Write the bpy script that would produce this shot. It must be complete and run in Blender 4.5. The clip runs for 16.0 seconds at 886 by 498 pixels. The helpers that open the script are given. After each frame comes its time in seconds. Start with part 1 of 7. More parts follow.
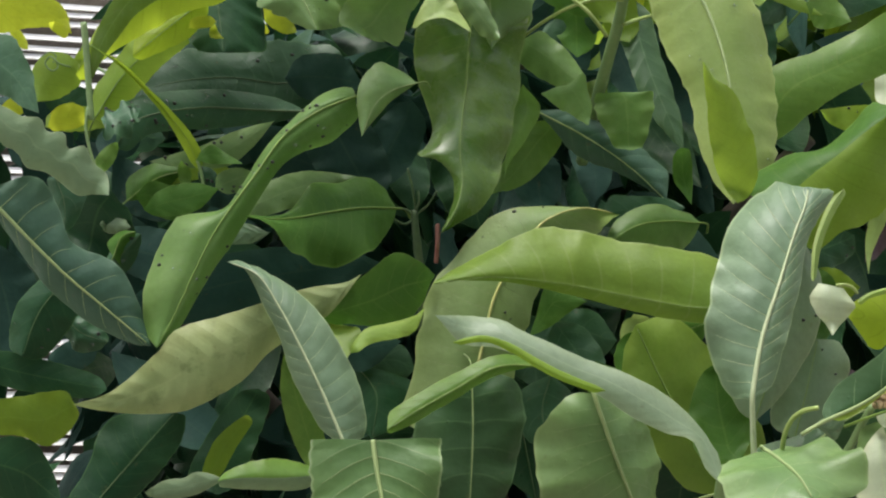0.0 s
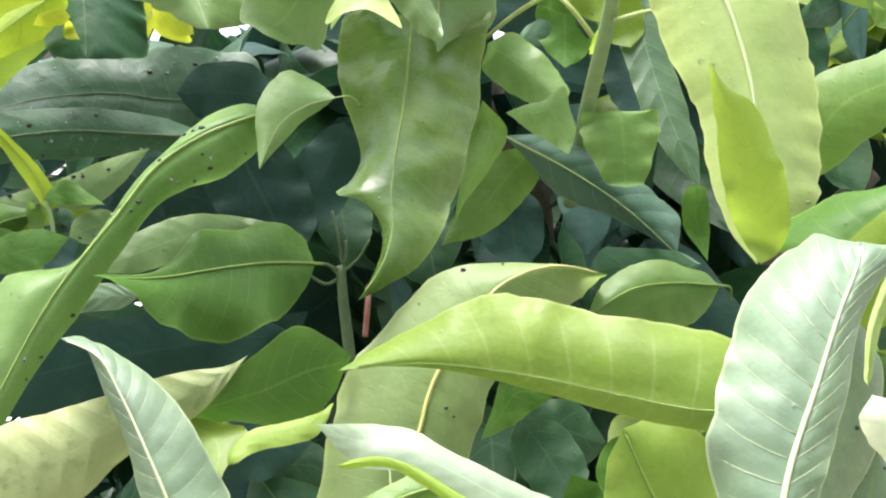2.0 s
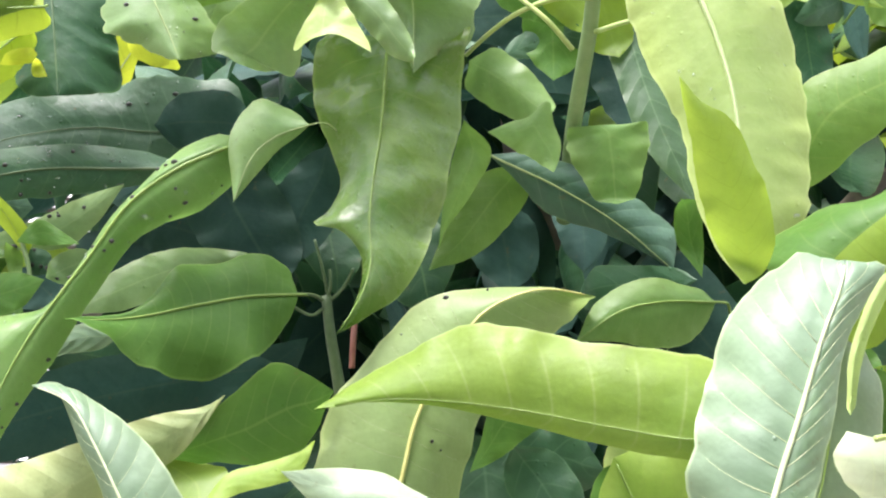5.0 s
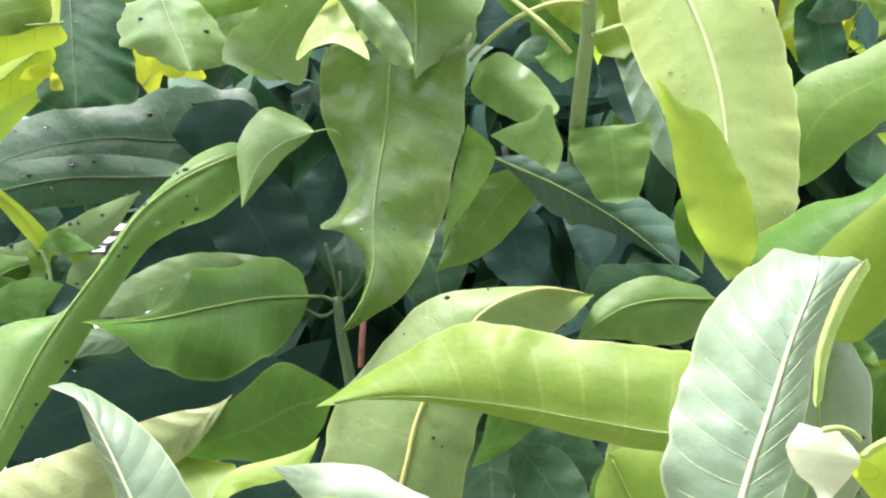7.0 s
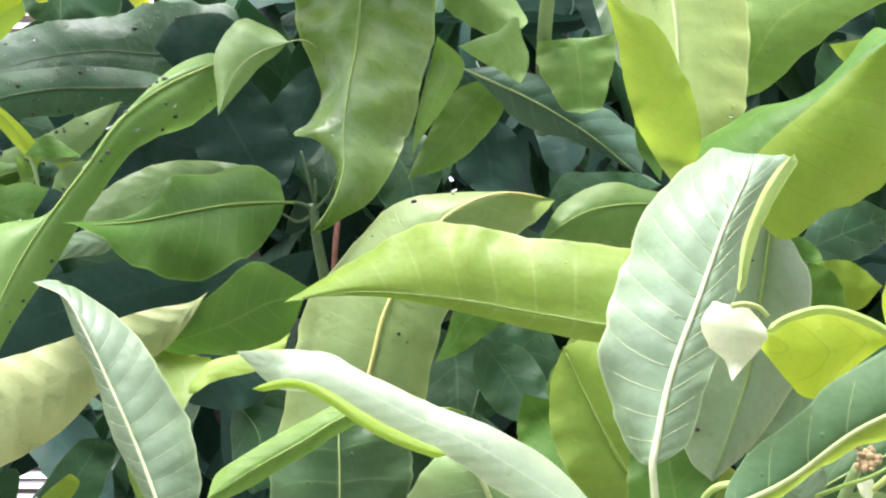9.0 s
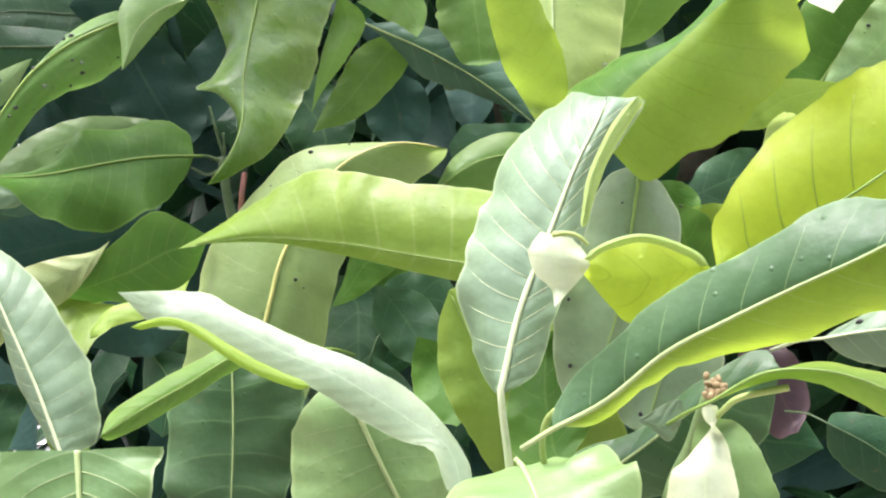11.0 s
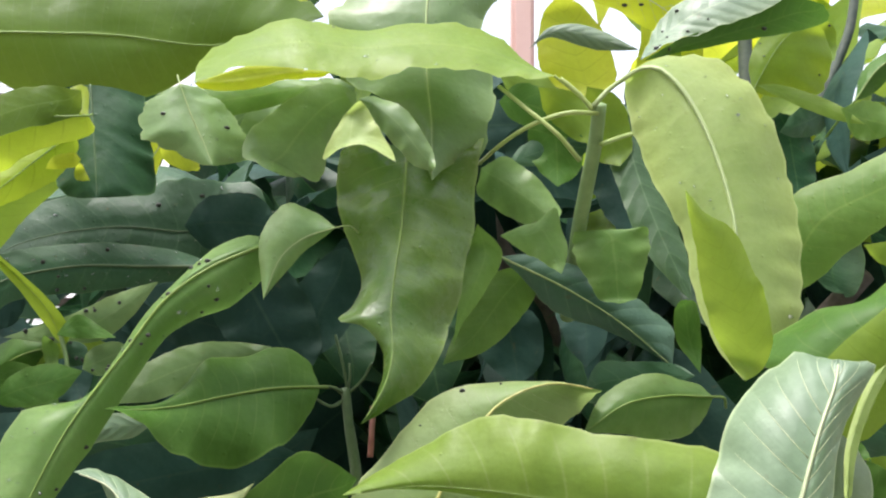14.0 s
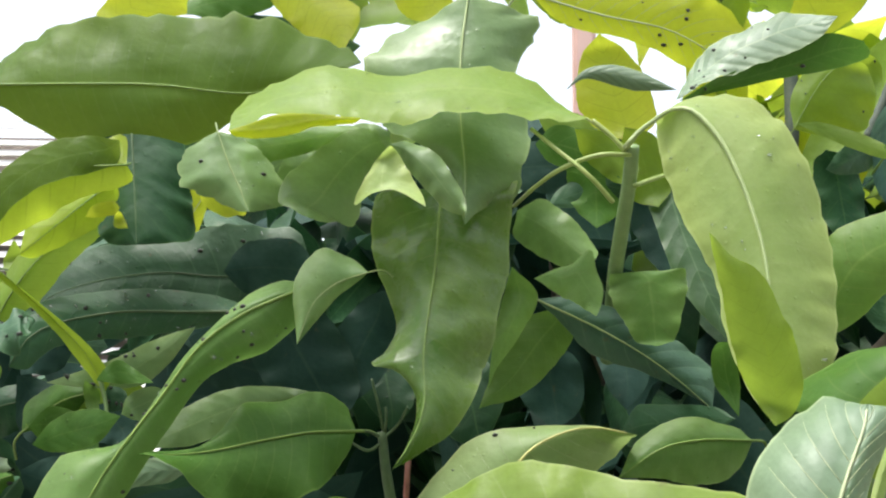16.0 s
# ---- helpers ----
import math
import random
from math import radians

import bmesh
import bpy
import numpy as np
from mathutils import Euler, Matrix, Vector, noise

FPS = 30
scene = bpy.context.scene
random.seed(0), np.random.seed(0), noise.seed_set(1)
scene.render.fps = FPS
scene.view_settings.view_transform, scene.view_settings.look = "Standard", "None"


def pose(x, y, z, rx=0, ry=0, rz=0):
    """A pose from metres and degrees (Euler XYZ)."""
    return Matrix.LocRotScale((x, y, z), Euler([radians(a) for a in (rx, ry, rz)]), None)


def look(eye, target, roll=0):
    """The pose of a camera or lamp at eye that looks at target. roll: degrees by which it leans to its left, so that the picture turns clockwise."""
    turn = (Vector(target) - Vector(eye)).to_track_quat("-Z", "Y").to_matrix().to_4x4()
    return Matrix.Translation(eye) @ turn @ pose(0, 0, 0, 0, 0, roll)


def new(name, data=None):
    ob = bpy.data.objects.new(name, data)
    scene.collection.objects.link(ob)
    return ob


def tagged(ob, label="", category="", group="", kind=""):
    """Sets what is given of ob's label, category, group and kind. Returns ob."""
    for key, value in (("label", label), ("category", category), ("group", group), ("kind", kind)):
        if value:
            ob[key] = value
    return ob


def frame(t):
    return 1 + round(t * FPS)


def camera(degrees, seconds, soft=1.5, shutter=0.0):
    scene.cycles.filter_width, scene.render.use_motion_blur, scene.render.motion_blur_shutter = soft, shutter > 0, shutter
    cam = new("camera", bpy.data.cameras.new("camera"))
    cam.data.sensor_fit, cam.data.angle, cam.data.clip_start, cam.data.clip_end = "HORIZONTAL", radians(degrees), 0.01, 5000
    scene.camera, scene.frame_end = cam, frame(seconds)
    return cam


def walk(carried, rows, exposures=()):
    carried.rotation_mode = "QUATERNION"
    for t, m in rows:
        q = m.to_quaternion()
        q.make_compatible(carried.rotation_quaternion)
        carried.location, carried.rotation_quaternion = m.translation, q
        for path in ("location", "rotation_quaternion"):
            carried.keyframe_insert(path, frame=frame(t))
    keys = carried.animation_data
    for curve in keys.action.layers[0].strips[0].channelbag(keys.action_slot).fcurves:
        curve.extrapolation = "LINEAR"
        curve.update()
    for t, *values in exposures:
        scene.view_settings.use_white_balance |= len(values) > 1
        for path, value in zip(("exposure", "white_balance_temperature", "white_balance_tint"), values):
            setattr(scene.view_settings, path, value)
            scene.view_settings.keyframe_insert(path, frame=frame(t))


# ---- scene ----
cam = camera(38.0, 16.0, soft=2.2)
PATH = [
    (0, (-0.251, -0.325, 1.393), (0.014, 1.651, 1.54), 1.7),
    (0.5, (-0.151, -0.12, 1.432), (0.053, 1.861, 1.613), 1.6),
    (1, (-0.127, -0.083, 1.439), (0.062, 1.896, 1.659), 1.7),
    (1.5, (-0.107, -0.022, 1.444), (0.069, 1.959, 1.658), 1.9),
    (2, (-0.09, 0.011, 1.451), (0.066, 1.995, 1.65), 2.3),
    (2.5, (-0.084, 0.02, 1.466), (0.069, 2.002, 1.679), 2.3),
    (3, (-0.057, 0.054, 1.463), (0.071, 2.037, 1.691), 2.2),
    (3.5, (-0.05, 0.058, 1.457), (0.026, 2.045, 1.665), 2.9),
    (4, (-0.049, 0.059, 1.436), (-0.022, 2.043, 1.69), 1.3),
    (4.5, (-0.039, 0.044, 1.47), (0.048, 2.032, 1.671), 0.9),
    (4.7, (-0.037, 0.04, 1.476), (0.053, 2.028, 1.674), 0.5),
    (6.8, (0.012, 0.017, 1.478), (-0.006, 2.009, 1.656), -0.0),
    (7, (0.021, 0.011, 1.474), (-0.013, 2.001, 1.673), -0.2),
    (7.5, (0.022, -0.002, 1.471), (-0.019, 1.987, 1.673), -0.3),
    (8, (0.024, -0.009, 1.465), (-0.016, 1.983, 1.647), -0.4),
    (8.5, (0.036, -0.02, 1.464), (-0.025, 1.972, 1.633), -0.2),
    (9, (0.065, -0.031, 1.443), (0.001, 1.965, 1.546), 0.1),
    (9.5, (0.077, -0.051, 1.421), (0.035, 1.948, 1.479), 0.1),
    (9.7, (0.082, -0.055, 1.414), (0.052, 1.945, 1.456), 0.9),
    (11.8, (0.188, -0.062, 1.435), (0.096, 1.934, 1.527), -1.1),
    (12, (0.175, -0.057, 1.442), (0.13, 1.94, 1.548), -1.1),
    (12.5, (0.089, -0.042, 1.463), (0.19, 1.941, 1.708), -1.6),
    (13, (0.037, -0.039, 1.471), (0.189, 1.922, 1.831), -1.3),
    (13.5, (-0.008, -0.039, 1.469), (0.16, 1.921, 1.828), -0.6),
    (14, (-0.075, -0.032, 1.474), (0.045, 1.936, 1.81), 0.6),
    (14.5, (-0.071, -0.026, 1.463), (0.043, 1.946, 1.775), 0.9),
    (15, (-0.056, -0.026, 1.469), (0.05, 1.942, 1.809), 0.5),
    (15.5, (-0.048, -0.035, 1.475), (-0.056, 1.931, 1.841), 0.9),
    (16, (-0.036, -0.035, 1.48), (-0.039, 1.926, 1.871), 0.7),
]
walk(cam, [(t, look(eye, target, roll)) for t, eye, target, roll in PATH],
     [(0.0, -0.40, 6500, 10), (0.3, 0.04, 6450, 13), (0.6, 0.52, 6400, 13), (1.0, 0.72, 6350, 17), (1.5, 0.83, 6300, 20), (2.5, 0.92, 6300, 20), (9.0, 0.98, 6250, 21), (11.5, 0.86, 6300, 20), (12.0, 0.79, 6350, 19), (12.5, 0.76, 6350, 19), (13.0, 0.37, 6400, 17), (14.0, 0.28, 6400, 17), (14.4, 0.50, 6350, 18), (15.0, 0.53, 6350, 18), (15.5, 0.30, 6450, 14), (16.0, 0.14, 6500, 11)])

# ---- light ----
world = bpy.data.worlds.new("overcast_sky")
scene.world = world
world.use_nodes = True
wn = world.node_tree.nodes
sky = wn.new("ShaderNodeTexSky")
sky.sky_type, sky.sun_disc = "NISHITA", False
sky.sun_elevation, sky.sun_rotation = radians(73), radians(-127)
sky.air_density, sky.dust_density, sky.ozone_density = 1.0, 4.0, 1.0
haze = wn.new("ShaderNodeHueSaturation")
haze.inputs["Saturation"].default_value, haze.inputs["Value"].default_value = 0.35, 2.1
world.node_tree.links.new(sky.outputs[0], haze.inputs["Color"])
world.node_tree.links.new(haze.outputs[0], wn["Background"].inputs[0])
wn["Background"].inputs[1].default_value = 0.175
sun = new("sun", bpy.data.lights.new("sun", "SUN"))
sun.data.energy, sun.data.angle, sun.data.color = 2.9, radians(16), (1.0, 0.97, 0.90)
sun.matrix_world = look((-0.95, 0.2, 6.0), (0.1, 1.0, 1.6))

# ---- materials ----
MATS, COUNTS = {}, {}


def nodes_of(name):
    m = bpy.data.materials.new(name)
    m.use_nodes = True
    return m, m.node_tree.nodes, m.node_tree.links


def math_node(n, l, op, a, b=None, clamp=False):
    k = n.new("ShaderNodeMath")
    k.operation, k.use_clamp = op, clamp
    for slot, v in ((0, a), (1, b)):
        if v is None:
            continue
        if isinstance(v, (int, float)):
            k.inputs[slot].default_value = v
        else:
            l.new(v, k.inputs[slot])
    return k.outputs[0]


def mix_node(n, l, fac, a, b):
    k = n.new("ShaderNodeMix")
    k.data_type = "RGBA"
    for slot, v in ((0, fac), (6, a), (7, b)):
        if isinstance(v, (int, float)):
            k.inputs[slot].default_value = v
        elif isinstance(v, tuple):
            k.inputs[slot].default_value = (*v, 1)
        else:
            l.new(v, k.inputs[slot])
    return k.outputs[2]


def ramp_node(n, l, v, lo, hi):
    k = n.new("ShaderNodeMapRange")
    k.inputs[1].default_value, k.inputs[2].default_value = lo, hi
    l.new(v, k.inputs[0])
    return k.outputs[0]


def noise_node(n, l, vec, scale, detail=4.0, rough=0.55):
    k = n.new("ShaderNodeTexNoise")
    k.inputs["Scale"].default_value, k.inputs["Detail"].default_value, k.inputs["Roughness"].default_value = scale, detail, rough
    l.new(vec, k.inputs["Vector"])
    return k.outputs["Fac"]


def leaf_material(name, base, second, vein, vein_amount, rough, through_light, count=13, spec=0.5, edge=0.5, glow=None, marks=0.0, wet=0.1, quilt=0.15):
    """A leaf blade: midrib, side veins, blotches, a pale rim and light coming through."""
    m, n, l = nodes_of(name)
    out, bsdf = n["Material Output"], n["Principled BSDF"]
    co = n.new("ShaderNodeTexCoord")
    uv = n.new("ShaderNodeSeparateXYZ")
    l.new(co.outputs["UV"], uv.inputs[0])
    info, geo = n.new("ShaderNodeObjectInfo"), n.new("ShaderNodeNewGeometry")
    chance = math_node(n, l, "FRACT", math_node(n, l, "ADD", info.outputs["Random"], geo.outputs["Random Per Island"]))
    side = math_node(n, l, "ABSOLUTE", math_node(n, l, "MULTIPLY", math_node(n, l, "SUBTRACT", uv.outputs[1], 0.5), 2.0))
    shift = n.new("ShaderNodeVectorMath")
    shift.operation = "ADD"
    l.new(co.outputs["Object"], shift.inputs[0])
    l.new(chance, shift.inputs[1])
    big = noise_node(n, l, shift.outputs[0], 16.0, 3.0)
    fine = noise_node(n, l, shift.outputs[0], 190.0, 5.0, 0.65)
    wob = math_node(n, l, "MULTIPLY", math_node(n, l, "SUBTRACT", big, 0.5), 0.012)
    # side veins lean towards the tip as they run outwards
    lean = math_node(n, l, "MULTIPLY", math_node(n, l, "POWER", side, 1.3), 0.11)
    along = math_node(n, l, "ADD", math_node(n, l, "SUBTRACT", uv.outputs[0], lean), wob)
    tri = math_node(n, l, "MULTIPLY", math_node(n, l, "ABSOLUTE", math_node(n, l, "SUBTRACT", math_node(n, l, "FRACT", math_node(n, l, "MULTIPLY", along, float(count))), 0.5)), 2.0)
    veins = ramp_node(n, l, tri, 0.90, 0.985)
    soft = ramp_node(n, l, tri, 0.2, 1.0)
    fade = ramp_node(n, l, side, 1.0, 0.55)
    veins = math_node(n, l, "MULTIPLY", veins, fade)
    mid = ramp_node(n, l, side, 0.05, 0.015)
    tone = mix_node(n, l, ramp_node(n, l, big, 0.34, 0.68), base, second)
    grain = math_node(n, l, "MULTIPLY", ramp_node(n, l, fine, 0.3, 0.72), 0.28)
    tone = mix_node(n, l, grain, tone, tuple(c * 0.6 for c in base))
    hue = n.new("ShaderNodeHueSaturation")
    l.new(tone, hue.inputs["Color"])
    l.new(math_node(n, l, "ADD", math_node(n, l, "MULTIPLY", chance, 0.36), 0.82), hue.inputs["Value"])
    tone = hue.outputs[0]
    # the blade yellows towards its edge and darkens in patches between the veins
    pale_edge = math_node(n, l, "MULTIPLY", ramp_node(n, l, side, 0.35, 1.0), 0.22)
    tone = mix_node(n, l, pale_edge, tone, tuple(min(0.9, c * k) for c, k in zip(second, (1.5, 1.2, 0.9))))
    patch = ramp_node(n, l, noise_node(n, l, shift.outputs[0], 7.0, 4.0, 0.6), 0.42, 0.62)
    tone = mix_node(n, l, math_node(n, l, "MULTIPLY", patch, 0.35), tone, tuple(c * 0.62 for c in base))
    mark = math_node(n, l, "MULTIPLY", veins, vein_amount)
    tone = mix_node(n, l, mark, tone, vein)
    tone = mix_node(n, l, math_node(n, l, "MULTIPLY", mid, 0.3), tone, vein)
    rim = math_node(n, l, "MULTIPLY", ramp_node(n, l, side, 0.955, 0.985), edge)
    tone = mix_node(n, l, rim, tone, vein)
    spots = ramp_node(n, l, noise_node(n, l, shift.outputs[0], 105.0, 3.0, 0.6), 0.67, 0.73)
    tone = mix_node(n, l, math_node(n, l, "MULTIPLY", spots, 0.4), tone, (0.11, 0.085, 0.03))
    if marks:
        # dull bruises and scrapes
        bruise = ramp_node(n, l, noise_node(n, l, shift.outputs[0], 33.0, 6.0, 0.7), 0.55, 0.68)
        tone = mix_node(n, l, math_node(n, l, "MULTIPLY", bruise, marks), tone, tuple(c * 0.55 for c in base))
    l.new(tone, bsdf.inputs["Base Color"])
    # scattered water drops and a patchy sheen
    cell = n.new("ShaderNodeTexVoronoi")
    cell.inputs["Scale"].default_value = 150.0
    l.new(shift.outputs[0], cell.inputs["Vector"])
    few = n.new("ShaderNodeSeparateColor")
    l.new(cell.outputs["Color"], few.inputs[0])
    drop = math_node(n, l, "MULTIPLY", ramp_node(n, l, cell.outputs["Distance"], 0.24, 0.06), math_node(n, l, "GREATER_THAN", few.outputs[0], 1.0 - wet))
    sheen = math_node(n, l, "MULTIPLY", ramp_node(n, l, noise_node(n, l, shift.outputs[0], 27.0, 3.0), 0.35, 0.65), 0.2)
    gloss = math_node(n, l, "ADD", math_node(n, l, "ADD", math_node(n, l, "MULTIPLY", fine, 0.22), sheen), rough - 0.2)
    l.new(math_node(n, l, "SUBTRACT", gloss, math_node(n, l, "MULTIPLY", drop, 0.25)), bsdf.inputs["Roughness"])
    bsdf.inputs["Specular IOR Level"].default_value = spec
    bump = n.new("ShaderNodeBump")
    bump.inputs["Strength"].default_value, bump.inputs["Distance"].default_value = 0.6, 0.0016
    relief = math_node(n, l, "ADD", math_node(n, l, "MULTIPLY", soft, -quilt), math_node(n, l, "MULTIPLY", fine, 0.35))
    relief = math_node(n, l, "ADD", relief, math_node(n, l, "MULTIPLY", drop, 0.5))
    relief = math_node(n, l, "ADD", relief, math_node(n, l, "MULTIPLY", big, 3.0))
    dimple = noise_node(n, l, shift.outputs[0], 62.0, 2.0)
    relief = math_node(n, l, "ADD", relief, math_node(n, l, "MULTIPLY", dimple, 1.1))
    l.new(relief, bump.inputs["Height"])
    l.new(bump.outputs[0], bsdf.inputs["Normal"])
    tr = n.new("ShaderNodeBsdfTranslucent")
    lit = glow or tuple(min(0.9, c * k) for c, k in zip(base, (1.85, 1.7, 1.5)))
    l.new(mix_node(n, l, math_node(n, l, "MULTIPLY", veins, 0.35), mix_node(n, l, grain, lit, tuple(c * 0.7 for c in lit)), tuple(c * 0.55 for c in lit)), tr.inputs[0])
    mix = n.new("ShaderNodeMixShader")
    mix.inputs[0].default_value = through_light
    l.new(bsdf.outputs[0], mix.inputs[1])
    l.new(tr.outputs[0], mix.inputs[2])
    l.new(mix.outputs[0], out.inputs[0])
    MATS[name], COUNTS[name] = m, count


CREAM = (0.50, 0.60, 0.20)
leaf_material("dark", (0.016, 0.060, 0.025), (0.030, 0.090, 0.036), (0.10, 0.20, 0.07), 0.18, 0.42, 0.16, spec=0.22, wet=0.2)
leaf_material("slate", (0.032, 0.098, 0.045), (0.050, 0.126, 0.058), (0.12, 0.22, 0.11), 0.3, 0.46, 0.12, spec=0.34, count=9, wet=0.2, quilt=0.3)
leaf_material("grey_green", (0.050, 0.122, 0.076), (0.070, 0.152, 0.096), (0.18, 0.28, 0.17), 0.35, 0.46, 0.12, spec=0.45, count=9, quilt=0.8)
leaf_material("mid", (0.056, 0.150, 0.022), (0.088, 0.198, 0.032), (0.20, 0.32, 0.08), 0.3, 0.48, 0.28, spec=0.24)
leaf_material("veiny", (0.090, 0.186, 0.060), (0.126, 0.226, 0.078), (0.42, 0.52, 0.28), 0.34, 0.44, 0.24, spec=0.45, quilt=0.5)
leaf_material("sheen", (0.130, 0.245, 0.076), (0.178, 0.295, 0.100), (0.30, 0.40, 0.16), 0.16, 0.44, 0.22, spec=0.6, wet=0.1)
# darker, duller green that carries the shade on the broad top leaf
leaf_material("shade_green", (0.052, 0.112, 0.014), (0.080, 0.150, 0.022), (0.22, 0.32, 0.10), 0.3, 0.50, 0.34, spec=0.16, glow=(0.32, 0.45, 0.05))
leaf_material("deep", (0.040, 0.100, 0.036), (0.058, 0.128, 0.048), (0.16, 0.27, 0.12), 0.25, 0.48, 0.16, spec=0.35, count=8, quilt=0.6)
leaf_material("soft_green", (0.125, 0.255, 0.062), (0.175, 0.305, 0.086), (0.30, 0.42, 0.15), 0.26, 0.46, 0.34, spec=0.35)
leaf_material("olive", (0.074, 0.158, 0.028), (0.140, 0.235, 0.050), (0.30, 0.40, 0.12), 0.3, 0.24, 0.32, spec=0.55, marks=0.25)
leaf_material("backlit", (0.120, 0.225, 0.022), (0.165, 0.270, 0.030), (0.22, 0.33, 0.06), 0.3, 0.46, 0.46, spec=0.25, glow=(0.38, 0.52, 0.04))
leaf_material("fresh", (0.118, 0.245, 0.042), (0.165, 0.295, 0.056), (0.32, 0.44, 0.10), 0.3, 0.46, 0.38, spec=0.35, wet=0.22)
leaf_material("lime", (0.175, 0.300, 0.042), (0.235, 0.355, 0.058), (0.36, 0.48, 0.10), 0.28, 0.46, 0.42, spec=0.4)
leaf_material("arched", (0.150, 0.255, 0.036), (0.198, 0.305, 0.048), (0.38, 0.48, 0.16), 0.42, 0.46, 0.40, spec=0.35, count=7, wet=0.03)
leaf_material("pale", (0.295, 0.425, 0.120), (0.365, 0.485, 0.155), (0.52, 0.62, 0.24), 0.26, 0.50, 0.36, spec=0.4, marks=0.45, wet=0.25)
leaf_material("ash", (0.150, 0.240, 0.125), (0.200, 0.295, 0.160), (0.36, 0.44, 0.25), 0.08, 0.48, 0.2, spec=0.5, edge=0.9)
leaf_material("chalk", (0.205, 0.315, 0.110), (0.265, 0.370, 0.145), (0.46, 0.54, 0.22), 0.2, 0.48, 0.34, spec=0.4, marks=0.25)
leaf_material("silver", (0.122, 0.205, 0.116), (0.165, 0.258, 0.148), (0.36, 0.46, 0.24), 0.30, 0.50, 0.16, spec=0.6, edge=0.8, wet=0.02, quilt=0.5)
# reflected sky on the long glossy leaf, put into a whiter base colour
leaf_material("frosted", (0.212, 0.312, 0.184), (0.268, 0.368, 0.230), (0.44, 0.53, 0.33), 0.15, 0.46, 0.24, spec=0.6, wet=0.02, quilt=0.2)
leaf_material("straw", (0.250, 0.335, 0.130), (0.365, 0.440, 0.190), (0.46, 0.52, 0.24), 0.2, 0.48, 0.32, spec=0.4, marks=0.9, quilt=0.9, count=9)
leaf_material("young", (0.190, 0.320, 0.040), (0.250, 0.375, 0.052), (0.20, 0.29, 0.02), 0.3, 0.48, 0.44, spec=0.35, glow=(0.42, 0.60, 0.06))
leaf_material("veined_young", (0.255, 0.375, 0.026), (0.330, 0.440, 0.034), (0.15, 0.21, 0.015), 0.4, 0.48, 0.52, count=9, spec=0.4, glow=(0.60, 0.76, 0.05), quilt=0.4)
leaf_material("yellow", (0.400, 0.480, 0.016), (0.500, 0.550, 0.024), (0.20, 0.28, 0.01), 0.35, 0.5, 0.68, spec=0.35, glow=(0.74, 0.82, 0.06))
# shade and bluish haze deep in the crown, put into a darker, duller green
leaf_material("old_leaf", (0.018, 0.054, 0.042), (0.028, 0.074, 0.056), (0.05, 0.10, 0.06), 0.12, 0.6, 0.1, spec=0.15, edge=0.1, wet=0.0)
# white highlights of glossy leaves are put into this base colour
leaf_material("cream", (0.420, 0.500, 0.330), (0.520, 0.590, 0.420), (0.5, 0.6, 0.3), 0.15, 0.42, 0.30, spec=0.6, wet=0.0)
leaf_material("maroon", (0.055, 0.036, 0.044), (0.080, 0.050, 0.056), (0.11, 0.07, 0.06), 0.2, 0.5, 0.12, spec=0.3)


def plain_material(name, a, b, rough, scale=120.0, bump_size=0.0006, spec=0.5):
    m, n, l = nodes_of(name)
    bsdf = n["Principled BSDF"]
    co = n.new("ShaderNodeTexCoord")
    f = noise_node(n, l, co.outputs["Object"], scale)
    g = noise_node(n, l, co.outputs["Object"], scale / 9)
    t = mix_node(n, l, ramp_node(n, l, f, 0.3, 0.7), a, b)
    t = mix_node(n, l, math_node(n, l, "MULTIPLY", ramp_node(n, l, g, 0.45, 0.7), 0.4), t, tuple(c * 0.6 for c in a))
    l.new(t, bsdf.inputs["Base Color"])
    bsdf.inputs["Roughness"].default_value = rough
    bsdf.inputs["Specular IOR Level"].default_value = spec
    bump = n.new("ShaderNodeBump")
    bump.inputs["Strength"].default_value, bump.inputs["Distance"].default_value = 0.5, bump_size
    l.new(f, bump.inputs["Height"])
    l.new(bump.outputs[0], bsdf.inputs["Normal"])
    MATS[name] = m


plain_material("midrib", (0.40, 0.48, 0.27), (0.50, 0.56, 0.34), 0.45)
plain_material("midrib_soft", (0.28, 0.38, 0.15), (0.36, 0.45, 0.19), 0.45)
plain_material("midrib_green", (0.14, 0.24, 0.04), (0.20, 0.31, 0.06), 0.45)
plain_material("midrib_dark", (0.07, 0.125, 0.05), (0.10, 0.16, 0.065), 0.5)
plain_material("midrib_yellow", (0.46, 0.47, 0.15), (0.54, 0.54, 0.20), 0.45)
plain_material("twig_grey", (0.060, 0.085, 0.070), (0.105, 0.130, 0.105), 0.7)
plain_material("red_twig", (0.20, 0.07, 0.05), (0.28, 0.12, 0.08), 0.6)
plain_material("petiole", (0.26, 0.36, 0.09), (0.36, 0.44, 0.14), 0.45)
plain_material("stem", (0.16, 0.26, 0.09), (0.21, 0.31, 0.12), 0.5)
plain_material("bark", (0.10, 0.085, 0.07), (0.19, 0.16, 0.13), 0.8, 60.0, 0.002)
plain_material("gall", (0.012, 0.014, 0.010), (0.03, 0.03, 0.02), 0.3)
glassy, n, l = nodes_of("water")
n["Principled BSDF"].inputs["Base Color"].default_value = (0.9, 0.95, 0.92, 1)
n["Principled BSDF"].inputs["Roughness"].default_value = 0.04
n["Principled BSDF"].inputs["IOR"].default_value = 1.33
n["Principled BSDF"].inputs["Transmission Weight"].default_value = 0.9
MATS["water"] = glassy
plain_material("bud", (0.20, 0.145, 0.07), (0.34, 0.26, 0.13), 0.7)
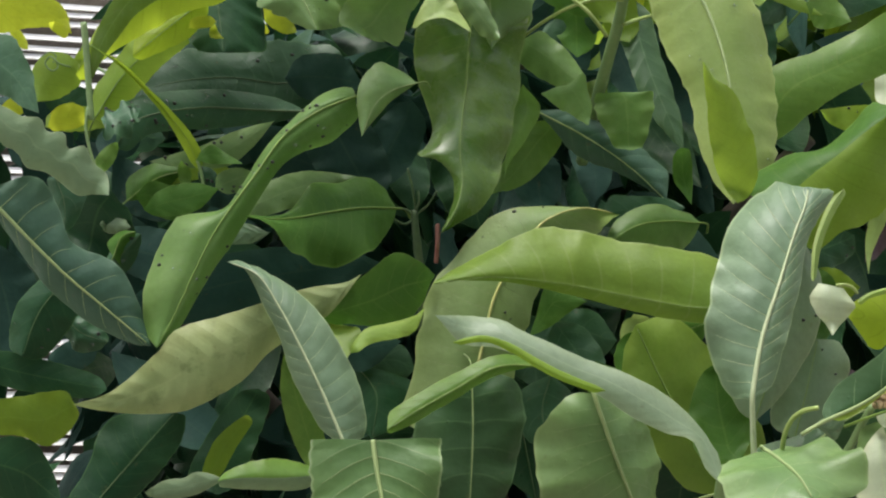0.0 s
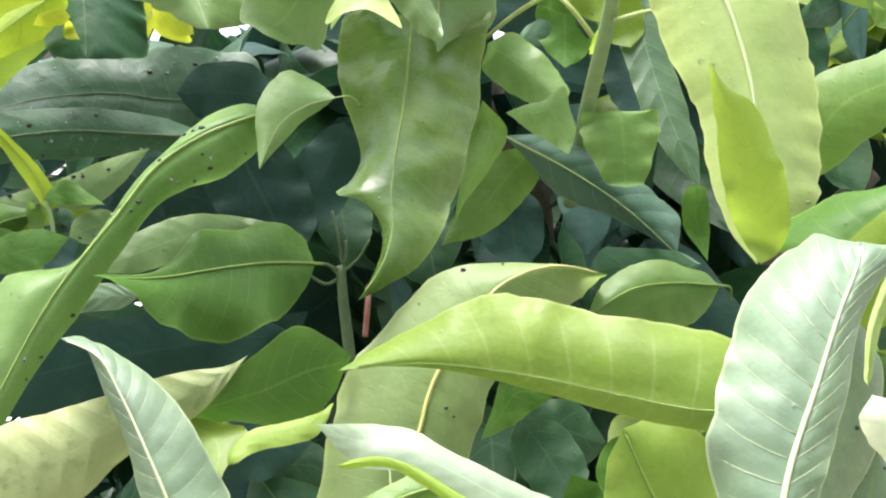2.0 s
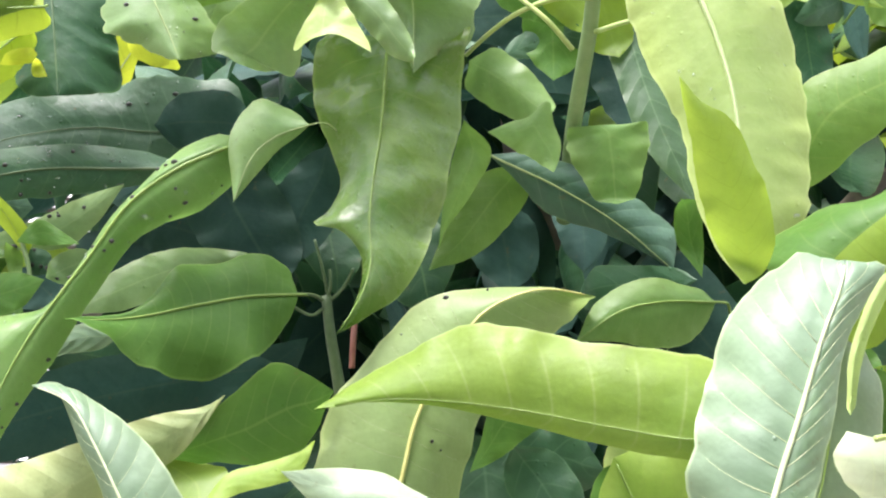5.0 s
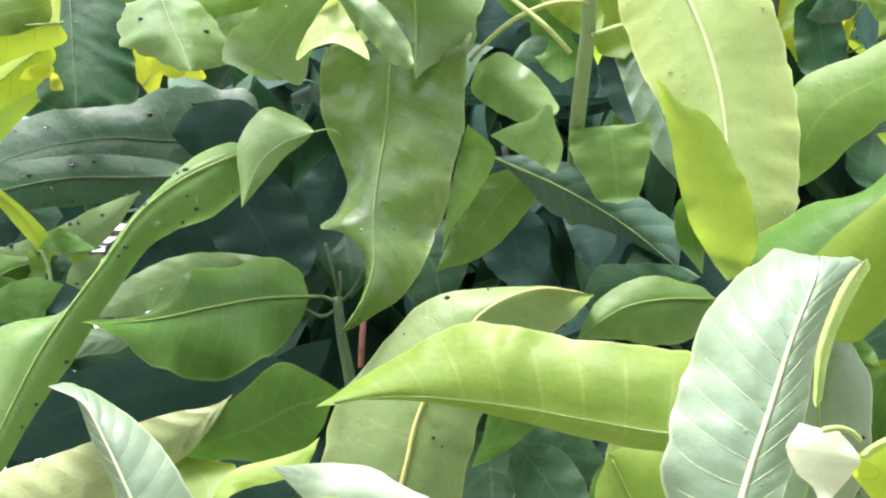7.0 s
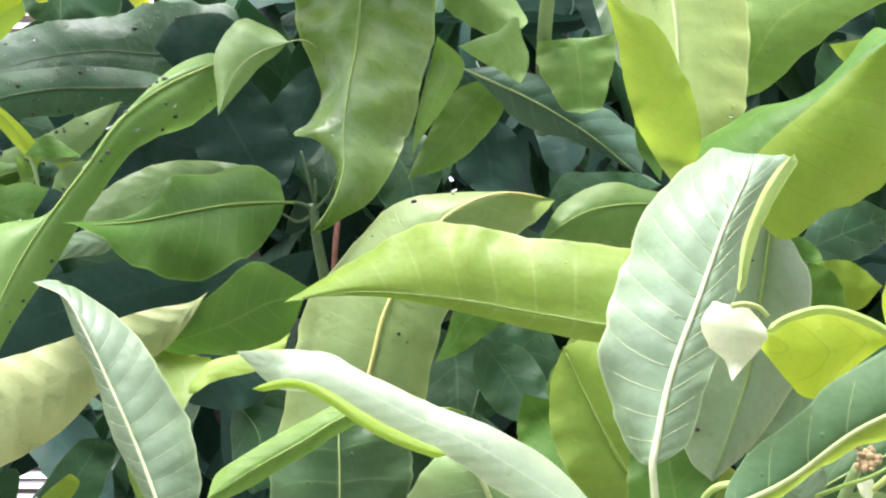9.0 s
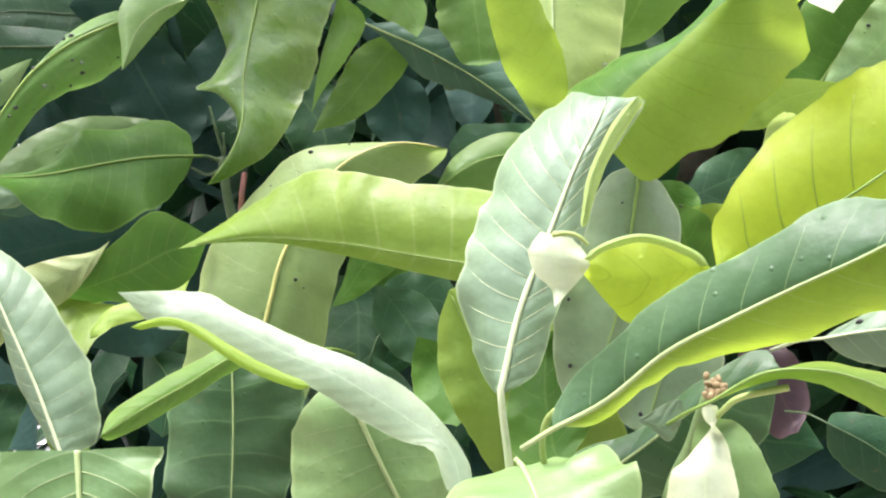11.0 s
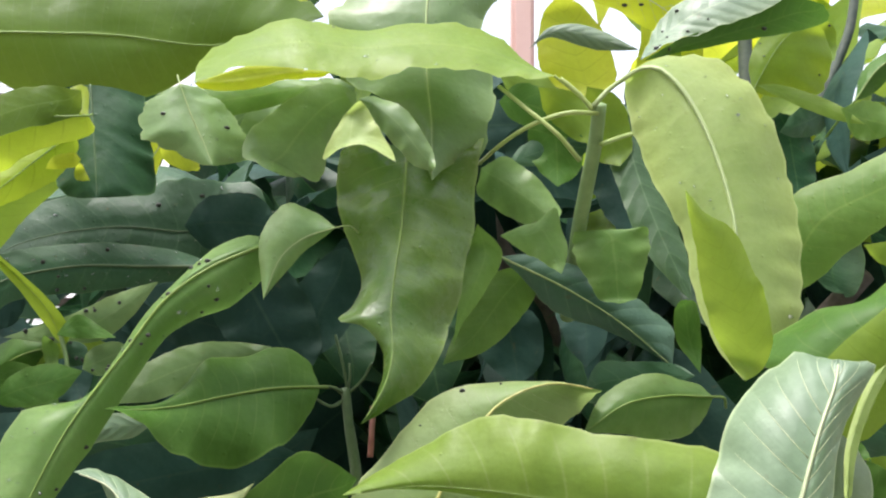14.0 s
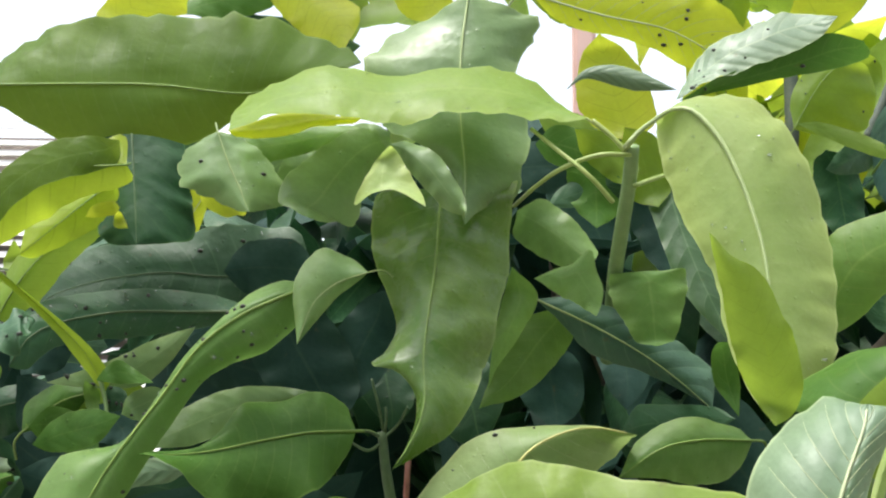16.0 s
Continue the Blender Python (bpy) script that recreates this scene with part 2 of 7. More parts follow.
# the ground is out of view; its pale tone is there to bounce light up
plain_material("ground", (0.25, 0.23, 0.19), (0.33, 0.30, 0.25), 0.9, 9.0, 0.02)
plain_material("white_slat", (0.84, 0.84, 0.82), (0.88, 0.88, 0.86), 0.5, 30.0)
plain_material("plaster", (0.19, 0.19, 0.17), (0.25, 0.245, 0.22), 0.9, 20.0, 0.002)
plain_material("pink_wall", (0.62, 0.42, 0.36), (0.68, 0.48, 0.42), 0.8, 14.0, 0.002)

# ---- building blocks ----
rng = random.Random(11)
tree = new("mango_tree")
tree.location = (0.15, 1.9, 0.0)
tagged(tree, "leafy mango tree with overlapping glossy green and yellow-green leaves", "tree")


def part(name, bm, material, parent, label=""):
    """Links a bmesh as one mesh object under a thing or a part; its points are given in the world."""
    me = bpy.data.meshes.new(name)
    bm.to_mesh(me)
    bm.free()
    for m in material if isinstance(material, (list, tuple)) else [material]:
        me.materials.append(MATS[m])
    ob = new(name, me)
    ob.parent = parent
    base = parent.location.copy()
    if parent.parent:
        base += parent.parent.location
    me.transform(Matrix.Translation(-base))
    for p in me.polygons:
        p.use_smooth = True
    return tagged(ob, label)


def spline(points, count):
    """Evenly spaced points on a smooth curve through the given ones."""
    p = [Vector(q) for q in points]
    if len(p) == 2:
        return [p[0].lerp(p[1], i / (count - 1)) for i in range(count)]
    p = [2 * p[0] - p[1], *p, 2 * p[-1] - p[-2]]
    fine = []
    for a, b, c, d in zip(p, p[1:], p[2:], p[3:]):
        for i in range(10):
            s = i / 10
            fine.append(0.5 * (2 * b + (c - a) * s + (2 * a - 5 * b + 4 * c - d) * s * s + (3 * b - a - 3 * c + d) * s ** 3))
    fine.append(p[-2])
    run = [0.0]
    for a, b in zip(fine, fine[1:]):
        run.append(run[-1] + (b - a).length)
    out, k = [], 0
    for i in range(count):
        want = run[-1] * i / (count - 1)
        while k < len(run) - 2 and run[k + 1] < want:
            k += 1
        out.append(fine[k].lerp(fine[k + 1], (want - run[k]) / max(1e-9, run[k + 1] - run[k])))
    return out


def tube(bm, points, r0, r1, sides=8, count=None):
    path = spline(points, count or 6 * len(points))
    rings = []
    for i, p in enumerate(path):
        d = (path[min(i + 1, len(path) - 1)] - path[max(i - 1, 0)]).normalized()
        a = d.orthogonal().normalized()
        if rings:
            a = (old - d * old.dot(d)).normalized()
        old = a
        b = d.cross(a)
        r = r0 + (r1 - r0) * i / (len(path) - 1)
        rings.append([bm.verts.new(p + r * (math.cos(q) * a + math.sin(q) * b)) for q in (2 * math.pi * k / sides for k in range(sides))])
    for u, v in zip(rings, rings[1:]):
        for k in range(sides):
            bm.faces.new((u[k], u[(k + 1) % sides], v[(k + 1) % sides], v[k]))
    bm.faces.new(rings[0][::-1])
    bm.faces.new(rings[-1])


def blade(bm, rib, left, right, bulge=0.0, wave=0.0, nib=0.0, blunt=0, seed=0, dome=False, stations=40, across=6, uneven=0.22, facing=Vector((0, -1, 0.3))):
    """A leaf blade lofted between its midrib and its two edges. Faces of the right half take the second material."""
    r = spline(rib, stations)
    ends = ([], [rib[-1]]) if blunt else ([rib[0]], [rib[-1]])
    sides = [spline([*ends[0], *e, *ends[1]], stations) for e in (left, right)]
    if dome:
        r = [a.lerp(b, 0.5) for a, b in zip(*sides)]
    layer = bm.loops.layers.uv.new("UVMap")
    g = random.Random(seed)
    f1, f2, f3 = g.uniform(2, 4), g.uniform(0, 6), g.uniform(9, 15)
    grid = []
    length = sum((b - a).length for a, b in zip(r, r[1:]))
    for i in range(stations):
        u = i / (stations - 1)
        d = (r[min(i + 1, stations - 1)] - r[max(i - 1, 0)]).normalized()
        row = []
        nrm = d.cross(sides[0][i] - sides[1][i])
        nrm = nrm.normalized() if nrm.length > 1e-7 else facing.normalized()
        if nrm.dot(facing) < 0:
            nrm = -nrm
        for s, edge in ((-1, sides[0]), (1, sides[1])):
            h = edge[i] - r[i]
            h = h * (1 + 0.04 * noise.noise(Vector((u * 6 * f1, seed * 2.3, s * 5.0))) + 0.03 * noise.noise(Vector((u * 26, seed * 1.3, s * 9.0))))
            if nib:
                h = h * (1 - nib * (0.5 + 0.5 * math.sin(f3 * 3 * u + f2 * s)) * g.uniform(0.2, 1.4))
            w = h.length
            for k in range(1, across + 1):
                v = k / across
                q = r[i] + h * v + nrm * (w * (bulge * (2.2 * (1 - v * v) if dome else 4 * v * (1 - v)) + (wave + 0.035) * v * v * math.sin(2 * math.pi * (f1 * u * (1.3 if s > 0 else 1)) + f2 + s)))
                swell = noise.noise(q * 13 + Vector((seed * 3.7, 0, 0))) + 0.45 * noise.noise(q * 34 + Vector((0, seed * 1.9, 0)))
                ruffle = 0.15 * v ** 3 * noise.noise(Vector((u * 17 * length / 0.2, seed * 0.7, s * 3.0)))
                row.append((s * v, q + nrm * (w * (uneven * swell * v + ruffle))))
        w = 0.5 * ((sides[0][i] - r[i]).length + (sides[1][i] - r[i]).length)
        row.append((0.0, r[i] + nrm * (bulge * 2.2 * w if dome else -0.0008)))
        row.sort(key=lambda c: c[0])
        grid.append([(u, 0.5 + 0.5 * v, bm.verts.new(q), nrm, q.copy()) for v, q in row])
    for a, b in zip(grid, grid[1:]):
        for k in range(len(a) - 1):
            quad = (a[k], a[k + 1], b[k + 1], b[k])
            face = bm.faces.new([c[2] for c in quad])
            face.material_index = 1 if k >= across else 0
            for loop, c in zip(face.loops, quad):
                loop[layer].uv = (c[0] * length / 0.2, c[1])
    return grid, r


gall_mesh = bpy.data.meshes.new("gall")
bm = bmesh.new()
bmesh.ops.create_icosphere(bm, subdivisions=1, radius=1.0)
bm.to_mesh(gall_mesh)
bm.free()
gall_mesh.materials.append(MATS["gall"])
for p in gall_mesh.polygons:
    p.use_smooth = True
drop_mesh = gall_mesh.copy()
drop_mesh.name = "water_drop"
drop_mesh.materials.clear()
drop_mesh.materials.append(MATS["water"])
made = 0


def side_veins(grid, length, count, radius, material, ob):
    """Raised side veins that follow the blade from the midrib towards both edges."""
    half = len(grid[0]) // 2
    reach = length / 0.2
    for k in range(1, int(reach * count) + 1):
        for s in (-1, 1):
            line = []
            for j in range(6):
                v = 0.04 + 0.78 * j / 5
                u = (k / count + 0.11 * v ** 1.3) / reach * (len(grid) - 1)
                if u > len(grid) - 1.01:
                    break
                i, c = int(u), half + s * v * half
                m = int(min(c, 2 * half - 1))
                p = [grid[q][m][4].lerp(grid[q][m + 1][4], c - m) for q in (i, i + 1)]
                line.append(p[0].lerp(p[1], u - i) + grid[i][half][3] * 0.0002)
            if len(line) < 4:
                continue
            bm = bmesh.new()
            tube(bm, line, radius, radius * 0.3, 4, 9)
            part("side_vein", bm, material, ob)


vine = new("climbing_vine")
vine.location = (-0.5, 1.3, 0.0)
tagged(vine, "thin climbing vine with yellow-green leaves and curled tendrils", "vine")


def leaf(material, label, rib, left, right, plant=None, uneven=0.22, over="", under="", bulge=0.05, wave=0.024, nib=0.0, galls=0, rib_width=0.8, veins=0, blunt=0, stalk=None, lip=None, lip_material="", drops=0):
    """One big leaf of the tree, given by its midrib and its edges, with its midrib, spots and curled edge as parts of it."""
    global made
    made += 1
    bm = bmesh.new()
    grid, path = blade(bm, rib, left, right, bulge, wave, nib, blunt, made, not (rib_width or over or under), uneven=uneven)
    ob = part("leaf", bm, [over or material, under or material], plant or tree, label)
    if not stalk and not blunt and rib_width:
        back = (path[0] - path[3]).normalized()
        stalk = [path[0] + back * 0.024 + Vector((0, 0.045, -0.006)), path[0] + back * 0.013 + Vector((0, 0.012, 0))]
    if rib_width:
        bm = bmesh.new()
        n = [row[0][3] for row in grid]
        rib_width *= 0.6 if material in ("dark", "slate") else 1.0
        line = [p + q * 0.0004 * rib_width for p, q in zip(path, n)][:-1:2]
        tube(bm, [*(Vector(q) for q in stalk or ()), *line], 0.0018 * rib_width, 0.0005 * rib_width, 6, 40)
        pale = "midrib_yellow" if "bright yellow midrib" in label else "midrib" if material in ("silver", "yellow") else "midrib_soft" if material in ("pale", "chalk", "sheen", "veiny", "deep", "grey_green") else "midrib_dark" if material in ("dark", "slate") else "midrib_green"
        part("midrib", bm, pale, ob, "raised midrib lighter than the blade")
        if veins:
            side_veins(grid, sum((b - a).length for a, b in zip(path, path[1:])), COUNTS[over or material], 0.00026 * veins, "midrib_soft" if pale == "midrib_yellow" else pale, ob)
    elif stalk:
        bm = bmesh.new()
        tube(bm, [*(Vector(q) for q in stalk), path[0]], 0.0014, 0.0011, 6)
        part("leaf_stalk", bm, "petiole", ob, "light green leaf stalk")
    if lip:
        bm = bmesh.new()
        a, b = (spline(e, 20) for e in lip)
        mid = [p.lerp(q, 0.5) + Vector((0, -0.004, 0.002)) for p, q in zip(a, b)]
        blade(bm, mid, a[1:-1], b[1:-1], 0.3, seed=made, across=3)
        part("curled_edge", bm, [lip_material or "chalk"] * 2, ob, "bright curled leaf edge")
    g = random.Random(made)
    for k in range(galls + drops):
        row = grid[g.randrange(5, len(grid) - 6)]
        c = row[g.choice([1, 2, 3, 4, 8, 9, 10, 11])]
        spot = new("gall", gall_mesh) if k < galls else new("water_drop", drop_mesh)
        spot.parent = ob
        size = g.uniform(0.0007, 0.0024)
        spot.matrix_basis = Matrix.LocRotScale(c[4] - (plant or tree).location, None, Vector((size * g.uniform(0.8, 1.6), size, size)))
    return ob


def twig(material, points, r0, r1, plant=None):
    bm = bmesh.new()
    tube(bm, points, r0, r1, 10)
    part({"petiole": "leaf_stalk", "bark": "branch", "twig_grey": "branch", "red_twig": "twig"}.get(material, "shoot"), bm, material, plant or tree)


# ---- ground and what lies behind ----
bm = bmesh.new()
bmesh.ops.create_grid(bm, x_segments=40, y_segments=40, size=400)
me = bpy.data.meshes.new("ground")
bm.to_mesh(me)
bm.free()
me.materials.append(MATS["ground"])
tagged(new("ground", me), "unseen ground under the tree, pale to bounce light up", "ground", kind="structure")
# unseen wall, added behind the camera to cut front light and reflections
bm = bmesh.new()
bmesh.ops.create_cube(bm, size=1.0, matrix=Matrix.Translation((0, -2.6, 2.1)) @ Matrix.Diagonal((9.0, 0.2, 4.2, 1)))
me = bpy.data.meshes.new("wall_south")
bm.to_mesh(me)
bm.free()
me.materials.append(MATS["plaster"])
tagged(new("wall_south", me), "unseen wall added behind the camera to block light", "wall", kind="structure")

# ---- the leaves, one by one ----
leaf("arched", "long arching yellow-green mango leaf lit from behind",
     [(0.2092, 0.87, 1.4407), (0.1641, 0.887, 1.4359), (0.1084, 0.904, 1.444), (0.0434, 0.921, 1.4553), (-0.0288, 0.938, 1.4608), (-0.089, 0.955, 1.453)],
     [(0.215, 0.894, 1.4649), (0.1837, 0.905, 1.4889), (0.1419, 0.916, 1.4963), (0.0854, 0.927, 1.5038), (0.0444, 0.939, 1.5124), (0.0068, 0.95, 1.5099), (-0.0384, 0.961, 1.487), (-0.0728, 0.972, 1.4648)],
     [(0.2127, 0.886, 1.4235), (0.1638, 0.902, 1.4215), (0.11, 0.917, 1.4304), (0.0512, 0.933, 1.4446), (-0.0056, 0.948, 1.456), (-0.0644, 0.964, 1.4583)], bulge=0.13, rib_width=0.3)
leaf("silver", "large pale glossy mango leaf with a raised cream midrib and a curled edge",
     [(0.1652, 0.745, 1.353), (0.1779, 0.756, 1.4055), (0.1975, 0.767, 1.4543), (0.2152, 0.778, 1.4983), (0.2312, 0.789, 1.5298), (0.2386, 0.8, 1.5476)],
     [(0.1558, 0.779, 1.3562), (0.1448, 0.785, 1.3793), (0.1384, 0.791, 1.4103), (0.1447, 0.797, 1.4425), (0.1548, 0.803, 1.4806), (0.1679, 0.809, 1.5139), (0.1831, 0.815, 1.5356), (0.2062, 0.821, 1.5496), (0.2274, 0.827, 1.5528)],
     [(0.1852, 0.753, 1.365), (0.2011, 0.761, 1.3981), (0.2123, 0.769, 1.4303), (0.2225, 0.777, 1.4586), (0.2307, 0.785, 1.4918), (0.2476, 0.793, 1.5232), (0.2638, 0.801, 1.5449)], bulge=0.14, rib_width=1.5, stalk=[(0.1717, 0.752, 1.2948), (0.1702, 0.752, 1.3081)], lip=([(0.2607, 0.768, 1.5422), (0.2515, 0.7628, 1.5266), (0.2402, 0.7576, 1.5097), (0.2293, 0.7524, 1.4874), (0.2229, 0.7472, 1.4696), (0.2174, 0.742, 1.4541)], [(0.2501, 0.764, 1.5391), (0.2378, 0.7588, 1.5243), (0.2285, 0.7536, 1.5071), (0.2206, 0.7484, 1.4891), (0.2171, 0.7432, 1.4713), (0.2151, 0.738, 1.4547)]), veins=1.4, lip_material="pale")
leaf("veined_young", "curling yellow-green young leaf",
     [(0.2824, 0.66, 1.4292), (0.262, 0.6575, 1.4266), (0.2414, 0.655, 1.425), (0.224, 0.6525, 1.4271), (0.2095, 0.65, 1.4295)],
     [(0.2778, 0.672, 1.4369), (0.2615, 0.6695, 1.4434), (0.2453, 0.667, 1.4461), (0.2272, 0.6645, 1.4416), (0.2155, 0.662, 1.4347)],
     [(0.279, 0.672, 1.4261), (0.2557, 0.6695, 1.4094), (0.2394, 0.667, 1.3985), (0.2246, 0.6645, 1.411), (0.2136, 0.662, 1.4241)], bulge=0.12, rib_width=0, uneven=0.12, lip=([(0.2793, 0.647, 1.4302), (0.2707, 0.6466, 1.4378), (0.2555, 0.6462, 1.4445), (0.2403, 0.6458, 1.4472), (0.2232, 0.6454, 1.4429), (0.2098, 0.645, 1.4344)], [(0.2763, 0.643, 1.4277), (0.269, 0.6426, 1.4347), (0.2545, 0.6422, 1.4413), (0.2394, 0.6418, 1.444), (0.223, 0.6414, 1.4395), (0.2108, 0.641, 1.4319)]), lip_material="pale")
leaf("cream", "curled-over leaf tip whitened for its highlight",
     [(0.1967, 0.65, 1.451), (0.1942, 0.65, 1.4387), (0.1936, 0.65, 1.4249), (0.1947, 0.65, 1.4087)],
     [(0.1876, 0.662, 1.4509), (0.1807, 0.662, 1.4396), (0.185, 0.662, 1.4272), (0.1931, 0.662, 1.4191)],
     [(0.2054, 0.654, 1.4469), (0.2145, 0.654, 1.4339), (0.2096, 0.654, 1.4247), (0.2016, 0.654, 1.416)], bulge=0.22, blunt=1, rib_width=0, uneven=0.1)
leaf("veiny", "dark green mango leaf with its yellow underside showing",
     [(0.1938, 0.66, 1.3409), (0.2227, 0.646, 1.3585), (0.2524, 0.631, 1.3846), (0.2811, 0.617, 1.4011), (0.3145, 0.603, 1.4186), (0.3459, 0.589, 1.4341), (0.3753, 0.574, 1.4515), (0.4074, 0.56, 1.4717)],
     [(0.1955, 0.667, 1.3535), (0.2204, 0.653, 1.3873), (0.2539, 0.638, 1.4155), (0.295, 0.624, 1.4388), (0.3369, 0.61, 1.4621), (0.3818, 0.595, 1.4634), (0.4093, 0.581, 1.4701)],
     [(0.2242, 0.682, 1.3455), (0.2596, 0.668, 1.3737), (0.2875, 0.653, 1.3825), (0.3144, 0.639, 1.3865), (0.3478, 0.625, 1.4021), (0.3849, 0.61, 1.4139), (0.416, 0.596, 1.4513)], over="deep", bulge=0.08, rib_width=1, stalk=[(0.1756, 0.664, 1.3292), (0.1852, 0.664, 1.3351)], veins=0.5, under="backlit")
leaf("veined_young", "bright yellow-green young leaf lit through from behind",
     [(0.2923, 0.7, 1.4303), (0.3325, 0.69, 1.4518), (0.3669, 0.68, 1.4723), (0.405, 0.67, 1.4985), (0.4507, 0.66, 1.5247)],
     [(0.291, 0.709, 1.4535), (0.2977, 0.703, 1.4699), (0.3119, 0.697, 1.4931), (0.3377, 0.692, 1.5184), (0.3702, 0.686, 1.5418), (0.4103, 0.68, 1.5536), (0.4476, 0.674, 1.55)],
     [(0.3354, 0.709, 1.4261), (0.3728, 0.697, 1.4389), (0.4195, 0.686, 1.4576), (0.4518, 0.674, 1.4885)], bulge=0.1, veins=1.2)
leaf("young", "broad yellow-green mango leaf with a folded dark half",
     [(0.2331, 0.86, 1.5323), (0.2594, 0.853, 1.5622), (0.2887, 0.845, 1.5871), (0.3181, 0.837, 1.6139), (0.3444, 0.83, 1.6333)],
     [(0.2123, 0.903, 1.56), (0.2387, 0.899, 1.5811), (0.2648, 0.896, 1.5936), (0.2956, 0.892, 1.6024), (0.3232, 0.889, 1.628), (0.3432, 0.885, 1.6458)],
     [(0.2713, 0.865, 1.4952), (0.299, 0.862, 1.5124), (0.3263, 0.859, 1.5249), (0.3543, 0.856, 1.5509), (0.3778, 0.853, 1.5836), (0.3812, 0.85, 1.6077), (0.3701, 0.847, 1.6302)], over="mid", bulge=0.08, rib_width=0)
leaf("pale", "broad pale green mango leaf hanging tip down",
     [(0.1365, 0.985, 1.7943), (0.1549, 0.9756, 1.8023), (0.1699, 0.9661, 1.7909), (0.1832, 0.9567, 1.7693), (0.1937, 0.9472, 1.7404), (0.2015, 0.9378, 1.7086), (0.2068, 0.9283, 1.6754), (0.2082, 0.9189, 1.639), (0.2076, 0.9094, 1.5953), (0.2038, 0.9, 1.5401)],
     [(0.1387, 1.005, 1.7941), (0.1403, 0.9944, 1.7715), (0.1452, 0.9837, 1.7399), (0.1545, 0.9731, 1.7069), (0.1661, 0.9625, 1.6772), (0.1756, 0.9519, 1.6507), (0.1776, 0.9413, 1.6204), (0.1838, 0.9306, 1.589), (0.1943, 0.92, 1.5595)],
     [(0.164, 1.005, 1.8167), (0.1956, 0.9965, 1.8207), (0.2217, 0.988, 1.8149), (0.2403, 0.9795, 1.7939), (0.2533, 0.971, 1.7615), (0.2628, 0.9625, 1.7234), (0.2692, 0.954, 1.685), (0.2686, 0.9455, 1.6529), (0.263, 0.937, 1.6165), (0.2562, 0.9285, 1.5875), (0.232, 0.92, 1.564)], bulge=0.06, rib_width=1.3, stalk=[(0.111, 0.989, 1.771), (0.1229, 0.989, 1.7847)], drops=22)
leaf("young", "narrow bright yellow-green young leaf",
     [(0.1949, 0.865, 1.537), (0.1895, 0.855, 1.565), (0.1797, 0.845, 1.599), (0.1631, 0.835, 1.6365), (0.1444, 0.825, 1.6655)],
     [(0.1858, 0.877, 1.5543), (0.1715, 0.867, 1.5758), (0.1629, 0.857, 1.6004), (0.1561, 0.847, 1.6306), (0.15, 0.837, 1.6506)],
     [(0.2101, 0.877, 1.5454), (0.2166, 0.872, 1.5622), (0.2155, 0.867, 1.5783), (0.2106, 0.862, 1.5956), (0.2012, 0.857, 1.6136), (0.1921, 0.852, 1.6326), (0.1802, 0.847, 1.6452), (0.1629, 0.842, 1.6529), (0.1534, 0.837, 1.6613)], bulge=0.1, uneven=0.14, rib_width=0)
leaf("fresh", "long light green mango leaf",
     [(0.2528, 1, 1.6151), (0.3134, 0.988, 1.6781), (0.3829, 0.975, 1.7164), (0.4524, 0.962, 1.7576), (0.511, 0.95, 1.7998)],
     [(0.278, 1.008, 1.6979), (0.328, 0.997, 1.7235), (0.3741, 0.986, 1.749), (0.4298, 0.976, 1.7863), (0.4709, 0.965, 1.8128)],
     [(0.2851, 1.008, 1.6222), (0.3047, 0.999, 1.6359), (0.3233, 0.991, 1.6545), (0.3693, 0.982, 1.684), (0.4436, 0.974, 1.7175), (0.5042, 0.965, 1.7529)], bulge=0.1, rib_width=0)
leaf("shade_green", "broad dark green mango leaf against the sky",
     [(-0.506, 1.1, 1.8551), (-0.4525, 1.11, 1.8593), (-0.3759, 1.12, 1.8644), (-0.3097, 1.13, 1.8675), (-0.2256, 1.14, 1.8635), (-0.1671, 1.15, 1.8817), (-0.1197, 1.16, 1.9028)],
     [(-0.494, 1.135, 1.8668), (-0.4662, 1.142, 1.8931), (-0.4374, 1.15, 1.9205), (-0.3862, 1.157, 1.9396), (-0.3108, 1.164, 1.9486), (-0.2116, 1.172, 1.9514), (-0.1666, 1.179, 1.9354), (-0.1327, 1.186, 1.9214)],
     [(-0.4861, 1.117, 1.8524), (-0.4557, 1.124, 1.8423), (-0.4029, 1.132, 1.8163), (-0.3617, 1.139, 1.8104), (-0.2995, 1.146, 1.8105), (-0.2687, 1.154, 1.8217), (-0.2222, 1.161, 1.8559), (-0.1638, 1.168, 1.888)], bulge=0.08, rib_width=0.8)
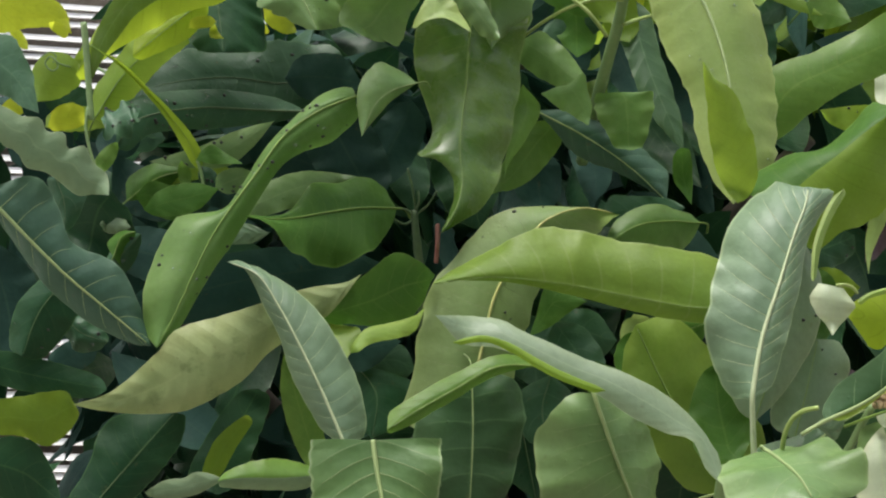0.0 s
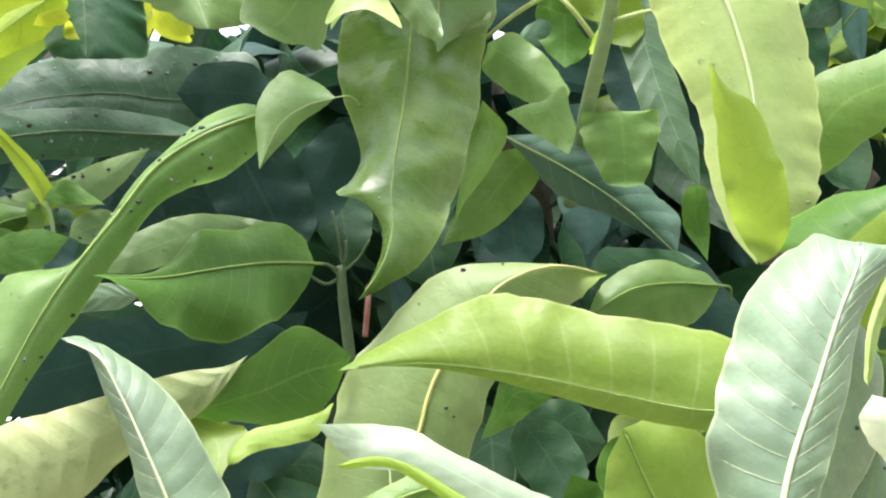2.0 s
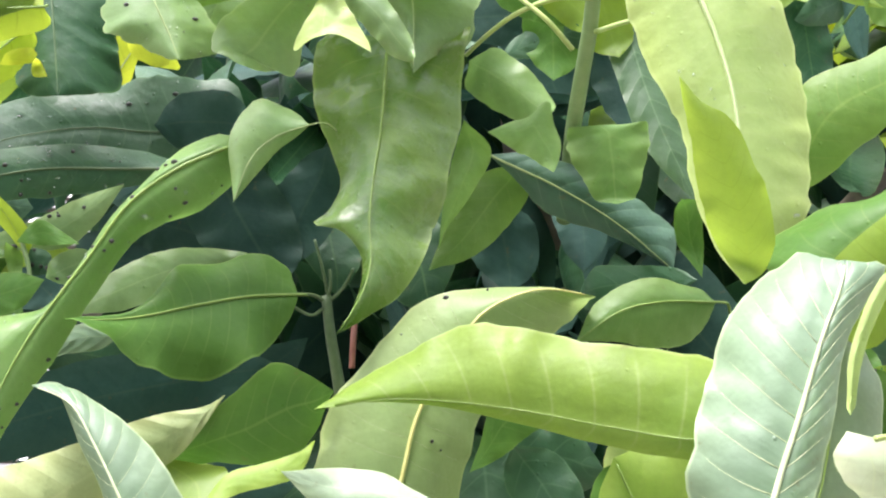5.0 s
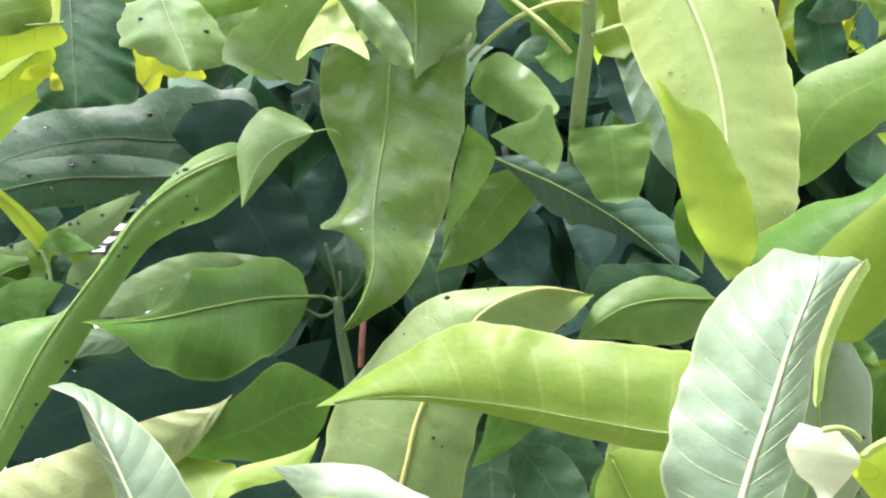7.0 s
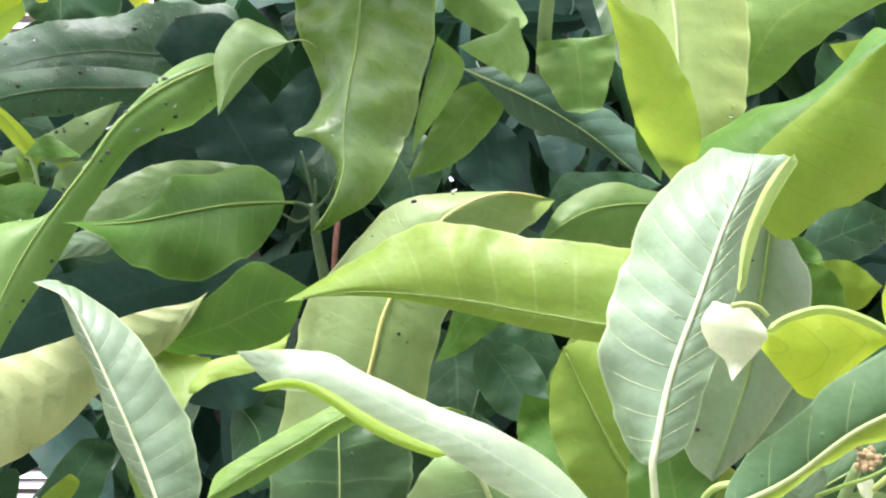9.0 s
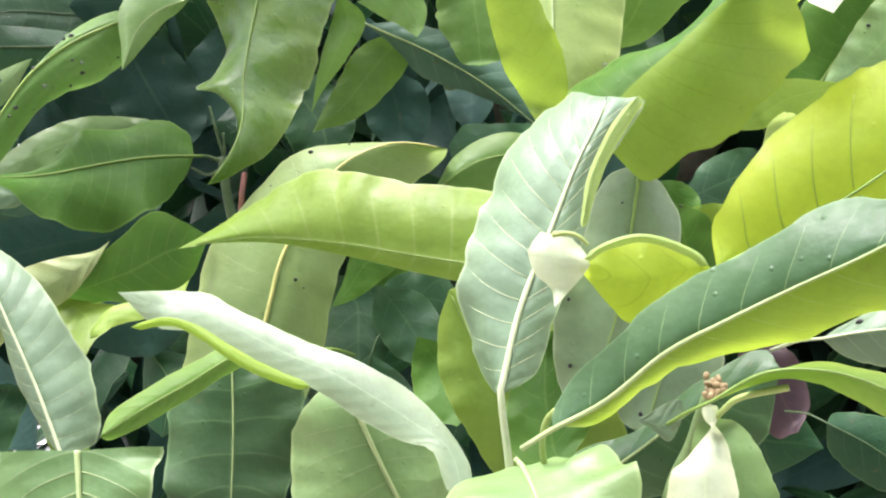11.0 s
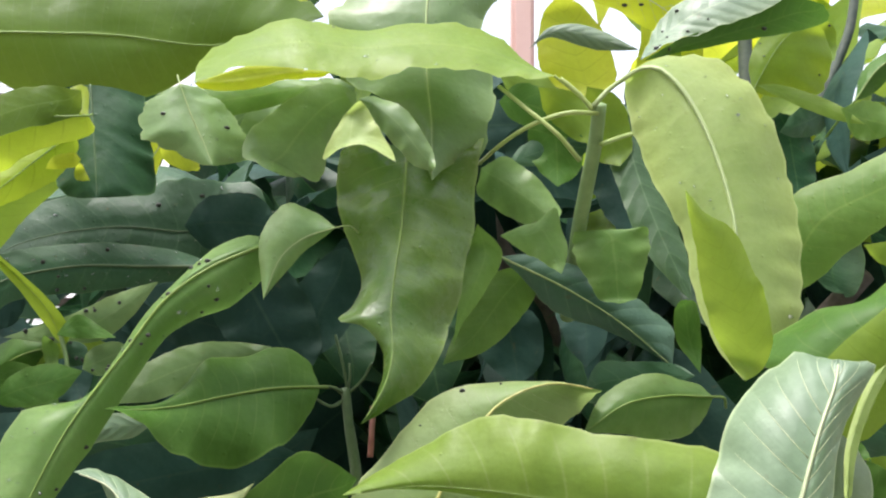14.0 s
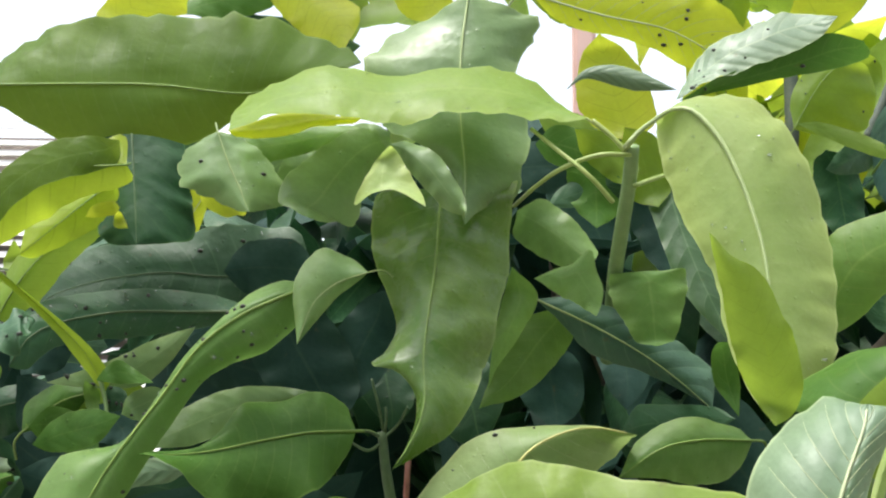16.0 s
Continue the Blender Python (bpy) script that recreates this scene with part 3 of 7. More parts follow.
leaf("lime", "long pale green leaf with a bright yellow lower edge",
     [(0.0846, 1.03, 1.809), (0.0369, 1.0283, 1.8176), (-0.0217, 1.0267, 1.8224), (-0.08, 1.025, 1.8191), (-0.1331, 1.0233, 1.8139), (-0.1858, 1.0217, 1.8051), (-0.2217, 1.02, 1.7917)],
     [(0.067, 1.08, 1.8385), (0.0428, 1.0789, 1.8539), (0.0095, 1.0778, 1.866), (-0.0315, 1.0767, 1.8694), (-0.0826, 1.0756, 1.8641), (-0.1132, 1.0744, 1.8639), (-0.1439, 1.0733, 1.8679), (-0.1742, 1.0722, 1.8608), (-0.206, 1.0711, 1.8451), (-0.2234, 1.07, 1.8275)],
     [(0.0661, 1.03, 1.8077), (0.0368, 1.0283, 1.8094), (-0.0313, 1.0267, 1.8065), (-0.0796, 1.025, 1.7995), (-0.1183, 1.0233, 1.8019), (-0.1666, 1.0217, 1.8049), (-0.1998, 1.02, 1.7959)], bulge=0.05, rib_width=0, lip=([(-0.1078, 1.012, 1.7986), (-0.1438, 1.012, 1.8032), (-0.1678, 1.012, 1.8038), (-0.1915, 1.012, 1.7991), (-0.2202, 1.012, 1.7864)], [(-0.1075, 1.008, 1.7954), (-0.1454, 1.008, 1.791), (-0.169, 1.008, 1.7833), (-0.1903, 1.008, 1.7806), (-0.2194, 1.008, 1.7832)]), lip_material="yellow", drops=6, stalk=[(0.1175, 1.034, 1.7838), (0.1016, 1.034, 1.7973)])
leaf("sheen", "grey-green hanging mango leaf",
     [(-0.0165, 1.12, 1.9587), (-0.0233, 1.102, 1.8894), (-0.0232, 1.085, 1.8243), (-0.0193, 1.068, 1.7722), (-0.0193, 1.05, 1.7181)],
     [(-0.0674, 1.134, 1.9352), (-0.1097, 1.124, 1.9071), (-0.111, 1.114, 1.8729), (-0.0883, 1.104, 1.8207), (-0.051, 1.094, 1.7946), (-0.0277, 1.084, 1.7705), (-0.0232, 1.074, 1.7375)],
     [(0.0545, 1.134, 1.9388), (0.0353, 1.124, 1.9037), (0.0319, 1.114, 1.8666), (0.0424, 1.104, 1.8276), (0.0361, 1.094, 1.7846), (0.0268, 1.084, 1.7497), (-0.0005, 1.074, 1.7395)], bulge=0.06, nib=0.05)
leaf("pale", "small torn yellow-green leaf",
     [(-0.083, 1, 1.7737), (-0.0719, 0.9925, 1.7505), (-0.0518, 0.985, 1.7184)],
     [(-0.0955, 1.012, 1.7627), (-0.1058, 1.0083, 1.7425), (-0.1121, 1.0045, 1.7251), (-0.0985, 1.0008, 1.7325), (-0.0773, 0.997, 1.7343)],
     [(-0.0777, 1.012, 1.7723), (-0.0647, 1.0045, 1.7489), (-0.0549, 0.997, 1.7302)], bulge=0.04, rib_width=0)
leaf("sheen", "small grey crumpled leaf",
     [(-0.0834, 1.01, 1.778), (-0.0616, 1.0067, 1.7602), (-0.04, 1.0033, 1.7377), (-0.0193, 1, 1.7179)],
     [(-0.0672, 1.022, 1.7841), (-0.0444, 1.0187, 1.7725), (-0.0298, 1.0153, 1.7521), (-0.0192, 1.012, 1.7319)],
     [(-0.0731, 1.022, 1.7652), (-0.0515, 1.0187, 1.7399), (-0.0361, 1.0153, 1.7228), (-0.0233, 1.012, 1.7183)], bulge=0.25, uneven=0.6, wave=0.2, rib_width=0)
leaf("fresh", "ragged light green leaf",
     [(-0.1082, 1.1, 1.8157), (-0.1764, 1.107, 1.8023), (-0.2397, 1.113, 1.7961), (-0.3, 1.12, 1.7858)],
     [(-0.1355, 1.114, 1.8262), (-0.1997, 1.119, 1.82), (-0.2527, 1.125, 1.818), (-0.2797, 1.131, 1.8056)],
     [(-0.1559, 1.114, 1.8003), (-0.1983, 1.119, 1.79), (-0.2305, 1.125, 1.7828), (-0.2681, 1.131, 1.7859)], bulge=0.1, nib=0.08, rib_width=0)
leaf("sheen", "grey-green leaf with ragged edges",
     [(-0.2447, 1.095, 1.8126), (-0.2318, 1.0883, 1.7801), (-0.2195, 1.0817, 1.755), (-0.2101, 1.075, 1.7329)],
     [(-0.2741, 1.105, 1.7959), (-0.2823, 1.1, 1.7731), (-0.2732, 1.095, 1.7561), (-0.2474, 1.09, 1.7478), (-0.2248, 1.085, 1.7365)],
     [(-0.2175, 1.105, 1.8062), (-0.191, 1.1, 1.7795), (-0.1808, 1.095, 1.7572), (-0.1823, 1.09, 1.7434), (-0.2006, 1.085, 1.7368)], bulge=0.1, nib=0.1, galls=3, drops=6, rib_width=0.5)
leaf("sheen", "broad grey-green crumpled leaf",
     [(-0.0864, 1.08, 1.8033), (-0.1316, 1.075, 1.7672), (-0.1569, 1.07, 1.7272)],
     [(-0.1137, 1.091, 1.8164), (-0.1532, 1.088, 1.7924), (-0.1778, 1.085, 1.7694), (-0.1865, 1.083, 1.7473)],
     [(-0.0866, 1.091, 1.7905), (-0.1042, 1.088, 1.7655), (-0.1166, 1.085, 1.7256), (-0.1354, 1.083, 1.7265)], bulge=0.08, nib=0.06, rib_width=0)
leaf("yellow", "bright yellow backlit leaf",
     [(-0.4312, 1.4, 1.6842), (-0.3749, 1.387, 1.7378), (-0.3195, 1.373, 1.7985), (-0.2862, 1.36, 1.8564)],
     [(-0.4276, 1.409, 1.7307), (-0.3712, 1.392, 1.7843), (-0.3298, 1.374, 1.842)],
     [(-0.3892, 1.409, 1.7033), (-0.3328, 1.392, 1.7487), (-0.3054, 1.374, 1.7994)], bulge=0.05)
leaf("yellow", "small bright yellow backlit leaf",
     [(-0.6544, 1.45, 1.8133), (-0.5971, 1.45, 1.8322), (-0.5521, 1.45, 1.8234), (-0.5297, 1.45, 1.7974)],
     [(-0.6443, 1.462, 1.8405), (-0.5931, 1.462, 1.8553), (-0.5471, 1.462, 1.8392)],
     [(-0.6413, 1.462, 1.7941), (-0.5901, 1.462, 1.8048), (-0.5533, 1.462, 1.8074)], bulge=0.1, plant=vine, rib_width=0)
leaf("dark", "dark hanging mango leaf",
     [(-0.3291, 1.12, 1.8163), (-0.3201, 1.105, 1.7622), (-0.311, 1.09, 1.7049)],
     [(-0.3733, 1.132, 1.8106), (-0.3668, 1.122, 1.7759), (-0.3572, 1.112, 1.7395), (-0.3432, 1.102, 1.7093)],
     [(-0.2808, 1.132, 1.8106), (-0.2746, 1.122, 1.7784), (-0.2672, 1.112, 1.7418), (-0.2692, 1.102, 1.7136)], bulge=0.06, blunt=1, rib_width=0.8)
leaf("slate", "long dark glossy mango leaf with wet spots",
     [(-0.1685, 1.2, 1.7162), (-0.2396, 1.194, 1.6958), (-0.3053, 1.188, 1.6975), (-0.3592, 1.182, 1.6894), (-0.4016, 1.176, 1.6754), (-0.433, 1.17, 1.6555)],
     [(-0.1872, 1.22, 1.747), (-0.2397, 1.214, 1.7488), (-0.2909, 1.208, 1.7431), (-0.3509, 1.202, 1.7299), (-0.4094, 1.196, 1.7132), (-0.4388, 1.19, 1.6902)],
     [(-0.1824, 1.196, 1.6878), (-0.2369, 1.1885, 1.6621), (-0.302, 1.181, 1.6649), (-0.3554, 1.1735, 1.662), (-0.3974, 1.166, 1.6516)], bulge=0.04, galls=4, drops=30, rib_width=0.9, uneven=0.14)
leaf("slate", "dark glossy mango leaf with black spots",
     [(-0.2173, 1.15, 1.6551), (-0.2703, 1.142, 1.6526), (-0.3317, 1.134, 1.6507), (-0.3863, 1.126, 1.6388), (-0.4112, 1.118, 1.6223), (-0.4232, 1.11, 1.5963)],
     [(-0.2346, 1.165, 1.6672), (-0.2785, 1.155, 1.674), (-0.3355, 1.145, 1.6737), (-0.3904, 1.135, 1.6635), (-0.4241, 1.125, 1.6438)],
     [(-0.2328, 1.16, 1.6479), (-0.2659, 1.152, 1.6375), (-0.3129, 1.144, 1.6296), (-0.3591, 1.136, 1.6238), (-0.3899, 1.128, 1.6159), (-0.4098, 1.12, 1.5961)], bulge=0.06, galls=12, drops=34, rib_width=1.9, uneven=0.16)
leaf("backlit", "narrow yellow-green strap-like leaf",
     [(-0.437, 1, 1.6827), (-0.4109, 1.018, 1.6701), (-0.3859, 1.036, 1.6484), (-0.363, 1.054, 1.6259), (-0.3455, 1.072, 1.6054), (-0.3308, 1.09, 1.5747)],
     [(-0.4081, 1.003, 1.6688), (-0.3832, 1.0255, 1.6489), (-0.3592, 1.048, 1.6287), (-0.339, 1.0705, 1.6085), (-0.3278, 1.093, 1.5877)],
     [(-0.4102, 1.003, 1.6652), (-0.387, 1.0255, 1.644), (-0.3659, 1.048, 1.6211), (-0.3524, 1.0705, 1.6005), (-0.3397, 1.093, 1.5809)], plant=vine, rib_width=0.4)
leaf("young", "small yellow-green leaf",
     [(-0.4078, 1.12, 1.5453), (-0.3726, 1.113, 1.5674), (-0.3353, 1.107, 1.5735), (-0.2991, 1.1, 1.5786)],
     [(-0.3923, 1.13, 1.5666), (-0.35, 1.122, 1.5807), (-0.3186, 1.113, 1.5867)],
     [(-0.385, 1.13, 1.5517), (-0.3428, 1.122, 1.5658), (-0.3114, 1.113, 1.5698)], rib_width=0)
leaf("sheen", "spotted grey-green leaf",
     [(-0.3862, 1.1, 1.5817), (-0.3359, 1.093, 1.5903), (-0.2957, 1.087, 1.6069), (-0.2526, 1.08, 1.6305)],
     [(-0.3613, 1.11, 1.5929), (-0.3291, 1.102, 1.6035), (-0.2879, 1.093, 1.622)],
     [(-0.3512, 1.11, 1.5788), (-0.3039, 1.102, 1.5804), (-0.2758, 1.093, 1.602)], galls=10, rib_width=0)
leaf("soft_green", "rolled light green mango leaf dotted with galls",
     [(-0.167, 1.06, 1.6579), (-0.2052, 1.0517, 1.6395), (-0.2416, 1.0433, 1.6093), (-0.2684, 1.035, 1.5675), (-0.2876, 1.0267, 1.5377), (-0.3063, 1.0183, 1.5066), (-0.3202, 1.01, 1.4762), (-0.334, 1.0017, 1.4406), (-0.3487, 0.9933, 1.4041), (-0.3597, 0.985, 1.3806)],
     [(-0.1699, 1.08, 1.6741), (-0.2051, 1.0732, 1.6595), (-0.2389, 1.0664, 1.6253), (-0.2609, 1.0595, 1.5973), (-0.2842, 1.0527, 1.5551), (-0.3018, 1.0459, 1.5282), (-0.3282, 1.0391, 1.5222), (-0.3506, 1.0323, 1.5141), (-0.3629, 1.0255, 1.4896), (-0.3744, 1.0186, 1.4555), (-0.3792, 1.0118, 1.4262), (-0.3727, 1.005, 1.396)],
     [(-0.1605, 1.09, 1.641), (-0.1875, 1.0817, 1.6118), (-0.2182, 1.0733, 1.5978), (-0.242, 1.065, 1.5807), (-0.259, 1.0567, 1.5525), (-0.2745, 1.0483, 1.5237), (-0.2946, 1.04, 1.4862), (-0.3113, 1.0317, 1.459), (-0.3253, 1.0233, 1.4312), (-0.3431, 1.015, 1.397)], bulge=0.22, rib_width=1.0, uneven=0.14, galls=24, drops=26)
leaf("mid", "broad mid-green mango leaf with a clear midrib",
     [(-0.1123, 1.11, 1.5434), (-0.1532, 1.09, 1.5402), (-0.1929, 1.07, 1.5316), (-0.2263, 1.05, 1.5225), (-0.2561, 1.03, 1.5179), (-0.2797, 1.01, 1.5179)],
     [(-0.1266, 1.14, 1.5627), (-0.1499, 1.1257, 1.5798), (-0.1705, 1.1114, 1.5732), (-0.1882, 1.0971, 1.5698), (-0.2107, 1.0829, 1.5623), (-0.2243, 1.0686, 1.5415), (-0.2352, 1.0543, 1.5288), (-0.2558, 1.04, 1.5222)],
     [(-0.1196, 1.1, 1.5216), (-0.1409, 1.0833, 1.4914), (-0.1757, 1.0667, 1.4746), (-0.2079, 1.05, 1.4764), (-0.2284, 1.0333, 1.4843), (-0.2458, 1.0167, 1.5029), (-0.2594, 1, 1.5121)], bulge=0.08, wave=0.06, rib_width=1.0, uneven=0.2)
leaf("sheen", "greyish leaf edge",
     [(-0.1572, 1.125, 1.5794), (-0.1947, 1.1162, 1.5726), (-0.2312, 1.1075, 1.5611), (-0.2662, 1.0988, 1.5409), (-0.2936, 1.09, 1.5243)],
     [(-0.1726, 1.135, 1.5828), (-0.2011, 1.1262, 1.5837), (-0.2311, 1.1175, 1.5787), (-0.2576, 1.1088, 1.5662), (-0.283, 1.1, 1.5464)],
     [(-0.1764, 1.135, 1.5632), (-0.1991, 1.1233, 1.5536), (-0.2303, 1.1117, 1.5389), (-0.2563, 1.1, 1.5286)], rib_width=0, bulge=0.08)
leaf("silver", "small grey-green leaf",
     [(-0.2532, 1.08, 1.5077), (-0.2879, 1.07, 1.5005), (-0.3146, 1.06, 1.4834)],
     [(-0.2804, 1.09, 1.518), (-0.301, 1.073, 1.5086)],
     [(-0.2703, 1.09, 1.4971), (-0.2939, 1.073, 1.4927)], rib_width=0)
leaf("olive", "large glossy hanging mango leaf with wavy edges",
     [(-0.0397, 1.075, 1.7554), (-0.0446, 1.0625, 1.6791), (-0.0497, 1.05, 1.6388), (-0.053, 1.0375, 1.5995), (-0.0514, 1.025, 1.5644), (-0.0596, 1.0125, 1.5342), (-0.0762, 1, 1.5074)],
     [(-0.0993, 1.1, 1.7578), (-0.1021, 1.0917, 1.7169), (-0.0943, 1.0833, 1.6804), (-0.0791, 1.075, 1.6479), (-0.0818, 1.0667, 1.618), (-0.0976, 1.0583, 1.5929), (-0.0793, 1.05, 1.5883), (-0.0602, 1.0417, 1.5715), (-0.0583, 1.0333, 1.5498), (-0.0684, 1.025, 1.5212)],
     [(0.0299, 1.095, 1.7615), (0.0225, 1.0867, 1.7265), (0.0206, 1.0783, 1.6859), (0.0134, 1.07, 1.652), (0.0057, 1.0617, 1.6185), (-0.0034, 1.0533, 1.5918), (-0.0099, 1.045, 1.5687), (-0.0292, 1.0367, 1.5392), (-0.0515, 1.0283, 1.524), (-0.0676, 1.02, 1.513)], bulge=0.1, wave=0.2, rib_width=0.7, blunt=1, uneven=0.55)
leaf("sheen", "small hanging pointed leaf",
     [(-0.1011, 1.045, 1.6743), (-0.1274, 1.0433, 1.6644), (-0.147, 1.0417, 1.6458), (-0.1593, 1.04, 1.6112)],
     [(-0.1144, 1.057, 1.6865), (-0.1396, 1.0557, 1.6966), (-0.156, 1.0545, 1.6849), (-0.1656, 1.0533, 1.661), (-0.163, 1.052, 1.6344)],
     [(-0.1137, 1.057, 1.666), (-0.129, 1.0553, 1.653), (-0.1438, 1.0537, 1.6344), (-0.154, 1.052, 1.6213)], bulge=0.12, rib_width=0.4)
leaf("soft_green", "small torn light green leaf",
     [(0.0423, 1.075, 1.6761), (0.0644, 1.0733, 1.675), (0.0839, 1.0717, 1.6675), (0.0962, 1.07, 1.6425)],
     [(0.0632, 1.087, 1.6876), (0.0781, 1.086, 1.6922), (0.0932, 1.085, 1.7054), (0.0984, 1.084, 1.686), (0.1041, 1.083, 1.6706), (0.1018, 1.082, 1.6543)],
     [(0.063, 1.087, 1.6647), (0.0777, 1.0845, 1.6569), (0.0874, 1.082, 1.6502)], bulge=0.06, nib=0.03, rib_width=0)
leaf("soft_green", "small green leaf with a gnawed edge",
     [(0.1452, 1.09, 1.6825), (0.1466, 1.09, 1.6511), (0.15, 1.09, 1.6195)],
     [(0.1121, 1.102, 1.6853), (0.1124, 1.102, 1.6627), (0.1232, 1.102, 1.6434), (0.1345, 1.102, 1.6244)],
     [(0.1635, 1.102, 1.69), (0.1807, 1.102, 1.6902), (0.1807, 1.102, 1.6676), (0.1751, 1.102, 1.6471), (0.1681, 1.102, 1.6252)], bulge=0.06, nib=0.025, blunt=1, rib_width=0)
leaf("soft_green", "mid-green leaf in the shade",
     [(0.0304, 1.13, 1.7493), (0.0603, 1.12, 1.7227), (0.1011, 1.11, 1.7011)],
     [(0.0552, 1.14, 1.7635), (0.086, 1.132, 1.7399), (0.1029, 1.123, 1.7125)],
     [(0.0301, 1.14, 1.7246), (0.059, 1.132, 1.7041), (0.0809, 1.123, 1.6927)], bulge=0.1, rib_width=0)
leaf("fresh", "light green narrow leaf",
     [(0.0238, 1.09, 1.689), (0.0328, 1.08, 1.6527), (0.0019, 1.07, 1.5768)],
     [(0.0176, 1.1, 1.6684), (0.0078, 1.083, 1.625)],
     [(0.0474, 1.1, 1.6652), (0.0315, 1.092, 1.6291), (0.0107, 1.083, 1.5981)], bulge=0.08, rib_width=0)
leaf("fresh", "shaded green leaf",
     [(0.0725, 1.14, 1.6623), (0.0417, 1.13, 1.6192), (-0.004, 1.12, 1.5654)],
     [(0.0356, 1.15, 1.6478), (0.0078, 1.133, 1.5956)],
     [(0.0831, 1.15, 1.6326), (0.0415, 1.133, 1.5835)], bulge=0.08, rib_width=0)
leaf("grey_green", "dark grey-green drooping leaf",
     [(0.0471, 1.12, 1.6648), (0.1084, 1.122, 1.6366), (0.1597, 1.123, 1.6054), (0.2057, 1.125, 1.5675)],
     [(0.0846, 1.132, 1.6699), (0.1262, 1.134, 1.6567), (0.1834, 1.135, 1.6265), (0.2098, 1.137, 1.6016)],
     [(0.0686, 1.132, 1.6471), (0.0992, 1.134, 1.6161), (0.1456, 1.135, 1.6009), (0.182, 1.137, 1.5839)], bulge=0.1, nib=0.04)
leaf("deep", "dark green leaf in shade",
     [(0.1604, 1.18, 1.8301), (0.1761, 1.16, 1.7571), (0.1977, 1.14, 1.6924), (0.2241, 1.12, 1.6258)],
     [(0.1552, 1.187, 1.8093), (0.1631, 1.161, 1.7463), (0.1847, 1.136, 1.6754)],
     [(0.1949, 1.187, 1.809), (0.2087, 1.161, 1.7459), (0.2243, 1.136, 1.6751)], rib_width=0)
leaf("mid", "small green leaf",
     [(0.2145, 1.06, 1.5566), (0.2031, 1.055, 1.5972), (0.1965, 1.05, 1.6189)],
     [(0.1969, 1.071, 1.5848), (0.1933, 1.063, 1.6104)],
     [(0.2185, 1.071, 1.5847), (0.2131, 1.063, 1.6172)], rib_width=0)
leaf("chalk", "light green mango leaf with a bright yellow midrib",
     [(-0.0536, 0.99, 1.2975), (-0.0416, 0.995, 1.3338), (-0.0352, 1, 1.3603), (-0.0243, 1.005, 1.4104), (-0.0123, 1.01, 1.4537), (0.0231, 1.015, 1.512), (0.0492, 1.02, 1.5339), (0.0843, 1.025, 1.5442), (0.1235, 1.03, 1.5388)],
     [(-0.1074, 1.013, 1.3097), (-0.1005, 1.018, 1.3597), (-0.0925, 1.022, 1.4068), (-0.0814, 1.026, 1.4521), (-0.0603, 1.03, 1.4809), (-0.0343, 1.035, 1.5117), (-0.0082, 1.039, 1.5366), (0.0457, 1.043, 1.5461), (0.0907, 1.048, 1.5456)],
     [(-0.0123, 1.023, 1.3043), (0.0123, 1.029, 1.3555), (0.0251, 1.035, 1.4154), (0.0334, 1.04, 1.4439), (0.0602, 1.046, 1.4816), (0.094, 1.052, 1.5124), (0.1191, 1.058, 1.5314)], bulge=0.08, rib_width=1.3, veins=1, galls=6)
leaf("soft_green", "green leaf with a pale midrib",
     [(0.2251, 1.06, 1.5368), (0.1848, 1.057, 1.5369), (0.1474, 1.053, 1.529), (0.1107, 1.05, 1.5043)],
     [(0.2103, 1.071, 1.549), (0.1681, 1.067, 1.5561), (0.1305, 1.063, 1.5373)],
     [(0.2159, 1.071, 1.5134), (0.1903, 1.067, 1.4996), (0.1431, 1.063, 1.5046)], bulge=0.08)
leaf("slate", "grey-green shaded leaf",
     [(0.2208, 1.1, 1.5578), (0.1676, 1.1, 1.558), (0.1221, 1.1, 1.5483)],
     [(0.203, 1.112, 1.5691), (0.1645, 1.112, 1.5703), (0.1358, 1.112, 1.5685)],
     [(0.2028, 1.112, 1.5473), (0.1643, 1.112, 1.5396), (0.1307, 1.112, 1.5328)], rib_width=0)
leaf("straw", "pale yellowish mango leaf with bruised marks",
     [(-0.1577, 1, 1.462), (-0.2034, 0.995, 1.4389), (-0.2532, 0.99, 1.4109), (-0.3191, 0.985, 1.379), (-0.3729, 0.98, 1.349), (-0.4367, 0.975, 1.3232)],
     [(-0.1741, 1.01, 1.4535), (-0.2146, 1.006, 1.4456), (-0.2541, 1.003, 1.4307), (-0.2937, 0.999, 1.4167), (-0.3403, 0.996, 1.4009), (-0.3627, 0.992, 1.3736), (-0.4003, 0.988, 1.3375)],
     [(-0.1907, 1.01, 1.4182), (-0.2415, 1.006, 1.3842), (-0.2792, 1.001, 1.346), (-0.3227, 0.997, 1.3211), (-0.3672, 0.993, 1.3143), (-0.4106, 0.988, 1.3175)], bulge=0.12, nib=0.02, rib_width=0)
leaf("mid", "wavy green leaf wing",
     [(-0.2197, 1.03, 1.4176), (-0.1808, 1.0267, 1.4243), (-0.1394, 1.0233, 1.4349), (-0.078, 1.02, 1.4651)],
     [(-0.1999, 1.01, 1.4269), (-0.1737, 1.008, 1.4471), (-0.1503, 1.006, 1.4647), (-0.1322, 1.004, 1.4806), (-0.1163, 1.002, 1.4862), (-0.0951, 1, 1.4763)],
     [(-0.1996, 1.03, 1.4126), (-0.1625, 1.0267, 1.4098), (-0.1258, 1.0233, 1.4116), (-0.0983, 1.02, 1.4241)], bulge=0.04, wave=0.03, rib_width=0, uneven=0.1)
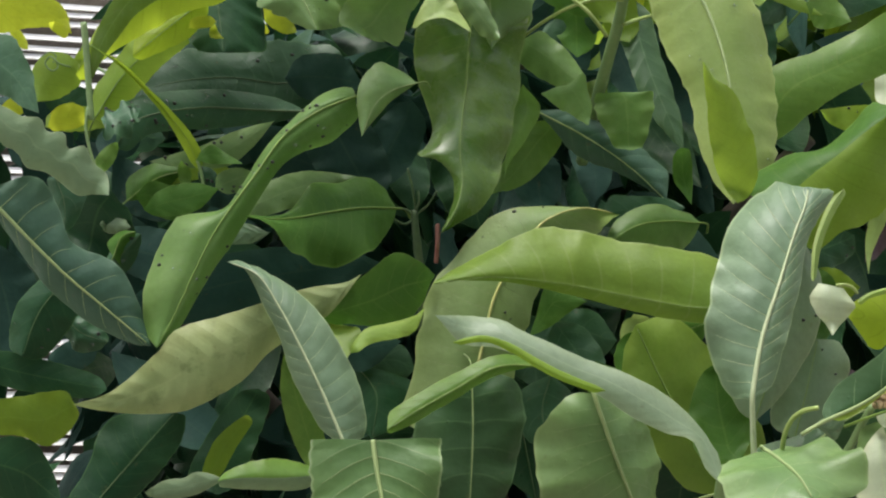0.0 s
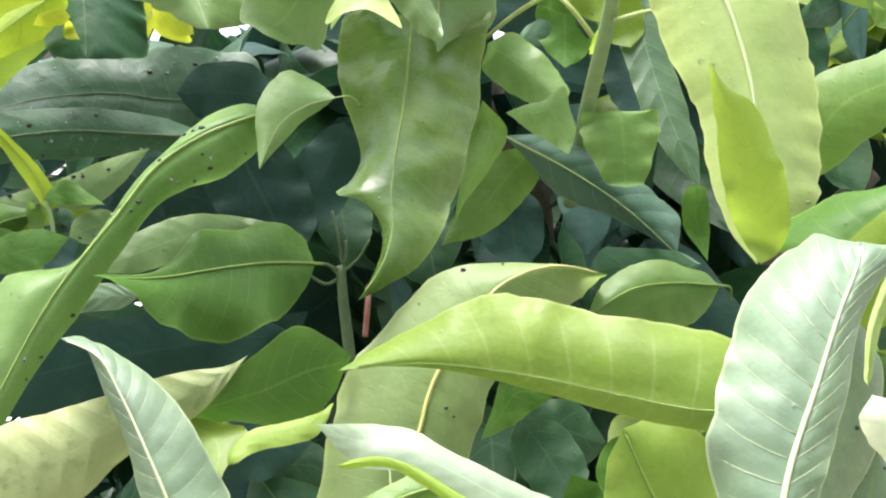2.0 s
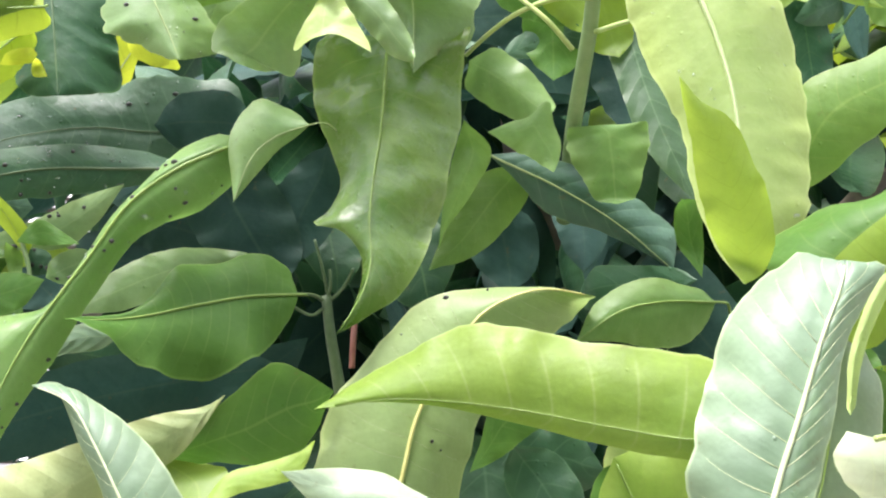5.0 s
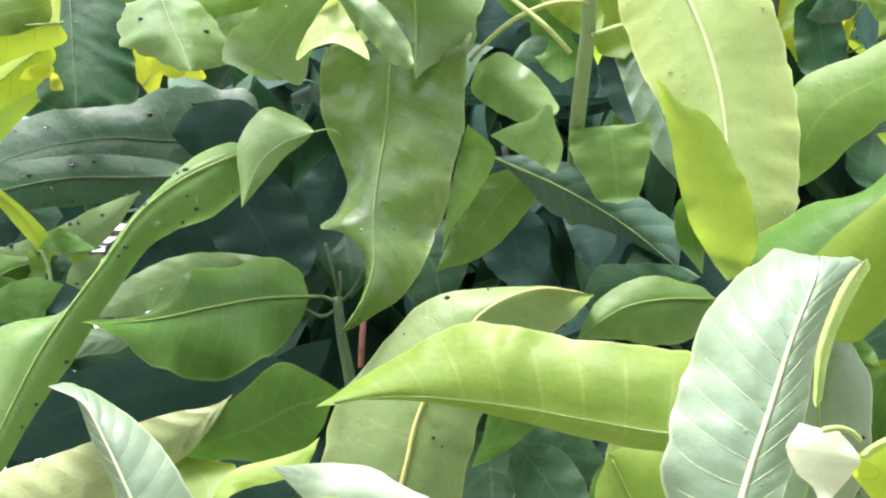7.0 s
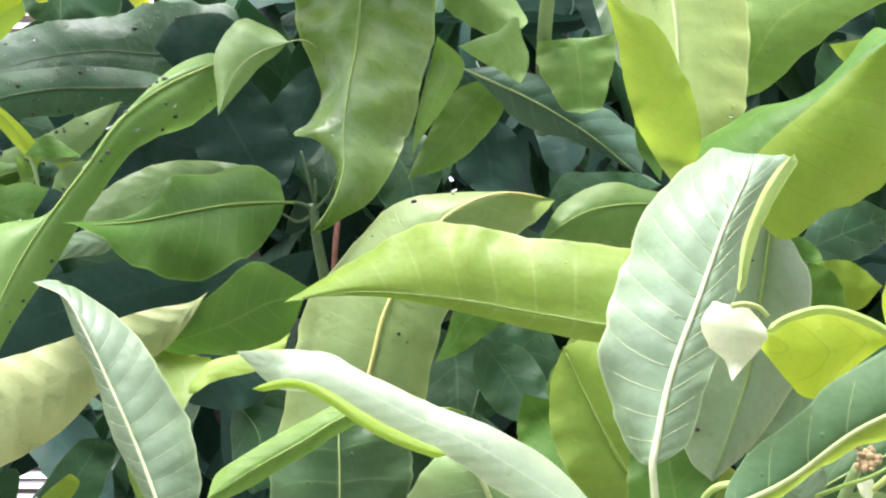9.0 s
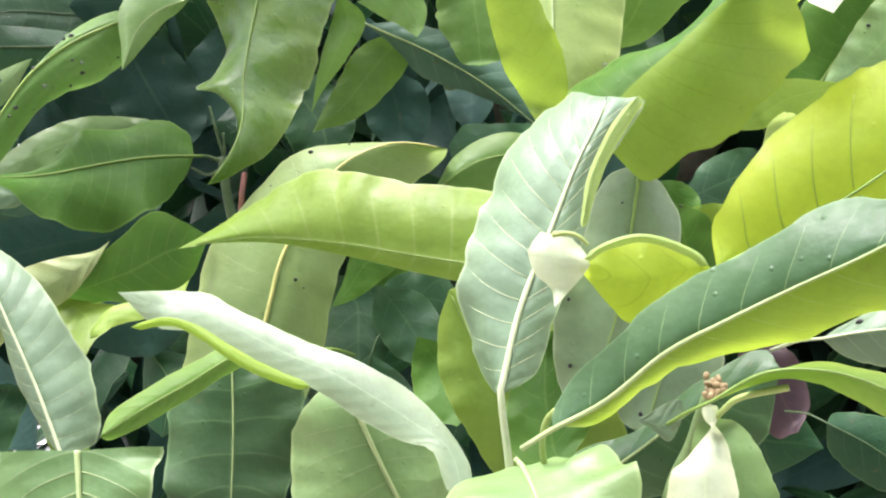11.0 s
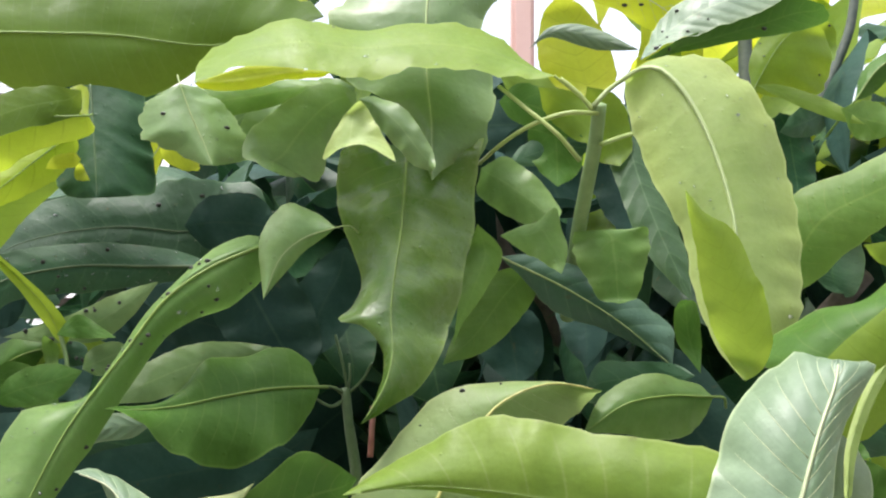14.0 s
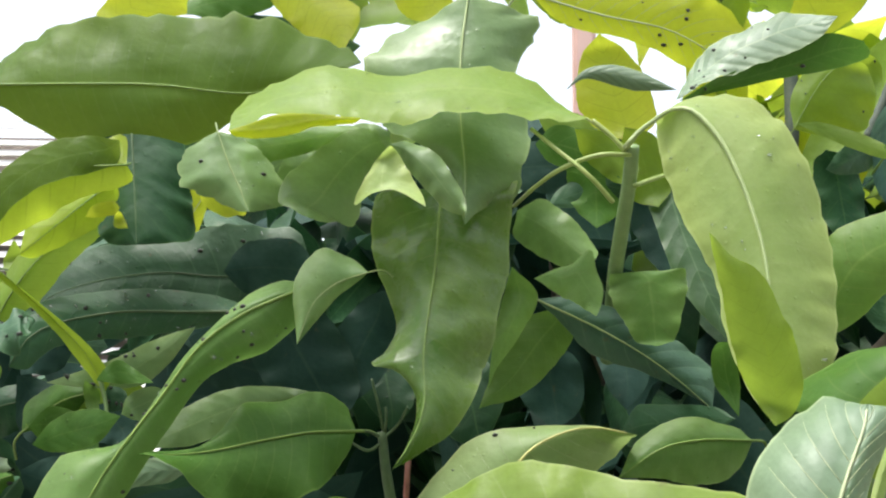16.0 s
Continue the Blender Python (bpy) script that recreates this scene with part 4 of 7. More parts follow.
leaf("lime", "yellow-green curled leaf",
     [(-0.1667, 0.975, 1.3812), (-0.149, 0.9812, 1.4002), (-0.1249, 0.9875, 1.4053), (-0.1004, 0.9938, 1.4165), (-0.0906, 1, 1.4288)],
     [(-0.165, 0.979, 1.3911), (-0.1507, 0.9852, 1.4069), (-0.1255, 0.9915, 1.4133), (-0.1018, 0.9978, 1.4206), (-0.0937, 1.004, 1.4273)],
     [(-0.1587, 0.971, 1.3832), (-0.144, 0.9772, 1.392), (-0.1199, 0.9835, 1.3969), (-0.1029, 0.9898, 1.4033), (-0.0954, 0.996, 1.415)], rib_width=0, uneven=0.12, bulge=0.1)
leaf("silver", "narrow pale glossy mango leaf with cream veins",
     [(-0.172, 0.925, 1.2908), (-0.1957, 0.936, 1.3423), (-0.2234, 0.947, 1.3951), (-0.2451, 0.958, 1.4321), (-0.2636, 0.969, 1.4564), (-0.294, 0.98, 1.4687)],
     [(-0.1893, 0.944, 1.3012), (-0.2005, 0.952, 1.3142), (-0.2251, 0.96, 1.3559), (-0.2387, 0.968, 1.3938), (-0.2562, 0.976, 1.4258), (-0.2729, 0.984, 1.4589), (-0.2821, 0.992, 1.4672)],
     [(-0.1507, 0.949, 1.3055), (-0.1583, 0.957, 1.3482), (-0.1767, 0.965, 1.385), (-0.2063, 0.973, 1.4258), (-0.2357, 0.981, 1.4489), (-0.265, 0.989, 1.4661), (-0.2792, 0.997, 1.4723)], bulge=0.1, rib_width=1, stalk=[(-0.1658, 0.929, 1.2635), (-0.168, 0.929, 1.2792)], veins=0.7)
leaf("fresh", "light green narrow leaf",
     [(-0.1898, 1.02, 1.2468), (-0.2145, 1.02, 1.3146), (-0.2313, 1.02, 1.3828)],
     [(-0.2163, 1.032, 1.2795), (-0.2338, 1.032, 1.3298), (-0.2353, 1.032, 1.3644)],
     [(-0.1834, 1.032, 1.2748), (-0.1989, 1.032, 1.326), (-0.2183, 1.032, 1.3654)], rib_width=0)
leaf("veiny", "broad green mango leaf bent over, with bold cream veins",
     [(-0.1492, 0.89, 1.3009), (-0.1445, 0.88, 1.2693), (-0.1387, 0.87, 1.2379), (-0.1362, 0.86, 1.1946)],
     [(-0.2066, 0.89, 1.2994), (-0.2087, 0.881, 1.2779), (-0.201, 0.871, 1.2374), (-0.1742, 0.862, 1.2069)],
     [(-0.0848, 0.89, 1.3033), (-0.0861, 0.881, 1.2779), (-0.0905, 0.871, 1.2415), (-0.108, 0.862, 1.2084)], bulge=0.05, rib_width=1.5, blunt=1, veins=1.6)
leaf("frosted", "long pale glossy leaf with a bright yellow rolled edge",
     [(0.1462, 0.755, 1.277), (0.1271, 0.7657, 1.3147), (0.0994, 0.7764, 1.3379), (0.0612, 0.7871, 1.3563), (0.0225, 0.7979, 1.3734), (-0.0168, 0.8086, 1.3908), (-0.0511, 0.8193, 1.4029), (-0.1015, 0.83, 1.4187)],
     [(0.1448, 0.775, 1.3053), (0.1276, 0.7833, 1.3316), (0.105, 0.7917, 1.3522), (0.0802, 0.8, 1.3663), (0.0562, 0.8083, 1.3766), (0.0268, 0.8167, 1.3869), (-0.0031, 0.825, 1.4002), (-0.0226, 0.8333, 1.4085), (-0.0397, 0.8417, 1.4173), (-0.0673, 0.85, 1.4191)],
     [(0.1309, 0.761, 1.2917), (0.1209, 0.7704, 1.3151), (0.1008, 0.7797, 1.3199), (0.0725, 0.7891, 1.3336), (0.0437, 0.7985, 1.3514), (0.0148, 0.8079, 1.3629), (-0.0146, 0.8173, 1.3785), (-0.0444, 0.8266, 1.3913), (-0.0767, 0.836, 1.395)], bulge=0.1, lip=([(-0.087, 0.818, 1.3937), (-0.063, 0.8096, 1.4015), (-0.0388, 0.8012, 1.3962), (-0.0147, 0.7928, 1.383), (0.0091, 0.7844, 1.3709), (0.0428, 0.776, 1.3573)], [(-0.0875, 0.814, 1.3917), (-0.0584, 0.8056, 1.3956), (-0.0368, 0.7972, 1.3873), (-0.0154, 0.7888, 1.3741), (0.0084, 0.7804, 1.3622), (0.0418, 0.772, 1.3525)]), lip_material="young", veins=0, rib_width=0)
leaf("fresh", "long arching green leaf",
     [(0.0261, 0.92, 1.3737), (-0.0266, 0.915, 1.3729), (-0.0712, 0.91, 1.3488), (-0.1081, 0.905, 1.3278), (-0.1351, 0.9, 1.3098)],
     [(0.0062, 0.93, 1.3814), (-0.028, 0.926, 1.3838), (-0.0659, 0.922, 1.3666), (-0.1028, 0.918, 1.3456), (-0.1299, 0.913, 1.3276)],
     [(-0.0024, 0.93, 1.3705), (-0.0355, 0.926, 1.3593), (-0.0733, 0.922, 1.3363), (-0.1062, 0.917, 1.3172), (-0.1295, 0.913, 1.3061)], bulge=0.08, veins=0.8)
leaf("deep", "mid-green leaf in shade",
     [(-0.0465, 0.955, 1.3651), (-0.0445, 0.95, 1.3046), (-0.0466, 0.945, 1.2334), (-0.0505, 0.94, 1.1765)],
     [(-0.0953, 0.966, 1.3449), (-0.1019, 0.962, 1.3036), (-0.0957, 0.957, 1.2453), (-0.0724, 0.953, 1.1961)],
     [(0.0004, 0.966, 1.3581), (0.0087, 0.962, 1.3127), (-0.0044, 0.957, 1.2546), (-0.0273, 0.953, 1.2008)], bulge=0.06, rib_width=0.5)
leaf("sheen", "broad light green mango leaf with a yellow midrib",
     [(0.0551, 0.86, 1.35), (0.0778, 0.87, 1.2961), (0.1015, 0.88, 1.2444), (0.1162, 0.89, 1.197)],
     [(0.0427, 0.882, 1.35), (0.0233, 0.888, 1.3364), (0.0096, 0.893, 1.3067), (0.0107, 0.898, 1.2669), (0.021, 0.903, 1.2321), (0.0542, 0.908, 1.1972)],
     [(0.0905, 0.892, 1.344), (0.116, 0.899, 1.323), (0.1312, 0.905, 1.2921), (0.1362, 0.912, 1.2525), (0.135, 0.918, 1.208)], bulge=0.08, rib_width=1.5, veins=0.6)
leaf("lime", "yellow-green leaf behind",
     [(0.2336, 0.95, 1.2489), (0.1958, 0.955, 1.2907), (0.1649, 0.96, 1.3387), (0.1403, 0.965, 1.3871), (0.1262, 0.97, 1.4187)],
     [(0.1808, 0.962, 1.2525), (0.1431, 0.9687, 1.3001), (0.1189, 0.9753, 1.3456), (0.1164, 0.982, 1.3862)],
     [(0.2776, 0.962, 1.2626), (0.265, 0.967, 1.3085), (0.2313, 0.972, 1.3601), (0.1986, 0.977, 1.4063), (0.1631, 0.982, 1.4289)], bulge=0.06, rib_width=1.2)
leaf("ash", "grey-green leaf standing behind",
     [(0.272, 0.9, 1.5118), (0.2635, 0.9, 1.4576), (0.2529, 0.9, 1.3993), (0.2278, 0.9, 1.3247)],
     [(0.245, 0.912, 1.5003), (0.2238, 0.912, 1.4453), (0.206, 0.912, 1.399), (0.2109, 0.912, 1.3444)],
     [(0.2933, 0.912, 1.4918), (0.3036, 0.912, 1.4623), (0.2915, 0.912, 1.3992), (0.2578, 0.912, 1.3487)], bulge=0.08, galls=5, rib_width=0.8)
leaf("mid", "mid-green leaf",
     [(0.2151, 0.9, 1.286), (0.2052, 0.915, 1.3354), (0.2032, 0.93, 1.3871)],
     [(0.1815, 0.914, 1.2844), (0.1696, 0.927, 1.322), (0.1843, 0.94, 1.3647)],
     [(0.2346, 0.914, 1.3179), (0.2297, 0.927, 1.3517), (0.2158, 0.94, 1.3826)], rib_width=0)
leaf("cream", "glossy leaf whitened to stand for caught light",
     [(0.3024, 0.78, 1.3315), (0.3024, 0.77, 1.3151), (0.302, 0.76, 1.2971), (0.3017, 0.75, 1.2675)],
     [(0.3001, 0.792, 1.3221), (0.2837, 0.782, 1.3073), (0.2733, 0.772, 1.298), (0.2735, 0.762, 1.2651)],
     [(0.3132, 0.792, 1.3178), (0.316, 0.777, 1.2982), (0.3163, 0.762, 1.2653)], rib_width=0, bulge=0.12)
leaf("lime", "narrow light green leaf",
     [(0.2954, 0.75, 1.3472), (0.3289, 0.738, 1.3668), (0.3712, 0.725, 1.3663), (0.4135, 0.712, 1.3476), (0.448, 0.7, 1.325)],
     [(0.3508, 0.758, 1.3702), (0.3825, 0.744, 1.3695), (0.4181, 0.729, 1.3593), (0.4469, 0.715, 1.3366)],
     [(0.3432, 0.758, 1.3614), (0.375, 0.744, 1.3531), (0.4173, 0.729, 1.3286), (0.4403, 0.715, 1.3202)], bulge=0.06)
leaf("silver", "pale grey-green leaf",
     [(0.3827, 0.82, 1.3839), (0.4183, 0.81, 1.3901), (0.4672, 0.8, 1.3935)],
     [(0.4008, 0.83, 1.393), (0.4296, 0.822, 1.4077), (0.4574, 0.813, 1.4118)],
     [(0.4039, 0.83, 1.3699), (0.4318, 0.822, 1.3644), (0.4558, 0.813, 1.3704)], bulge=0.05, galls=1)
leaf("silver", "small pale leaf",
     [(0.2591, 0.83, 1.3281), (0.274, 0.83, 1.3297), (0.2897, 0.83, 1.342)],
     [(0.273, 0.834, 1.3355), (0.2845, 0.834, 1.3416)],
     [(0.2699, 0.834, 1.3216), (0.2821, 0.834, 1.3132), (0.2914, 0.834, 1.3317)], rib_width=0)
leaf("dark", "dark green leaf in shade",
     [(0.4186, 0.95, 1.3136), (0.4524, 0.95, 1.2957), (0.4949, 0.95, 1.2646)],
     [(0.4309, 0.962, 1.3207), (0.4695, 0.962, 1.3154), (0.4995, 0.962, 1.2927)],
     [(0.4235, 0.962, 1.2896), (0.4467, 0.962, 1.2678), (0.4805, 0.962, 1.2538)], bulge=0.05)
leaf("mid", "mid-green leaf",
     [(0.3152, 0.95, 1.3963), (0.3014, 0.94, 1.4411), (0.2886, 0.93, 1.4851)],
     [(0.2906, 0.96, 1.4412), (0.2877, 0.943, 1.4675)],
     [(0.3356, 0.96, 1.4218), (0.3375, 0.952, 1.458), (0.3209, 0.943, 1.4804)], galls=2, rib_width=0)
leaf("mid", "green leaf with a brown midrib",
     [(0.4511, 1.1, 1.5944), (0.479, 1.095, 1.6365), (0.5015, 1.09, 1.6707), (0.5239, 1.085, 1.7073), (0.5384, 1.08, 1.7362)],
     [(0.4261, 1.112, 1.6044), (0.4317, 1.107, 1.6526), (0.4573, 1.102, 1.6923), (0.4826, 1.097, 1.7266), (0.5074, 1.092, 1.7504)],
     [(0.4872, 1.112, 1.5979), (0.5215, 1.107, 1.599), (0.5333, 1.102, 1.6185), (0.5383, 1.097, 1.6585), (0.5397, 1.092, 1.6983)], rib_width=0.8, bulge=0.06)
leaf("sheen", "pale green leaf",
     [(0.4406, 1.03, 1.5889), (0.4801, 1.03, 1.6274), (0.5193, 1.03, 1.6893)],
     [(0.4644, 1.042, 1.6294), (0.4894, 1.042, 1.6629)],
     [(0.487, 1.042, 1.5945), (0.5207, 1.042, 1.6182), (0.5465, 1.042, 1.6614)], galls=1, rib_width=0)
leaf("lime", "small light green leaf",
     [(0.3626, 1, 1.5477), (0.393, 0.975, 1.5642), (0.4369, 0.95, 1.5779)],
     [(0.3811, 1.008, 1.5714), (0.3958, 0.986, 1.5869), (0.4184, 0.965, 1.5829)],
     [(0.3851, 1.008, 1.5498), (0.4086, 0.986, 1.5566), (0.4262, 0.965, 1.5672)], rib_width=0)
leaf("cream", "leaf whitened to stand for sky gloss",
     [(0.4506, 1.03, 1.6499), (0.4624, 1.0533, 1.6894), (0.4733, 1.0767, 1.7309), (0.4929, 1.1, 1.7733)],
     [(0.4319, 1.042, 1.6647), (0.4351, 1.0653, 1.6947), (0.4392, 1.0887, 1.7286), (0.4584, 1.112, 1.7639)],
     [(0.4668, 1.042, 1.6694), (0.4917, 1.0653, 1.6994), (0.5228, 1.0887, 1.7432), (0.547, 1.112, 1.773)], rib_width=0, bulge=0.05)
leaf("ash", "grey-green leaf with a ragged edge",
     [(-0.5344, 0.93, 1.6087), (-0.5005, 0.935, 1.5854), (-0.4718, 0.94, 1.5691), (-0.4425, 0.945, 1.5476), (-0.4086, 0.95, 1.5272)],
     [(-0.5135, 0.942, 1.6089), (-0.4936, 0.9445, 1.5999), (-0.4772, 0.947, 1.5991), (-0.4696, 0.9495, 1.5877), (-0.454, 0.952, 1.5862), (-0.4498, 0.9545, 1.5718), (-0.4349, 0.957, 1.5756), (-0.4259, 0.9595, 1.5598), (-0.4127, 0.962, 1.5485)],
     [(-0.5116, 0.942, 1.5728), (-0.4961, 0.9453, 1.5643), (-0.4881, 0.9487, 1.5509), (-0.47, 0.952, 1.5473), (-0.4542, 0.9553, 1.5368), (-0.4403, 0.9587, 1.5268), (-0.4252, 0.962, 1.5289)], bulge=0.08, nib=0.03, rib_width=0, wave=0.012)
leaf("grey_green", "dark blue-green mango leaf",
     [(-0.5285, 0.96, 1.5263), (-0.4585, 0.973, 1.4578), (-0.4151, 0.987, 1.4215), (-0.3668, 1, 1.3821)],
     [(-0.4847, 0.975, 1.5469), (-0.4624, 0.982, 1.5203), (-0.4453, 0.989, 1.4817), (-0.4079, 0.996, 1.4664), (-0.3878, 1.003, 1.4401), (-0.3739, 1.01, 1.4059)],
     [(-0.5144, 0.975, 1.4982), (-0.5043, 0.984, 1.4821), (-0.4709, 0.992, 1.4395), (-0.4275, 1.001, 1.4029), (-0.3882, 1.01, 1.3848)], bulge=0.06, rib_width=1.3, veins=1.3)
leaf("dark", "dark glossy leaf",
     [(-0.4532, 1.05, 1.457), (-0.4849, 1.05, 1.4147), (-0.5002, 1.05, 1.3673)],
     [(-0.4839, 1.062, 1.4507), (-0.5104, 1.062, 1.4195), (-0.5165, 1.062, 1.3791)],
     [(-0.4423, 1.062, 1.428), (-0.4628, 1.062, 1.3867), (-0.4851, 1.062, 1.3647)], bulge=0.06, galls=3)
leaf("dark", "dark leaf",
     [(-0.546, 1.06, 1.3601), (-0.477, 1.055, 1.3512), (-0.4132, 1.05, 1.3353)],
     [(-0.5268, 1.071, 1.3725), (-0.4741, 1.067, 1.3628), (-0.4265, 1.063, 1.3491)],
     [(-0.5248, 1.071, 1.3372), (-0.4721, 1.067, 1.3275), (-0.4316, 1.063, 1.326)], rib_width=0)
leaf("backlit", "yellow-green leaf",
     [(-0.4382, 1, 1.3222), (-0.4662, 1, 1.3149), (-0.4984, 1, 1.3103), (-0.5358, 1, 1.3067)],
     [(-0.4516, 1.012, 1.3348), (-0.4799, 1.012, 1.3307), (-0.5124, 1.012, 1.3255), (-0.5366, 1.012, 1.3216)],
     [(-0.435, 1.012, 1.3109), (-0.4441, 1.012, 1.2944), (-0.4642, 1.012, 1.2795), (-0.4942, 1.012, 1.289), (-0.5322, 1.012, 1.2904)], bulge=0.05, rib_width=0)
leaf("dark", "dark green leaf",
     [(-0.4228, 1.04, 1.2145), (-0.3864, 1.05, 1.2607), (-0.3438, 1.06, 1.313)],
     [(-0.4471, 1.054, 1.2233), (-0.4319, 1.058, 1.2524), (-0.4197, 1.062, 1.2936), (-0.4055, 1.066, 1.3067), (-0.3742, 1.071, 1.3167)],
     [(-0.3857, 1.054, 1.2199), (-0.3421, 1.062, 1.2719), (-0.3329, 1.071, 1.3063)], bulge=0.05)
leaf("dark", "dark leaf",
     [(-0.5221, 1, 1.2566), (-0.4818, 1.01, 1.2568), (-0.4487, 1.02, 1.2229)],
     [(-0.5111, 1.014, 1.2863), (-0.4798, 1.022, 1.2834), (-0.4619, 1.031, 1.2555)],
     [(-0.5072, 1.014, 1.2281), (-0.4771, 1.031, 1.2156)], rib_width=0)
leaf("fresh", "light green drooping leaf",
     [(-0.1892, 0.965, 1.2607), (-0.2308, 0.96, 1.2573), (-0.2691, 0.955, 1.2572), (-0.2932, 0.95, 1.2541)],
     [(-0.2087, 0.977, 1.2692), (-0.2369, 0.972, 1.2748), (-0.2644, 0.967, 1.2714), (-0.2858, 0.962, 1.2622)],
     [(-0.2078, 0.977, 1.2447), (-0.2412, 0.972, 1.2437), (-0.2688, 0.967, 1.245), (-0.2896, 0.962, 1.2474)], bulge=0.08, rib_width=0, under="ash")
leaf("dark", "mid-green leaf",
     [(-0.2959, 1.02, 1.2325), (-0.277, 1.03, 1.289), (-0.258, 1.04, 1.3408)],
     [(-0.3252, 1.034, 1.2475), (-0.312, 1.042, 1.2863), (-0.281, 1.051, 1.3332)],
     [(-0.2744, 1.034, 1.2429), (-0.2544, 1.042, 1.2945), (-0.245, 1.051, 1.3284)], rib_width=0)
leaf("dark", "dark leaf",
     [(-0.4184, 1.06, 1.5425), (-0.435, 1.07, 1.5003), (-0.4464, 1.08, 1.4704)],
     [(-0.4674, 1.074, 1.5477), (-0.4738, 1.091, 1.5128)],
     [(-0.3954, 1.074, 1.5082), (-0.413, 1.091, 1.4786)], galls=2, rib_width=0)
leaf("mid", "small green leaf",
     [(-0.3991, 1.1, 1.544), (-0.3627, 1.1, 1.5373), (-0.3344, 1.1, 1.5186)],
     [(-0.3836, 1.112, 1.5623), (-0.3462, 1.112, 1.5486)],
     [(-0.3871, 1.112, 1.5284), (-0.3569, 1.112, 1.5187)], rib_width=0)
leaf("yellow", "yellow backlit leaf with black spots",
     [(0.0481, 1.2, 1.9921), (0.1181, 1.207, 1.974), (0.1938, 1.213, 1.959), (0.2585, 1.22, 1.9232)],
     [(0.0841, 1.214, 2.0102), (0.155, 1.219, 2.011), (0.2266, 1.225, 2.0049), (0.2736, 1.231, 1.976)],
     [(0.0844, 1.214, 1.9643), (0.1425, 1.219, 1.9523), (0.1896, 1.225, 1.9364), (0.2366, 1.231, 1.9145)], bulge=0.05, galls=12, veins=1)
leaf("yellow", "yellow backlit leaf",
     [(0.1438, 1.2, 1.8375), (0.1294, 1.21, 1.8944), (0.1198, 1.22, 1.9583)],
     [(0.1177, 1.214, 1.8537), (0.0965, 1.222, 1.8857), (0.1028, 1.231, 1.9377)],
     [(0.1747, 1.214, 1.8596), (0.1712, 1.222, 1.9045), (0.1501, 1.231, 1.9436)], bulge=0.05, rib_width=0)
leaf("silver", "grey-green leaf with spots",
     [(0.1749, 1.1, 1.8484), (0.2066, 1.0975, 1.8746), (0.2442, 1.095, 1.8926), (0.2874, 1.0925, 1.9109), (0.3254, 1.09, 1.9286)],
     [(0.1963, 1.13, 1.8883), (0.2185, 1.1267, 1.9134), (0.2438, 1.1233, 1.9271), (0.2834, 1.12, 1.9422)],
     [(0.2073, 1.104, 1.8669), (0.2393, 1.1007, 1.8791), (0.2714, 1.0973, 1.8914), (0.3064, 1.094, 1.9071)], bulge=0.06, galls=9, rib_width=0)
leaf("backlit", "yellow-green leaf with spots",
     [(0.3048, 1.18, 1.846), (0.3319, 1.18, 1.8924), (0.361, 1.18, 1.922)],
     [(0.3072, 1.192, 1.8848), (0.3315, 1.192, 1.9204)],
     [(0.3444, 1.192, 1.8442), (0.3842, 1.192, 1.8561), (0.3928, 1.192, 1.9094)], bulge=0.05, galls=4, rib_width=0.5)
leaf("yellow", "yellow-green backlit leaf",
     [(0.3117, 1.2, 1.9404), (0.3418, 1.2, 1.977), (0.3728, 1.2, 2.0265)],
     [(0.3161, 1.212, 1.9824), (0.3355, 1.212, 2.019)],
     [(0.3561, 1.212, 1.9584), (0.3921, 1.212, 1.989), (0.3998, 1.212, 2.0197)], rib_width=0)
leaf("lime", "narrow light green leaf",
     [(0.2899, 1.12, 1.8343), (0.3283, 1.11, 1.8214), (0.3863, 1.1, 1.7928)],
     [(0.3203, 1.13, 1.8375), (0.3607, 1.113, 1.8176)],
     [(0.3193, 1.13, 1.8236), (0.3607, 1.113, 1.8008)], rib_width=0)
leaf("yellow", "yellow backlit leaf",
     [(-0.2312, 1.25, 2.0415), (-0.1846, 1.225, 1.9865), (-0.1402, 1.2, 1.9287)],
     [(-0.1953, 1.258, 2.0384), (-0.1501, 1.236, 2.0047), (-0.1252, 1.215, 1.977)],
     [(-0.225, 1.258, 2.0064), (-0.1907, 1.236, 1.9636), (-0.1588, 1.215, 1.94)], rib_width=0)
leaf("yellow", "yellow backlit leaf",
     [(-0.4217, 1.3, 1.9876), (-0.3735, 1.3, 2.0177), (-0.3133, 1.3, 2.0488)],
     [(-0.4205, 1.312, 2.0191), (-0.3712, 1.312, 2.0462)],
     [(-0.3757, 1.312, 1.9997), (-0.3254, 1.312, 2.0107), (-0.2833, 1.312, 2.0337)], rib_width=0)
leaf("mid", "green leaf",
     [(-0.312, 1.25, 1.9854), (-0.2588, 1.25, 1.9963), (-0.2119, 1.25, 2.0223)],
     [(-0.3097, 1.262, 2.0128), (-0.2626, 1.262, 2.0328)],
     [(-0.2721, 1.262, 1.9865), (-0.225, 1.262, 1.9984)], rib_width=0)
leaf("yellow", "yellow leaf",
     [(-0.0377, 1.25, 1.9794), (-0.0618, 1.25, 2.0046), (-0.092, 1.25, 2.0428)],
     [(-0.08, 1.262, 1.9908), (-0.0982, 1.262, 2.022)],
     [(-0.0314, 1.262, 2.0107), (-0.0506, 1.262, 2.0489)], rib_width=0)
